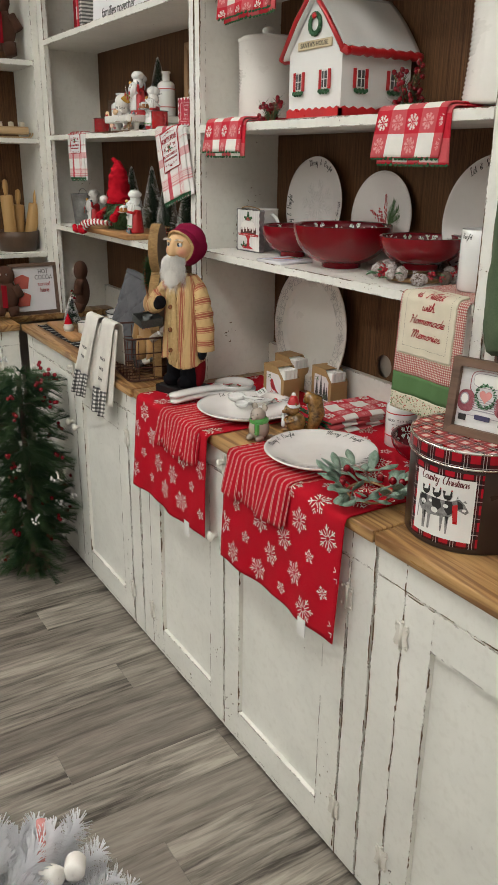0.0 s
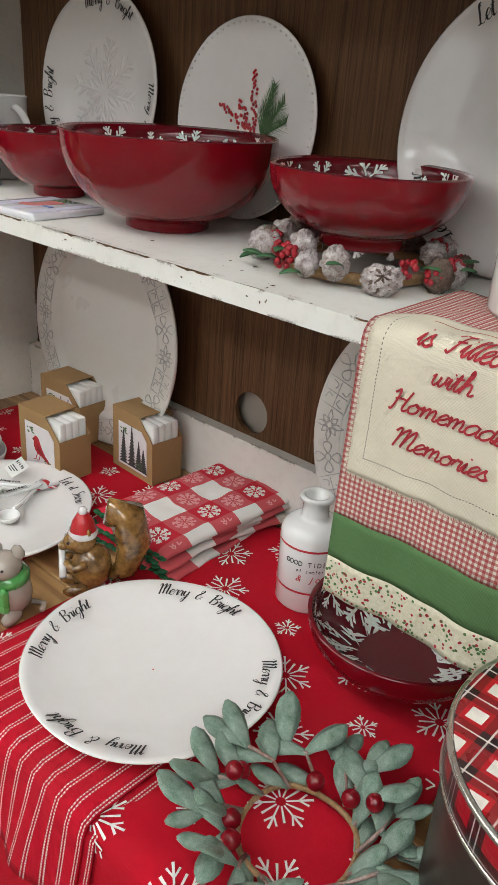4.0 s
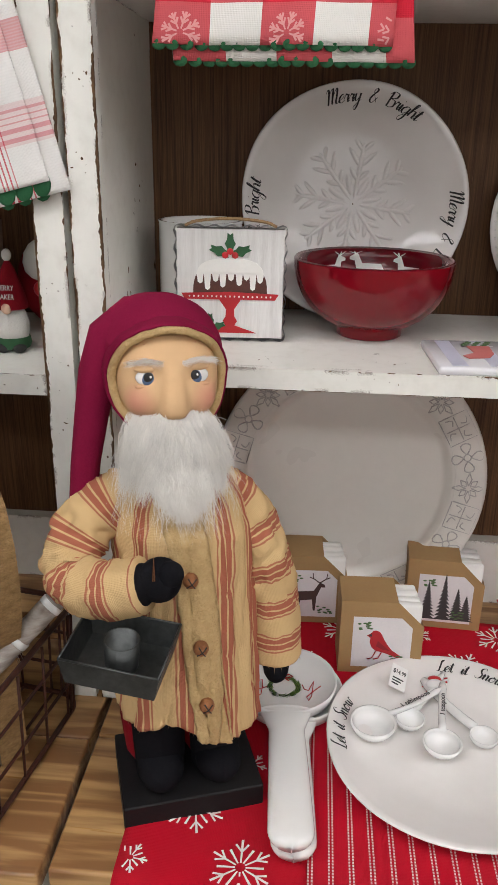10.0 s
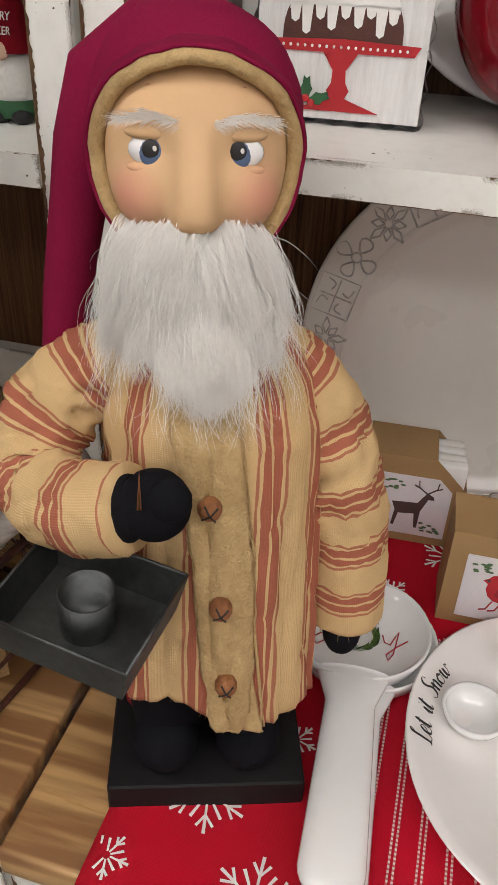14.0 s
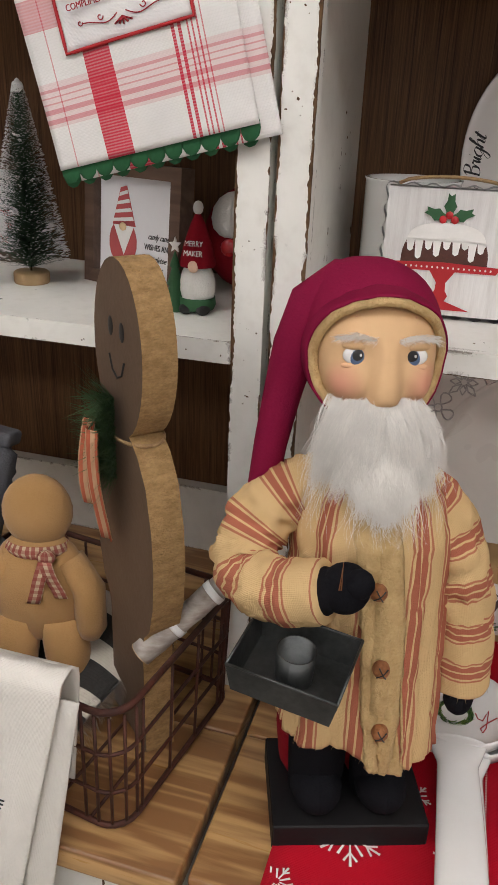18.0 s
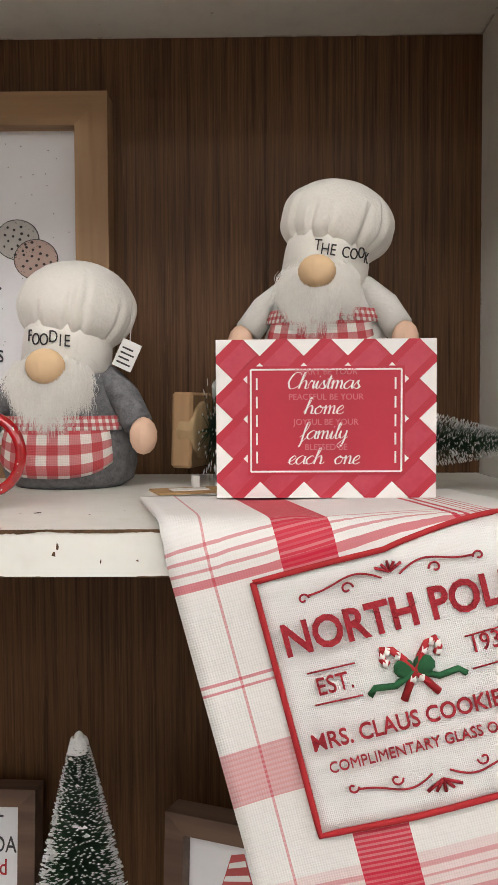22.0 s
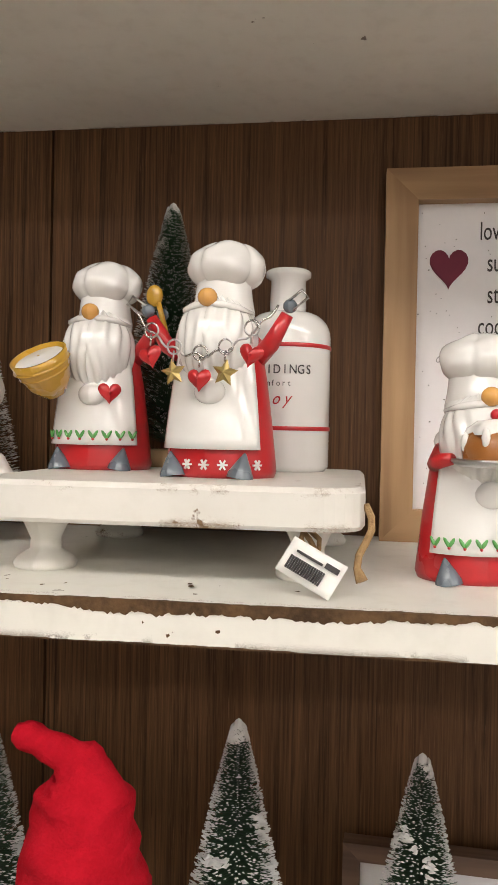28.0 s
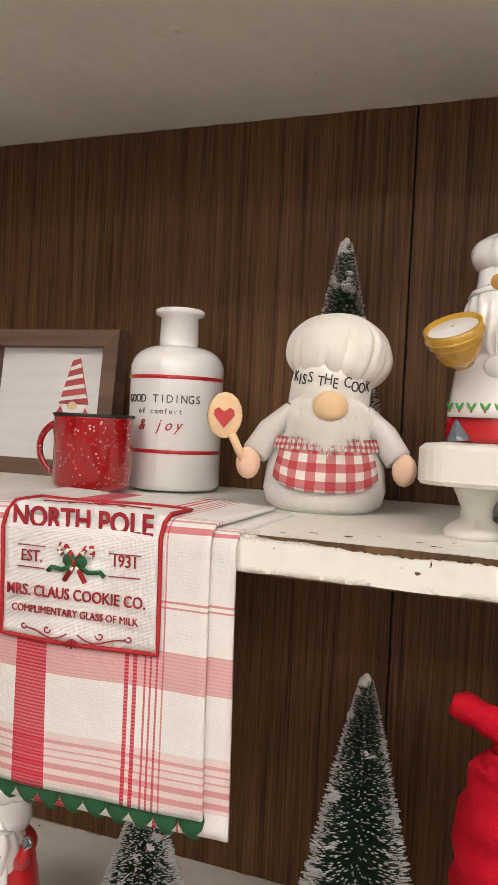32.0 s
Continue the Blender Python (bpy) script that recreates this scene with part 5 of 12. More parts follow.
def cake_block():
    t = thing("picture_block", "square block with an iced pudding picture and corrugated edge", "wall decor")
    w, h, d = 0.121, 0.123, 0.016
    Mk(M_WASH).box(-w / 2 + 0.002, w / 2 - 0.002, 0, d, 0.002, h - 0.002).done("board", t, "whitewashed plank face")
    k = Mk(M_CORR)
    pts = []
    n = 60
    for side in range(4):
        for i in range(n // 2):
            q = -1 + 2 * i / (n // 2)
            off = 0.0016 * math.sin(i * 1.35)
            p = [(q * w / 2, h / 2 + off), (w / 2 + off, -q * h / 2), (-q * w / 2, -h / 2 - off), (-w / 2 - off, q * h / 2)][side]
            pts.append((p[0], p[1] + h / 2))
    for i in range(len(pts)):
        a, b = pts[i], pts[(i + 1) % len(pts)]
        k.add([(a[0], -0.002, a[1]), (b[0], -0.002, b[1]), (b[0], d, b[1]), (a[0], d, a[1])], [(0, 1, 2, 3)], None, True)
    k.done("corrugated_edge", t, "wavy galvanised metal edge")
    p = Mk(M_CAKE)
    y = -0.0006
    dome = [(0.041 * math.copysign(abs(math.cos(a)) ** 0.72, math.cos(a)), 0.052 + 0.036 * math.sin(a) ** 0.8) for a in [math.pi * i / 24 for i in range(25)]]
    p.prism(dome[::-1], y, 0.0005, M_CAKE)
    ice = [(0.037 * math.copysign(abs(math.cos(a)) ** 0.72, math.cos(a)), 0.070 + 0.020 * math.sin(a) ** 0.8) for a in [math.pi * i / 24 for i in range(25)]]
    p.prism(([q for q in ice] + [(-0.034, 0.073), (0.034, 0.073)])[::-1], y - 0.0006, y, M_WHITEINK)
    for i, (x, drop) in enumerate(((-0.033, 0.009), (-0.025, 0.016), (-0.016, 0.007), (-0.008, 0.013), (0.001, 0.006), (0.010, 0.011), (0.018, 0.005), (0.025, 0.016), (0.033, 0.008))):
        p.prism([(x - 0.0040, 0.0745), (x - 0.0026, 0.073 - drop), (x, 0.0712 - drop), (x + 0.0026, 0.073 - drop), (x + 0.0040, 0.0745)], y - 0.0006, y, M_WHITEINK)
    p.prism([(-0.054, 0.0515), (-0.050, 0.0450), (0.050, 0.0450), (0.054, 0.0515), (0.0, 0.0535)], y - 0.0008, y + 0.0004, M_REDINK)
    for i in range(19):
        p.ball((-0.045 + 0.005 * i, y - 0.001, 0.0485), (0.0011, 0.0003, 0.0011), M_WHITEINK, 6)
    p.prism([(-0.012, 0.0450), (-0.0045, 0.034), (-0.0050, 0.026), (-0.0080, 0.021), (-0.0050, 0.016), (-0.030, 0.0075), (0.030, 0.0075), (0.0050, 0.016), (0.0080, 0.021), (0.0050, 0.026), (0.0045, 0.034), (0.012, 0.0450)], y - 0.0006, y + 0.0004, M_REDINK)
    holly(p, 0, y - 0.001, 0.0935, 0.0135)
    holly(p, -0.022, y - 0.001, 0.012, 0.010)
    p.done("picture", t, "painted iced pudding on a red cake stand with holly")
    pts = [(-0.05 + 0.1 * i / 12, 0.008, h + 0.008 * math.sin(math.pi * i / 12) ** 0.5) for i in range(13)]
    Mk(M_TWINE).tube(pts, 0.0018, None, 6).done("hanger", t, "twine hanging loop")
    return t


stand(cake_block(), 1.298, 2.097, S1 + 0.002, 3)


def coaster():
    t = thing("coaster", "white square ceramic coaster with a stocking print", "coaster")
    s = 0.056
    Mk(surf("checked_white_glaze", (0.76, 0.75, 0.76), (0.72, 0.72, 0.76), 0.2, 30, 90, 0.02, 0, 0.5)).box(-s, s, -s, s, 0, 0.009, None, 0.003, None, 2).done("tile", t)
    k = Mk(plain("pale_lilac_check", (0.55, 0.55, 0.66), 0.5))
    for q in (-0.034, 0.004, 0.04):
        k.box(q - 0.008, q + 0.008, -0.05, 0.05, 0.0089, 0.0094)
    k.done("check_print", t, "pale grey-blue check print")
    m = R(-90, "X") @ T(0, -0.0098, 0)
    p = Mk(M_REDP)
    p.prism([(-0.012, 0.026), (-0.010, -0.002), (-0.024, -0.014), (-0.020, -0.024), (0.002, -0.020), (0.010, -0.004), (0.012, 0.026)], -0.0004, 0.0004, plain("stocking_pink", (0.55, 0.16, 0.14), 0.7), m)
    for i in range(9):
        p.ball((-0.014 + 0.0035 * i, -0.0006, 0.029 + 0.006 * (i % 3)), (0.004, 0.0006, 0.003), M_NEEDLE, 6, m)
    p.box(0.014, 0.03, -0.001, 0, -0.012, -0.006, plain("blue_print", (0.2, 0.28, 0.55), 0.6), 0, m)
    p.done("stocking_print", t)
    return t


stand(coaster(), 1.249, 1.825, S1, 3)

# ---- cloths that hang from the shelves ----
WHITE, CHECK = (0.78, 0.76, 0.72), (0.56, 0.010, 0.032)
M_BUFFALO = woven("red_white_check_cloth", WHITE, [(0, 0.090, 0, 0.045, CHECK, 0.88), (1, 0.090, 0, 0.045, CHECK, 0.88)], 0.92, 0.0014)
M_SCALLOP = surf("green_felt_trim", (0.012, 0.085, 0.03), (0.02, 0.11, 0.04), 0.95, 60, 400, 0.3)
M_PALERED = surf("pale_red_flake", (0.72, 0.34, 0.34), (0.66, 0.28, 0.28), 0.95, 60, 400, 0.1)


def check_towel(yl, yr, zt, zlow, seed, label, xb=1.36, layers=2):
    t = thing("check_towel", label, "towel", "red check towels")
    for n in range(layers):
        d = 0.006 * n
        fn = drape(yl - 0.004 * n, yr - 0.009 * n, xb, XF - 0.012 + 0.004 * n, zt + 0.011 - d, zlow - 0.012 * n, 0.004, 0.06 - 0.16 * n, 0.006, 0.014, seed + n)
        Mk(M_BUFFALO).sheet(fn, 30, 30, 0.0035, None, (fn.width, fn.total)).done("cloth", t)
        k = Mk(M_FELT)
        if n == 0:
            for i in range(int(fn.total / 0.045) + 1):
                for j in range(int(fn.width / 0.045) + 1):
                    red = (i % 2 == 0) and (j % 2 == 0)
                    if i % 2 == 0 or j % 2 == 0:
                        bars_on(k, fn, ((j + 0.5) * 0.045 / fn.width, (i + 0.5) * 0.045 / fn.total), flake(0.016, 8, 1, 0.3, 0.0009), M_FELT if red else M_PALERED, 0.0042)
            tagged(k.done("snowflake_print", t, "woven snowflakes"), kind="stuff")
        q = Mk(M_SCALLOP)
        m = 18
        for i in range(m):
            c = Vector(fn((i + 0.5) / m, 0.999, 0.0018))
            q.ball((c.x, c.y, c.z), (0.0016, fn.width / m * 0.55, 0.0048), None, 10)
        tagged(q.done("scalloped_hem", t, "dark green scalloped trim"), kind="stuff")
    return t


check_towel(1.385, 1.185, S2, 1.640, 0.3, "red white check towel with green scalloped hem over a shelf")
check_towel(2.145, 1.945, S2, 1.655, 1.9, "red white check towel with green scalloped hem beside a canister")
check_towel(2.06, 1.80, S3, 1.99, 3.1, "red and white check towel hung over the top shelf")

M_GING = woven("red_gingham", (0.70, 0.65, 0.56), [(0, 0.005, 0, 0.0025, (0.36, 0.012, 0.02), 0.68), (1, 0.005, 0, 0.0025, (0.36, 0.012, 0.02), 0.68)])
M_GREENC = woven("green_cloth", (0.10, 0.19, 0.075))
M_DITSY = surf("floral_cotton", (0.68, 0.64, 0.50), (0.52, 0.49, 0.34), 0.95, 260, 700, 0.2)
M_STITCH = surf("red_embroidery", (0.36, 0.015, 0.025), (0.3, 0.01, 0.02), 0.8, 200, 600, 0.4)


def memory_towel():
    t = thing("hanging_towel", "patchwork towel embroidered in red, hung over the shelf edge", "towel")
    fn = drape(1.268, 1.078, 1.34, XF - 0.014, S1 + 0.002, 1.112, 0.003, 0.0, 0.006, 0.014, 0.8)
    L = fn.total

    def strip(v0, v1, mat, name, e=0.0, u0=0.0, u1=1.0, thick=0.003, label=""):
        k = Mk(mat).sheet(lambda u, v: fn(u0 + (u1 - u0) * u, v0 + (v1 - v0) * v, e), 26, max(int(60 * (v1 - v0)), 6), thick, None, (fn.width * (u1 - u0), L * (v1 - v0)))
        return k.done(name, t, label)
    h0 = 1 - 0.258 / L

    def z2v(z):
        return 1 - (z - 1.112) / L
    strip(0, z2v(1.195), M_GING, "gingham_cloth", 0, 0, 1, 0.003, "red gingham cloth")
    strip(z2v(1.195), z2v(1.150), M_GREENC, "green_band", 0, 0, 1, 0.0032, "plain green band")
    strip(z2v(1.150), 1.0, M_DITSY, "floral_band", 0, 0, 1, 0.0032, "floral printed hem")
    dots = Mk(M_STITCH)
    drnd = random.Random(14)
    for i in range(260):
        u, v = 0.01 + 0.98 * drnd.random(), z2v(1.148) + (0.996 - z2v(1.148)) * drnd.random()
        q = 0.0009 + 0.0009 * drnd.random()
        dots.add([fn(u + q * math.cos(a) / fn.width, v + q * math.sin(a) / L, 0.0038) for a in (0.3, 1.6, 2.8, 4.1, 5.3)], [(0, 1, 2, 3, 4)], M_STITCH if i % 5 < 2 else M_GREENC)
    tagged(dots.done("flower_print", t, "tiny red and green flowers"), kind="stuff")
    pt, pb = z2v(1.412), z2v(1.240)

    def patch(u, v, e=0.0):
        side = 0.04 + 0.83 * u
        side += (0.455 - side) * 0.30 * max(0.0, 1 - v / 0.16) ** 2
        return fn(side + 0.006 * noise.noise(Vector((u * 3, v * 9, 2))), pt + (pb - pt) * v + 0.004 * noise.noise(Vector((u * 7, v * 2, 5))), 0.0034 + e + 0.0006 * noise.noise(Vector((u * 4, v * 5, 1))))
    Mk(M_CREAM).sheet(patch, 30, 44, 0.0016, None, (fn.width * 0.83, L * (pb - pt))).done("cream_patch", t, "cream canvas patch with frayed edge")
    st = Mk(M_INK)
    for i in range(44):
        for a, b in ((0.09, i / 44), (0.91, i / 44)):
            st.add([patch(a + du, 0.10 + 0.80 * (b + dv), 0.0022) for du, dv in ((-0.0025, 0), (0.0025, 0), (0.0025, 0.012), (-0.0025, 0.012))], [(0, 1, 2, 3)])
        st.add([patch(0.09 + 0.82 * (i / 44 + du), 0.90 + dv, 0.0022) for du, dv in ((0, -0.0022), (0, 0.0022), (0.012, 0.0022), (0.012, -0.0022))], [(0, 1, 2, 3)])
    tagged(st.done("stitching", t, "dark running stitch round the patch"), kind="stuff")
    fr = Mk(M_CREAM)
    rnd = random.Random(2)
    for i in range(240):
        a = Vector(patch(i / 240, 1.0))
        fr.add([a, a + Vector((0, 0.0007, 0)), a + Vector((-0.001, 0.003 * (rnd.random() - 0.5), -0.003 - 0.004 * rnd.random()))], [(0, 1, 2)])
        for e, sg in ((0.0, 1), (1.0, -1)):
            a = Vector(patch(e, 0.12 + 0.88 * i / 240))
            fr.add([a, a + Vector((0, 0, 0.0007)), a + Vector((-0.0012, sg * (0.002 + 0.003 * rnd.random()), 0.003 * (rnd.random() - 0.5)))], [(0, 1, 2)])
    tagged(fr.done("frayed_edge", t), kind="stuff")
    for words, z, q, mid in (("is Filled", 1.366, 0.0086, 0.45), ("with", 1.343, 0.0090, 0.455), ("Homemade", 1.314, 0.0092, 0.46), ("Memories", 1.283, 0.0092, 0.46)):
        cursive(words, q, M_STITCH, t, lambda x, h, z=z, mid=mid: fn(mid + x / fn.width, z2v(z - 0.004 + h), 0.0064), 0.10, "embroidery", 1.38, 0.3, True)
    rule = Mk(M_STITCH)
    for i in range(60):
        q, w = i / 60, (i + 1) / 60
        line = [fn(0.24 + 0.42 * a, z2v(1.392 + 0.0020 * math.sin(14 * a) * math.exp(-3 * a) + d), 0.0064) for a, d in ((q, 0.0007), (w, 0.0007), (w, -0.0007), (q, -0.0007))]
        rule.add(line, [(0, 1, 2, 3)])
    rule.done("embroidered_flourish", t, "red embroidered flourish")
    return t


memory_towel()


# ---- things on the middle counter ----
M_TAUPE = surf("brown_glaze", (0.40, 0.21, 0.055), (0.035, 0.017, 0.008), 0.15, 55, 160, 0.05, 0, 0.7)
M_GREYGL = surf("grey_glaze", (0.45, 0.40, 0.34), (0.36, 0.31, 0.26), 0.2, 30, 90, 0.05, 0, 0.6)
M_GREENGL = plain("green_glaze", (0.10, 0.36, 0.09), 0.25, 0, 0.5)


def spoon_rest(label):
    t = thing("spoon_rest", label, "spoon rest", "stacked spoon rests")
    r = 0.062
    prof = [(0.001, 0), (r * 0.8, 0), (r * 0.95, 0.006), (r, 0.018), (r * 0.985, 0.021), (r * 0.95, 0.018), (r * 0.85, 0.009), (r * 0.6, 0.006), (0.001, 0.005)]
    Mk(M_PORC).lathe(prof, None, 44, None, lambda a, z: 1 - 0.02 * math.cos(2 * a)).done("bowl", t)
    k = Mk(M_PORC)
    ring = []
    n = 40
    for i in range(n + 1):
        q = i / n
        w = 0.019 + 0.004 * q + 0.012 * max(0, 0.18 - q) / 0.18
        thick = 1.0
        if q > 0.89:
            e = math.sqrt(max(1 - ((q - 0.89) / 0.11) ** 2, 0.0004))
            w, thick = w * e, 0.35 + 0.65 * e
        ring.append((-0.048 - 0.187 * q, w, 0.012 + 0.004 * math.sin(q * math.pi), thick))
    v, f = [], []
    m = 20
    for y, w, z, th in ring:
        for j in range(m):
            a = 2 * math.pi * j / m
            v.append((w * math.cos(a), y, z + 0.0085 * th * math.sin(a) * (1 if math.sin(a) > 0 else 1.25)))
    for i in range(n):
        for j in range(m):
            f.append((i * m + j, i * m + (j + 1) % m, (i + 1) * m + (j + 1) % m, (i + 1) * m + j))
    f += [list(range(m)), [n * m + j for j in range(m)][::-1]]
    k.add(v, f, None, True)
    k.done("handle", t)
    return t


low_rest = stand(spoon_rest("white porcelain spoon rest under another one"), 1.207, 2.010, ZC + 0.006, 3)
top_rest = stand(spoon_rest("white porcelain spoon rest painted with a wreath and joy"), 1.204, 2.018, ZC + 0.021, 4.4)
k = Mk(M_HOLLY)
M_LEAFP = plain("leaf_green_print", (0.16, 0.27, 0.05), 0.6)
rnd = random.Random(5)
for i in range(420):
    a, q = rnd.random() * 6.283, 0.0170 + 0.005 * (rnd.random() - 0.5)
    c, s = q * math.cos(a), q * math.sin(a)
    b = a + 1.2 + rnd.random()
    k.add([(c - 0.0008, s, 0.0068), (c + 0.0008, s, 0.0068), (c + 0.006 * math.cos(b), s + 0.006 * math.sin(b), 0.0076)], [(0, 1, 2), (2, 1, 0)], M_HOLLY if i % 3 == 0 else M_LEAFP)
tagged(k.done("wreath_print", top_rest, "painted green wreath"), kind="stuff")
flat = R(-90, "X") @ T(0, -0.0068, 0)
for line in (((-0.036, 0.004), (-0.031, 0.011), (-0.026, 0.012), (-0.026, 0.0), (-0.028, -0.014), (-0.034, -0.020), (-0.039, -0.014), (-0.032, -0.006), (-0.020, 0.0)), ((0.022, 0.004), (0.024, -0.004), (0.029, -0.006), (0.033, 0.004), (0.036, 0.010), (0.034, -0.004), (0.032, -0.016), (0.028, -0.024), (0.026, -0.018), (0.034, -0.008), (0.044, 0.0))):
    Mk(M_REDINK).tube([(x, y, 0.0068 + max(0.0, math.hypot(x, y) - 0.036) * 0.25) for x, y in line], 0.0006, None, 5).done("script_letter", top_rest, "thin red painted letter")
b = Mk(M_REDINK)
for s in (-1, 1):
    b.tube([(0, 0.017, 0.0075), (s * 0.006, 0.022, 0.0078), (s * 0.011, 0.018, 0.0078), (s * 0.006, 0.015, 0.0078), (0, 0.017, 0.0075)], 0.0008, None, 5)
    b.tube([(0, 0.017, 0.0075), (s * 0.006, 0.010, 0.0075)], 0.0008, None, 5)
b.done("bow_print", top_rest, "painted red bow")


def measuring_spoon(r, length, label, word=""):
    t = thing("measuring_spoon", label, "measuring spoon", "white measuring spoons")
    prof = [(0.001, 0)] + [(r * math.sin(a), r * 0.75 * (1 - math.cos(a))) for a in [math.pi / 2 * i / 8 for i in range(1, 9)]]
    prof += [(r * 0.94, r * 0.76)] + [(r * 0.9 * math.sin(a), r * 0.75 - r * 0.66 * math.cos(a)) for a in [math.pi / 2 * (8 - i) / 8 for i in range(0, 9)]]
    Mk(M_PORC).lathe([(max(p, 0.0008), z) for p, z in prof], None, 28).done("bowl", t)
    hgt = r * 0.7
    pts = [(0, r * 0.9 + (length - r) * i / 8, hgt - 0.004 * math.sin(math.pi * i / 8)) for i in range(9)]
    Mk(M_PORC).tube(pts, [0.0055] * 7 + [0.0065, 0.004], None, 8, None, 0.6).done("handle", t)
    if word:
        lettering(word, 0.0085, M_INK, t, T(0, r + (length - r) * 0.45, hgt + 0.0034) @ R(90, "Z") @ R(-90, "X"), "lettering", 0.0)
    return t


zp = ZC + 0.0135
stand(measuring_spoon(0.0265, 0.11, "white ceramic tablespoon measure on the plate", "1 tablespoon"), 1.15, 1.915, zp, -52)
stand(measuring_spoon(0.0215, 0.105, "white ceramic teaspoon measure on the plate", "1 teaspoon"), 1.125, 1.842, zp + 0.004, -8)
stand(measuring_spoon(0.0175, 0.10, "small white ceramic measuring spoon on the plate"), 1.168, 1.872, zp, -30)
stand(measuring_spoon(0.0165, 0.11, "small white ceramic measuring spoon on the plate"), 1.148, 1.792, zp, 32)
t = thing("price_label", "small white price label tied to the spoons", "label")
Mk(M_PAPER).box(-0.011, 0.011, 0, 0.0008, 0, 0.03).done("card", t)
lettering("$14.99", 0.0075, M_BLACK, t, T(0, -0.0008, 0.021), "lettering", 0, 0.85)
k = Mk(M_INK)
for i in range(3):
    k.box(-0.008, 0.007 - 0.003 * i, -0.0006, -0.0002, 0.012 - i * 0.0035, 0.0135 - i * 0.0035)
k.done("small_print", t)
t.matrix_world = at(1.205, 1.885, zp + 0.022, 0, 62, 28)
k = Mk(M_REDP)
rnd = random.Random(9)
for s in range(5):
    pts = [(0.018 * math.sin(0.9 * i + s) * (0.4 + 0.1 * i), 0.004 * i - 0.01, 0.004 + 0.003 * math.sin(i + s)) for i in range(8)]
    k.tube(pts, 0.0011, M_REDP if s % 2 else M_WHITEINK, 5)
k.ball((0.0, 0.002, 0.008), (0.012, 0.009, 0.006), M_PORC, 12)
k.ball((0.0, 0.010, 0.009), (0.009, 0.006, 0.005), M_REDP, 12)
stand(tagged(k.done("twine_bow", None, "red and white twine tied round the spoon handles", "twine"), ""), 1.228, 1.835, zp + 0.004)

# figurines: one mesh each
k = Mk(M_GREYGL)
k.ball((0, 0, 0.028), (0.024, 0.022, 0.029), M_GREYGL)
k.ball((0, -0.004, 0.062), (0.017, 0.018, 0.016), M_GREYGL)
k.ball((0, -0.022, 0.058), (0.007, 0.009, 0.006), M_GREYGL)
k.ball((0, -0.031, 0.059), 0.0025, M_BLACK, 8)
for s in (-1, 1):
    k.ball((s * 0.0125, 0.002, 0.078), (0.0075, 0.004, 0.009), M_GREYGL, 10)
    k.ball((s * 0.007, -0.018, 0.066), 0.002, M_BLACK, 8)
    k.ball((s * 0.012, -0.014, 0.008), (0.008, 0.016, 0.008), M_GREYGL, 10)
k.lathe([(0.019, 0.040), (0.022, 0.045), (0.021, 0.052), (0.015, 0.055)], M_GREENGL, 20)
k.box(0.002, 0.014, -0.025, -0.017, 0.016, 0.046, M_GREENGL, 0.003)
k.tube([(0.018, 0.012, 0.01), (0.03, 0.016, 0.008), (0.034, 0.004, 0.01)], 0.003, M_GREYGL)
stand(k.done("mouse_figurine", None, "glazed grey mouse figurine with a green scarf", "figurine"), 1.05, 1.632, ZC, 25).scale = (1.2, 1.2, 1.12)
k = Mk(M_TAUPE)
k.ball((0, 0, 0.030), (0.022, 0.024, 0.031))
k.ball((0, -0.012, 0.066), (0.016, 0.019, 0.016))
k.ball((0, -0.030, 0.062), (0.006, 0.006, 0.005))
for s in (-1, 1):
    k.ball((s * 0.012, -0.004, 0.081), (0.004, 0.003, 0.007), None, 8)
    k.ball((s * 0.0085, -0.026, 0.070), 0.0022, M_BLACK, 8)
    k.ball((s * 0.013, -0.018, 0.008), (0.008, 0.017, 0.008), None, 10)
    k.tube([(s * 0.018, -0.008, 0.045), (s * 0.016, -0.022, 0.038), (s * 0.004, -0.028, 0.042)], 0.005, None, 8)
k.lathe([(0.0155, 0.074), (0.017, 0.078), (0.0155, 0.082)], M_PORC, 18, T(0, -0.008, 0))
k.lathe([(0.0145, 0.081), (0.012, 0.092), (0.007, 0.101), (0.001, 0.104)], M_REDP, 18, T(0, -0.008, 0))
k.ball((0, -0.008, 0.105), 0.0055, M_PORC, 10)
k.tube([(-0.02, -0.03, 0.052), (0.016, -0.034, 0.03)], 0.0042, M_PORC, 8)
k.tube([(0, 0.02, 0.01), (0, 0.040, 0.02), (0, 0.050, 0.055), (0, 0.042, 0.090), (0, 0.026, 0.100), (0, 0.020, 0.084)], [0.009, 0.018, 0.024, 0.025, 0.019, 0.008], None, 18, None, 0.8)
stand(k.done("squirrel_figurine", None, "glazed brown squirrel figurine in a red cap", "figurine"), 1.152, 1.607, ZC, -28).scale = (1.1, 1.1, 1.08)


M_DKPRINT = plain("dark_red_print", (0.26, 0.012, 0.018), 0.75)


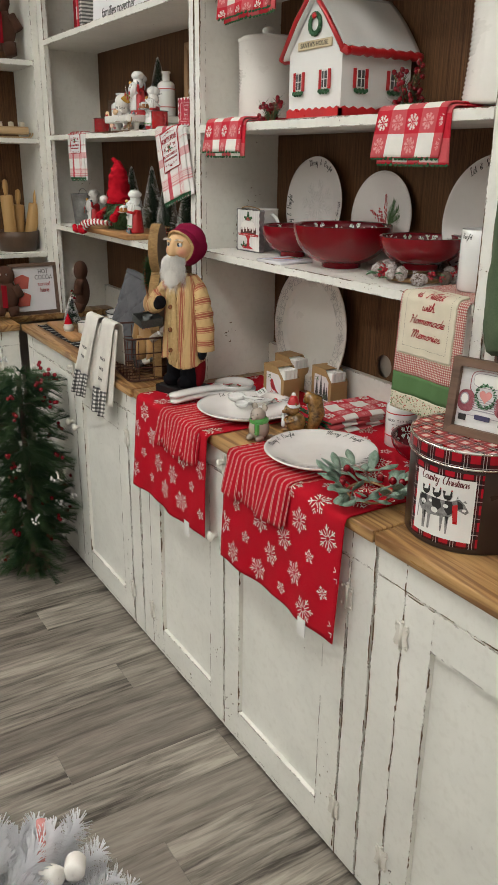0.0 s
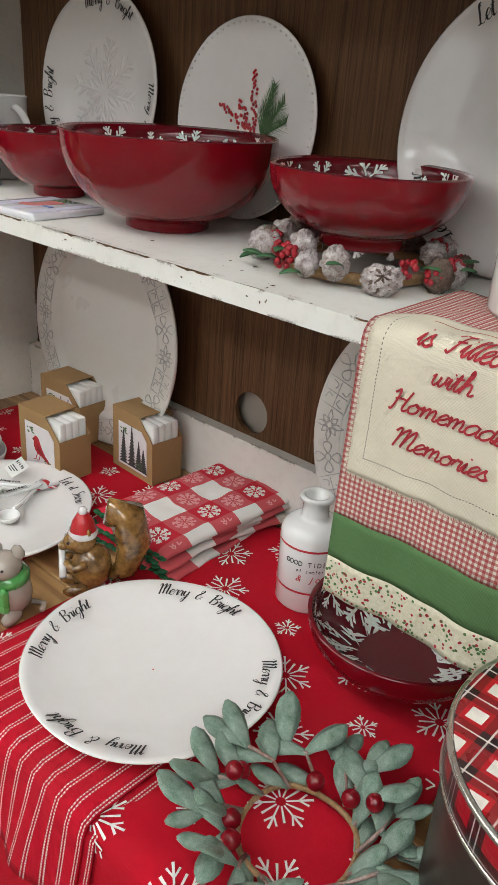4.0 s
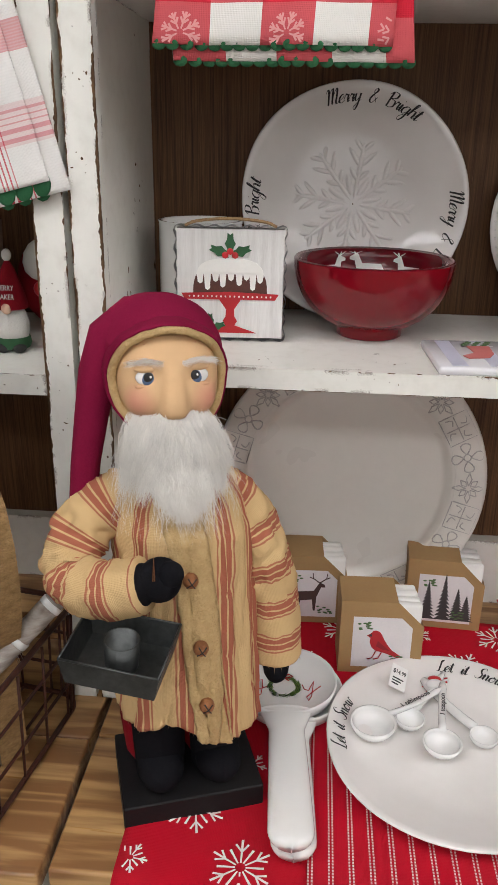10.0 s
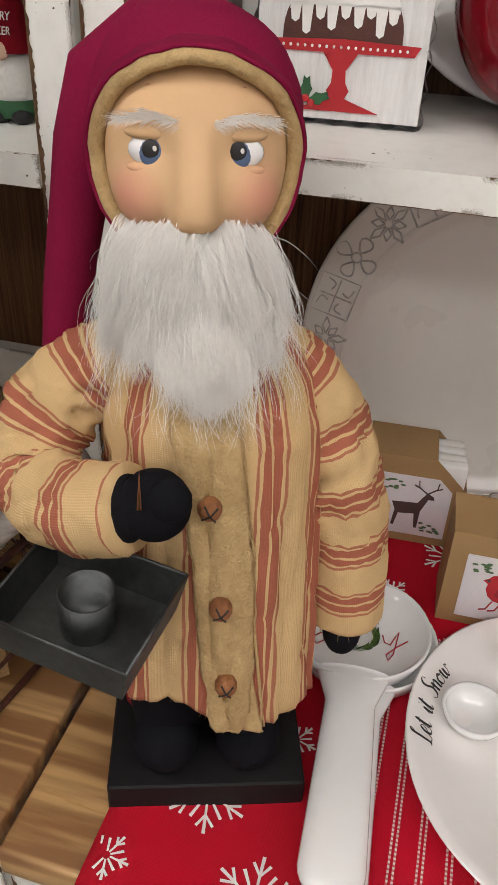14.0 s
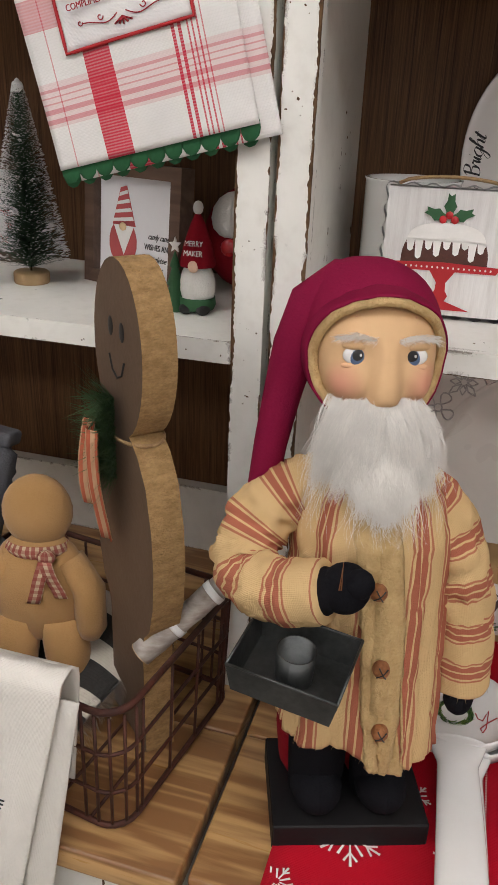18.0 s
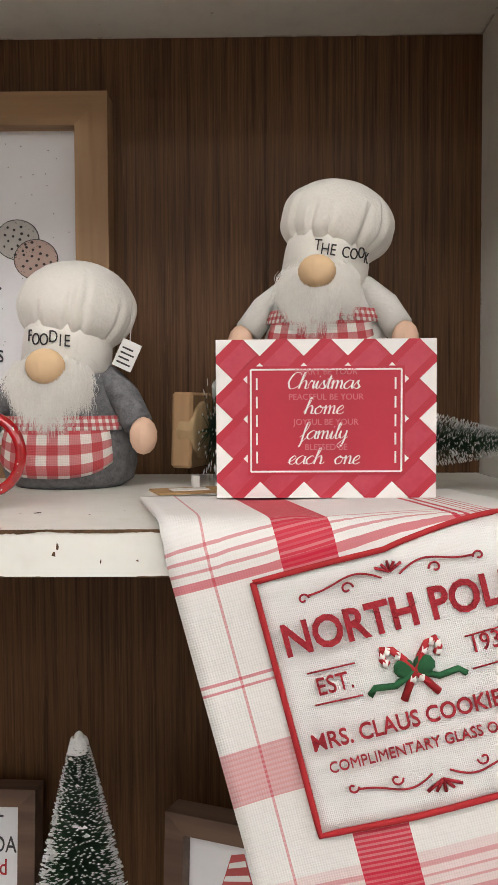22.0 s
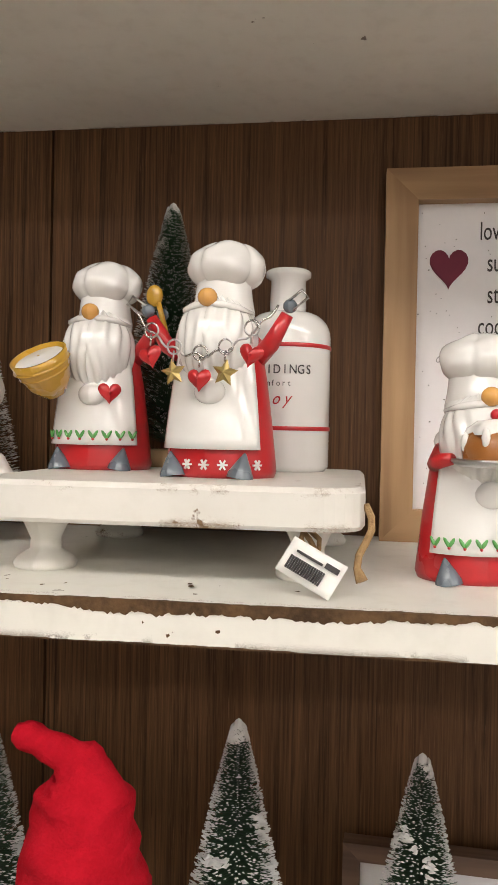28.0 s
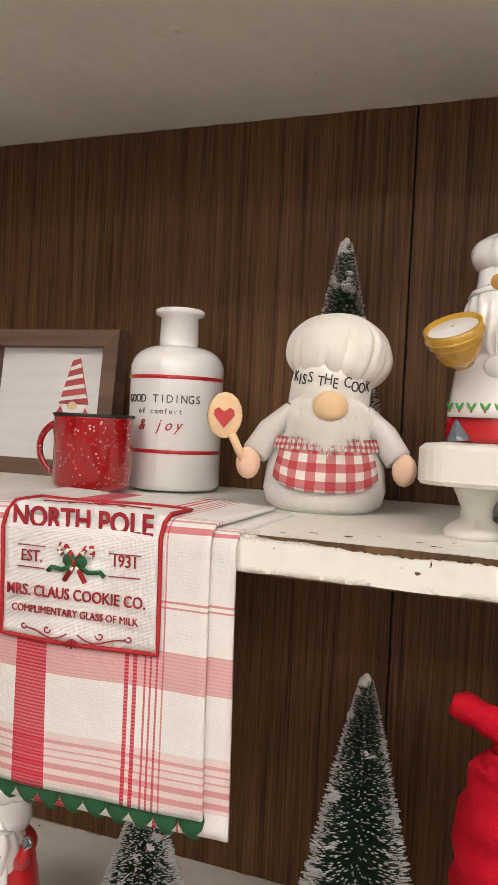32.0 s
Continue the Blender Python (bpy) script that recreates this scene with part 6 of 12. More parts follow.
def napkin_box(label, motif, name="napkin_box"):
    t = thing("napkin_box", label, "napkin box", "kraft napkin boxes")
    w, h, d, c = 0.104, 0.106, 0.060, 0.034
    k = Mk(M_KRAFT)
    out = [(-w / 2, 0), (w / 2, 0), (w / 2, h - c), (w / 2 - c, h), (-w / 2, h)]
    th = 0.0012
    k.prism(out, 0, th)
    k.prism(out, d - th, d)
    k.box(-w / 2, -w / 2 + th, th, d - th, 0, h)
    k.box(-w / 2 + th, w / 2, th, d - th, 0, th)
    k.box(w / 2 - th, w / 2, th, d - th, th, h - c)
    k.box(-w / 2 + th, w / 2 - c, th, d - th, h - th, h)
    k.done("carton", t)
    for i in range(4):
        y0 = 0.004 + i * 0.0135
        dz = -0.0008 * (i % 2)
        Mk(M_PAPER).box(-w / 2 + 0.004, w / 2 - 0.003 - 0.001 * i, y0, y0 + 0.0125, 0.002, h - 0.006 + dz, None, 0.003, None, 2).done("napkin", t, "folded white paper napkins")
    sq = plain("printed_card", (0.72, 0.68, 0.68), 0.7)
    x0, x1, z0, z1 = -0.036, 0.038, 0.010, 0.084
    Mk(sq).prism([(x0, z0), (x1, z0), (x1, z1 - 0.014), (x1 - 0.014, z1), (x0, z1)], -0.0006, 0.0002).done("picture_card", t, "white printed picture")
    p = Mk(M_INK)
    y = -0.0010
    rnd = random.Random(len(label))
    if motif == "bird":
        bird = [(-0.022, 0.062), (-0.016, 0.066), (-0.012, 0.071), (-0.007, 0.072), (-0.002, 0.070), (0.002, 0.065), (0.006, 0.056), (0.012, 0.046), (0.020, 0.036), (0.034, 0.026), (0.031, 0.021), (0.016, 0.028), (0.004, 0.032), (-0.006, 0.034), (-0.013, 0.040), (-0.017, 0.050), (-0.016, 0.058)]
        bird = [(x * 0.78 - 0.001, 0.046 + (z - 0.048) * 0.8) for x, z in bird]
        mid = (-0.004, 0.049)
        for (ax, az), (bx, bz) in zip(bird, bird[1:] + bird[:1]):
            p.prism([(ax, az), (bx, bz), mid][::-1], y, y + 0.0006, M_REDINK)
        p.prism([(-0.004, 0.050), (0.005, 0.042), (0.012, 0.036), (0.003, 0.037), (-0.006, 0.042)][::-1], y - 0.0003, y + 0.0004, M_DKPRINT)
        p.prism([(-0.016, 0.058), (-0.012, 0.060), (-0.012, 0.056)], y - 0.0003, y + 0.0004, M_INK)
        for s in (-0.006, 0.002):
            p.tube([(s, y, 0.034), (s - 0.004, y, 0.024), (s - 0.010, y, 0.022)], 0.0007, M_REDINK, 4)
    elif motif == "stag":
        deer = [(-0.020, 0.050), (-0.016, 0.040), (-0.018, 0.020), (-0.015, 0.020), (-0.012, 0.036), (0.004, 0.038), (0.006, 0.020), (0.009, 0.020), (0.010, 0.042), (0.016, 0.058), (0.022, 0.058), (0.021, 0.062), (0.014, 0.066), (0.006, 0.052)]
        brown = plain("brown_print", (0.07, 0.035, 0.03), 0.8)
        p.prism(deer, y, y + 0.0006, brown)
        for s in (-1, 1):
            p.tube([(0.014, y, 0.065), (0.014 + s * 0.009, y, 0.072), (0.014 + s * 0.010, y, 0.080)], 0.0008, brown, 4)
            p.tube([(0.014 + s * 0.008, y, 0.071), (0.014 + s * 0.014, y, 0.074)], 0.0007, brown, 4)
    else:
        for q, hh in ((-0.022, 0.058), (0.000, 0.070), (0.018, 0.050), (0.030, 0.040)):
            for i in range(11):
                zz = z0 + 0.004 + hh * i / 11
                ww = 0.012 * (1 - i / 11.5)
                p.prism([(q - ww, zz), (q + ww, zz), (q + ww * 0.2, zz + hh / 8), (q - ww * 0.2, zz + hh / 8)], y, y + 0.0005, M_INK)
    for i in range(22):
        side = i % 2
        x = x0 + 0.006 + rnd.random() * 0.02 if side else x1 - 0.006 - rnd.random() * 0.02
        z = z1 - 0.006 - rnd.random() * 0.012 if side else z0 + 0.006 + rnd.random() * 0.012
        p.ball((x, y, z), (0.003, 0.0004, 0.0012), M_NEEDLE, 6, None)
    tagged(p.done("picture_print", t), kind="stuff")
    return t


stand(napkin_box("kraft box of white napkins with a red bird picture", "bird"), 1.272, 1.900, ZC + 0.0045, 2)
stand(napkin_box("kraft box of white napkins with a stag picture", "stag"), 1.375, 1.992, ZC + 0.0045, 3)
stand(napkin_box("kraft box of white napkins with a dark fir picture", "fir"), 1.382, 1.806, ZC + 0.0045, -3)

# folded towels in a pile: each one a soft folded pad, fanned out a little
t = thing("folded_towels", "pile of folded red and white snowflake check towels", "towel")
rnd = random.Random(31)
for i in range(5):
    m = T(0.004 * rnd.gauss(0, 1), 0.005 * rnd.gauss(0, 1), 0.0) @ R((9.0, -7.0, 4.0, -3.0, 1.0)[i], "Z")
    z0 = 0.001 + i * 0.0085

    def fold(u, v, z0=z0, i=i):
        x, y = -0.078 + 0.156 * u, -0.126 + 0.252 * v
        edge = min(1.0, 9 * min(u, 1 - u), 14 * min(v, 1 - v))
        wave = 0.0022 * noise.noise(Vector((7 * u, 11 * v, i * 3.0))) + 0.0016 * math.sin(9 * u + 5 * v + i)
        sag = 0.012 * max(0.0, 0.25 - v) * (1 + math.sin(5 * u + i))
        return (x + 0.004 * noise.noise(Vector((1.0, 6 * v, i))), y + 0.004 * noise.noise(Vector((6 * u, 2.0, i))), max(0.0025, z0 + 0.0075 * edge ** 0.5 + wave * edge - sag))
    pad = Mk(M_BUFFALO).sheet(fold, 30, 40, 0.0024, None, (0.156, 0.252), m).done("cloth", t)
    q = Mk(M_SCALLOP)
    for j in range(12):
        c = m @ Vector(fold((j + 0.5) / 12, 0.0))
        q.ball((c.x, c.y - 0.001, c.z), (0.0078, 0.006, 0.0016), None, 8)
    tagged(q.done("scalloped_hem", t, "dark green scalloped trim"), kind="stuff")
    if i == 4:
        k = Mk(M_FELT)
        for r in range(6):
            for c in range(4):
                if r % 2 == 0 or c % 2 == 0:
                    u0, v0 = (c + 0.5) * 0.045 / 0.156, (r + 0.5) * 0.045 / 0.252
                    for (ax, ay), (bx, by), w0, w1 in flake(0.017, 8, 1, 0.2, 0.0011):
                        d = math.hypot(bx - ax, by - ay)
                        nx, ny = -(by - ay) / d, (bx - ax) / d
                        pts = [(u0 + px / 0.156, v0 + py / 0.252) for px, py in ((ax + nx * w0, ay + ny * w0), (ax - nx * w0, ay - ny * w0), (bx - nx * w1, by - ny * w1), (bx + nx * w1, by + ny * w1))]
                        if all(0.03 < pu < 0.97 and 0.03 < pv < 0.97 for pu, pv in pts):
                            k.add([m @ (Vector(fold(pu, pv)) + Vector((0, 0, 0.0006))) for pu, pv in pts], [(0, 1, 2, 3)], M_FELT if r % 2 == 0 and c % 2 == 0 else M_PALERED)
        tagged(k.done("snowflake_print", t, "woven snowflakes"), kind="stuff")
stand(t, 1.352, 1.628, ZC + 0.003, -4)


def bottle(r, h, label, group="good tidings bottles"):
    t = thing("bottle", label, "bottle", group)
    hb = h * 0.66
    prof = [(0.001, 0), (r * 0.92, 0), (r, 0.004), (r, hb)]
    for i in range(1, 9):
        a = math.pi / 2 * i / 8
        prof.append((r * 0.42 + r * 0.58 * math.cos(a), hb + h * 0.13 * math.sin(a)))
    prof += [(r * 0.42, h * 0.82), (r * 0.40, h * 0.95), (r * 0.52, h * 0.965), (r * 0.53, h * 0.99), (r * 0.48, h), (r * 0.36, h), (r * 0.34, h * 0.9), (0.001, h * 0.88)]
    Mk(M_PORC).lathe(prof, None, 40).done("body", t)
    for z in (0.20, 0.60):
        Mk(M_REDP).lathe([(r + 0.0003, h * z), (r + 0.0006, h * z + 0.0008), (r + 0.0006, h * z + h * 0.016), (r + 0.0003, h * z + h * 0.02)], None, 40).done("band", t, "thin red band")
    for s, z, q, mat, sh, sp in (("GOOD TIDINGS", 0.49, 0.062, M_INK, 0.0, 4.6), ("of comfort", 0.425, 0.042, M_INK, 0.0, 3.2), ("& joy", 0.35, 0.085, M_REDINK, 0.4, 5.2)):
        step = q * h * 0.62 / r
        made = []
        for i, ch in enumerate(s):
            if ch != " ":
                made.append(lettering(ch, q * h, mat, t, R(math.degrees((i - (len(s) - 1) / 2) * step), "Z") @ T(0, -r - 0.0004, h * z), "lettering", sh, 0.85))
        vs, fs = [], []
        for o in made:
            n = len(vs)
            vs += [p.co[:] for p in o.data.vertices]
            fs += [[n + j for j in p.vertices] for p in o.data.polygons]
            bpy.data.objects.remove(o)
        Mk(mat).add(vs, fs).done("lettering", t)
    return t


stand(bottle(0.040, 0.150, "white ceramic bottle with red bands beside folded towels"), 1.338, 1.405, ZC + 0.004, 40)

# mistletoe spray
M_SAGE = surf("frosted_sage_leaf", (0.060, 0.135, 0.080), (0.36, 0.45, 0.38), 0.42, 70, 900, 0.6)
M_TWIG = surf("frosted_red_twig", (0.20, 0.07, 0.05), (0.42, 0.36, 0.32), 0.6, 120, 700, 0.4)
t = thing("mistletoe_spray", "frosted sage-green mistletoe spray with red berries", "greenery")
rnd = random.Random(12)
rows_l = []
for i in range(13):
    a = 2 * math.pi * i / 13 + 0.25 * (rnd.random() - 0.5)
    r0, r1 = 0.048 + 0.008 * rnd.random(), 0.074 + 0.016 * rnd.random()
    pts = [(r0 * math.cos(a), r0 * math.sin(a), 0.014), (0.5 * (r0 + r1) * math.cos(a + 0.25), 0.5 * (r0 + r1) * math.sin(a + 0.25), 0.026 + 0.012 * rnd.random()), (r1 * math.cos(a + 0.5), r1 * math.sin(a + 0.5), 0.020 + 0.03 * rnd.random())]
    Mk(M_TWIG).tube(pts, 0.0018, None, 6).done("stem", t, "reddish frosted stem")
    for base, way in ((pts[0], 1.1), (pts[1], 1.3), (pts[1], -0.4), (pts[2], 1.0), (pts[2], 0.2)):
        rows_l.append((a + way + 0.7 * (rnd.random() - 0.5), base, 0.036 + 0.018 * rnd.random(), 4 + 62 * rnd.random()))
Mk(M_TWINE).tube([(0.052 * math.cos(q), 0.052 * math.sin(q), 0.010 + 0.003 * math.sin(3 * q)) for q in [2 * math.pi * i / 30 for i in range(31)]], 0.0028, None, 6).done("ring", t, "brown twig ring")
for a, base, ln, lift in rows_l:
    k = Mk(M_SAGE)

    def leaf(u, v, ln=ln):
        w = 0.235 * ln * math.sin(math.pi * min(0.04 + 0.94 * v ** 1.5, 1)) ** 0.62
        x = (u - 0.5) * 2 * w
        return (x, v * ln, 0.006 * math.sin(v * 2.2) - 3.0 * x * x / ln * 0.6)
    k.sheet(leaf, 4, 7, 0.0009)
    o = k.done("leaf", t)
    o.matrix_local = T(*base) @ R(math.degrees(a) - 90, "Z") @ R(lift - 22, "X")
for i in range(9):
    a = rnd.random() * 6.283
    q = 0.045 + 0.035 * rnd.random()
    Mk(M_REDGL).ball((q * math.cos(a), q * math.sin(a), 0.026 + 0.024 * rnd.random()), 0.0088, None, 14).done("berry", t, "glossy red berry")
stand(t, 1.052, 1.184, ZC + 0.004, 0)

# ---- plaid tin with a picture frame and a green cloth tree on it ----
BLK = (0.012, 0.011, 0.012)
M_PLAID = woven("plaid_tin_print", (0.40, 0.008, 0.02), [(0, 0.034, 0, 0.016, BLK, 0.85), (1, 0.034, 0, 0.016, BLK, 0.85), (0, 0.034, 0.0045, 0.0056, (0.75, 0.73, 0.7), 0.6), (0, 0.034, 0.0100, 0.0111, (0.75, 0.73, 0.7), 0.6), (1, 0.034, 0.0075, 0.0086, (0.75, 0.73, 0.7), 0.6)], 0.3, 0.4, 0.0)


def plaid_lid(name, p):
    n = Nodes(name)
    u, v = n.uv()
    dark = n.math("ADD", n.math("MULTIPLY", n.band(u, p, 0.0, p * 0.42), 0.5), n.math("MULTIPLY", n.band(v, p, 0.0, p * 0.42), 0.5))
    col = n.mix(n.ramp(dark, 0.0, 1.0, 0.0, 0.97), (0.46, 0.008, 0.016), BLK)
    col = n.mix(n.math("MULTIPLY", n.band(u, p, p * 0.52, p * 0.90), n.band(v, p, p * 0.52, p * 0.90)), col, (0.78, 0.74, 0.66))
    for c in (u, v):
        col = n.mix(n.math("MULTIPLY", n.band(c, p, p * 0.19, p * 0.23), 0.8), col, (0.72, 0.68, 0.62))
    return n.done(col, n.ramp(n.noise(n.coord("Object"), 30, 3), 0.3, 0.7, 0.24, 0.36), 0, 0.2)


M_PLAIDTOP = plaid_lid("plaid_lid_print", 0.034)
M_TIN = surf("dark_brown_tin", (0.035, 0.02, 0.017), (0.028, 0.017, 0.015), 0.32, 20, 90, 0.03)
M_BRASS = plain("bright_tin_rim", (0.72, 0.70, 0.66), 0.25, 1.0)
t = thing("plaid_tin", "large round dark tin with a plaid lid and cow picture", "tin")
rt, ht = 0.122, 0.206
Mk(M_TIN).lathe([(0.001, 0), (rt - 0.003, 0), (rt, 0.004), (rt, 0.172)], None, 64).done("body", t)
lid = Mk(M_PLAID).lathe([(rt + 0.002, 0.168), (rt + 0.003, 0.170), (rt + 0.003, 0.201)], None, 64).done("lid", t, "red and black plaid lid")
k = Mk(M_PLAIDTOP)
n = 24
v, f, uv = [], [], []
for i in range(n + 1):
    for j in range(n + 1):
        a, b = -1 + 2 * i / n, -1 + 2 * j / n
        x, y = a * math.sqrt(1 - b * b / 2), b * math.sqrt(1 - a * a / 2)
        v.append((x * rt, y * rt, ht - 0.001))
        uv.append((x * rt + 0.5, y * rt + 0.5))
for i in range(n):
    for j in range(n):
        f.append((i * (n + 1) + j, (i + 1) * (n + 1) + j, (i + 1) * (n + 1) + j + 1, i * (n + 1) + j + 1))
k.add(v, f, None, True, uv)
k.done("lid_top", lid, "plaid lid top")
for z, q in ((0.1715, 0.0022), (0.2025, 0.0028)):
    Mk(M_BRASS).tube([((rt + 0.002) * math.cos(a), (rt + 0.002) * math.sin(a), z) for a in [2 * math.pi * i / 64 for i in range(65)]], q, None, 6).done("rim", lid, "bright metal rim")


def around(k, x0, x1, z0, z1, rr, mat, n=16, a0=0.0):
    v, f, uv = [], [], []
    for i in range(n + 1):
        a = a0 + (x0 + (x1 - x0) * i / n) / rt
        for z in (z0, z1):
            v.append((rr * math.sin(a), -rr * math.cos(a), z))
            uv.append((x0 + (x1 - x0) * i / n + 1, z))
    for i in range(n):
        f.append((2 * i, 2 * i + 2, 2 * i + 3, 2 * i + 1))
    k.add(v, f, mat, True, uv)


A0 = 0.30
k = Mk(M_PLAID)
around(k, -0.074, 0.074, 0.012, 0.162, rt + 0.0006, M_PLAID, 18, A0)
lab = k.done("label", t, "white picture label in a plaid border")
k = Mk(M_PAPER)
around(k, -0.061, 0.061, 0.025, 0.149, rt + 0.0012, M_PAPER, 18, A0)
k.done("picture", lab)


def tin_pt(x, z, rr=rt + 0.0018):
    a = A0 + x / rt
    z -= 0.016
    return (rr * math.sin(a), -rr * math.cos(a), z)


def tin_fill(k, poly, mat, rr):
    """A printed shape wrapped round the tin, in upright slices."""
    lo, hi = min(p[0] for p in poly), max(p[0] for p in poly)
    n = max(int((hi - lo) / 0.002), 3)
    cuts = []
    for i in range(n + 1):
        x = lo + 1e-6 + (hi - lo - 2e-6) * i / n
        zs = []
        for (ax, az), (bx, bz) in zip(poly, poly[1:] + poly[:1]):
            if (ax - x) * (bx - x) <= 0 and ax != bx:
                zs.append(az + (bz - az) * (x - ax) / (bx - ax))
        cuts.append((x, min(zs), max(zs)))
    for (xa, za, zb), (xb, zc, zd) in zip(cuts, cuts[1:]):
        k.add([tin_pt(xa, za, rr), tin_pt(xb, zc, rr), tin_pt(xb, zd, rr), tin_pt(xa, zb, rr)], [(0, 1, 2, 3)], mat)


M_COWGREY = surf("grey_ink_wash", (0.10, 0.097, 0.095), (0.34, 0.33, 0.32), 0.7, 120, 500, 0.0)
k = Mk(M_INK)
for poly in ([(-0.050, 0.112), (-0.046, 0.119), (0.010, 0.118), (0.024, 0.121), (0.026, 0.096), (0.018, 0.086), (-0.026, 0.082), (-0.042, 0.086), (-0.049, 0.094)], [(0.022, 0.121), (0.034, 0.127), (0.044, 0.118), (0.053, 0.103), (0.047, 0.098), (0.034, 0.104), (0.024, 0.100)], [(0.010, 0.088), (0.018, 0.088), (0.017, 0.052), (0.011, 0.052)], [(0.000, 0.086), (0.007, 0.086), (0.006, 0.054), (0.001, 0.054)], [(-0.040, 0.088), (-0.030, 0.086), (-0.032, 0.050), (-0.038, 0.050)], [(-0.026, 0.084), (-0.019, 0.084), (-0.021, 0.052), (-0.026, 0.052)], [(-0.050, 0.114), (-0.047, 0.116), (-0.051, 0.066), (-0.053, 0.068)], [(0.028, 0.126), (0.032, 0.127), (0.031, 0.134)], [(0.040, 0.121), (0.048, 0.121), (0.044, 0.126)]):
    tin_fill(k, poly, M_COWGREY, rt + 0.0018)
for poly in ([(-0.048, 0.108), (-0.044, 0.1185), (-0.032, 0.1180), (-0.030, 0.104), (-0.040, 0.094)], [(-0.020, 0.1182), (-0.002, 0.1180), (0.002, 0.104), (-0.008, 0.092), (-0.018, 0.102)], [(0.008, 0.1178), (0.022, 0.1195), (0.025, 0.098), (0.016, 0.090), (0.008, 0.100)], [(0.030, 0.124), (0.040, 0.119), (0.042, 0.110), (0.033, 0.106)], [(-0.036, 0.086), (-0.030, 0.086), (-0.033, 0.062)], [(0.011, 0.088), (0.017, 0.088), (0.0155, 0.066)]):
    tin_fill(k, poly, M_BLACK, rt + 0.0021)
for cx in (-0.034, -0.010, 0.012):
    for hen, mat in (([(-0.009, 0.010), (-0.006, 0.004), (0.002, 0.0025), (0.008, 0.007), (0.009, 0.012), (0.003, 0.013)], M_BLACK), ([(-0.010, 0.020), (-0.009, 0.010), (-0.005, 0.010), (-0.004, 0.019)], M_INK), ([(0.004, 0.012), (0.0085, 0.010), (0.0085, 0.020), (0.0055, 0.0215)], M_BLACK), ([(0.005, 0.021), (0.009, 0.0215), (0.0085, 0.0245), (0.006, 0.024)], M_REDINK), ([(-0.001, -0.001), (0.001, -0.001), (0.001, 0.004), (-0.001, 0.004)], M_INK)):
        tin_fill(k, [(cx + x, 0.118 + z) for x, z in hen], mat, rt + 0.0023)
for sx, sz, q in ((-0.038, 0.104, 0.0048), (-0.012, 0.094, 0.0056), (0.010, 0.108, 0.004), (-0.022, 0.110, 0.003), (0.044, 0.106, 0.003)):
    k.add([tin_pt(sx + q * math.cos(a) * 1.3, sz + q * math.sin(a), rt + 0.0022) for a in [2 * math.pi * i / 12 for i in range(12)]], [list(range(12))], M_PAPER)
k.add([tin_pt(x, z, rt + 0.0024) for x, z in ((0.022, 0.112), (0.032, 0.116), (0.034, 0.076), (0.026, 0.076))], [(0, 1, 2, 3)], M_REDP)
k.done("cow_print", lab, "black and white cow with three hens")
cursive("Country Christmas", 0.0088, plain("maroon_ink", (0.11, 0.012, 0.016), 0.6), lab, lambda x, z: R(math.degrees(A0 + x / rt), "Z") @ Vector((0, -rt - 0.0018, 0.134 + z)), 0.11, "lettering", 0.80)
k = Mk(M_KRAFT).box(-0.012, 0.012, -0.001, 0, 0.10, 0.165)
k.box(-0.009, 0.009, -0.0016, -0.0008, 0.115, 0.135, M_PAPER)
k.tube([(0, -0.001, 0.165), (0.004, 0.0, 0.22)], 0.0008, M_TWINE, 4)
o = k.done("swing_tag", t, "kraft swing tag with a bar code")
o.matrix_local = R(84, "Z") @ T(0, -rt - 0.002, 0)
stand(t, 1.126, 0.972, ZC, 0)


def framed_print(w, h, bar, depth, mats, label, name="framed_print", group="", card=None):
    """mats: upright and cross wood. The frame's bars are parts; returns the thing, face at y = 0."""
    t = thing("framed_print", label, "framed print", group)
    for s in (-1, 1):
        m = T(s * (w / 2 - bar / 2), 0, h / 2)
        Mk(mats[0]).prism([(-bar / 2, -h / 2 + (bar if s > 0 else 0)), (bar / 2, -h / 2 + (bar if s < 0 else 0)), (bar / 2, h / 2 - (bar if s < 0 else 0)), (-bar / 2, h / 2 - (bar if s > 0 else 0))], 0, depth, None, m).done("side_bar", t)
        m = T(0, 0, h / 2 + s * (h / 2 - bar / 2))
        Mk(mats[1]).prism([(-w / 2 + (bar if s < 0 else 0) * 0 + (bar if s < 0 else bar) * (1 if s > 0 else 0), -bar / 2), (w / 2 - (bar if s > 0 else 0), -bar / 2), (w / 2 - (bar if s < 0 else 0), bar / 2), (-w / 2 + (bar if s < 0 else 0), bar / 2)], 0, depth, None, m).done("cross_bar", t)
    Mk(card or M_PAPER).box(-w / 2 + bar - 0.002, w / 2 - bar + 0.002, depth * 0.55, depth * 0.55 + 0.003, bar - 0.002, h - bar + 0.002).done("picture", t, "printed white picture")
    return t


M_SHIP = surf("white_plank_print", (0.72, 0.71, 0.70), (0.62, 0.61, 0.60), 0.8, 20, 200, 0.1, 0, 0, 0, (0.3, 1, 4))
t = framed_print(0.140, 0.146, 0.016, 0.022, (M_WALNUT, M_WALNUT), "small brown framed picture of an old car with a wreath", card=M_SHIP)
M_CARP = surf("maroon_wash_print", (0.20, 0.025, 0.045), (0.34, 0.12, 0.14), 0.8, 90, 300, 0.0)
M_GREYP = plain("grey_print", (0.35, 0.33, 0.36), 0.8)
M_PINKP = plain("rose_print", (0.62, 0.26, 0.24), 0.8)
M_MINT = plain("mint_print", (0.22, 0.38, 0.26), 0.8)
k = Mk(M_CARP)
y = 0.0115
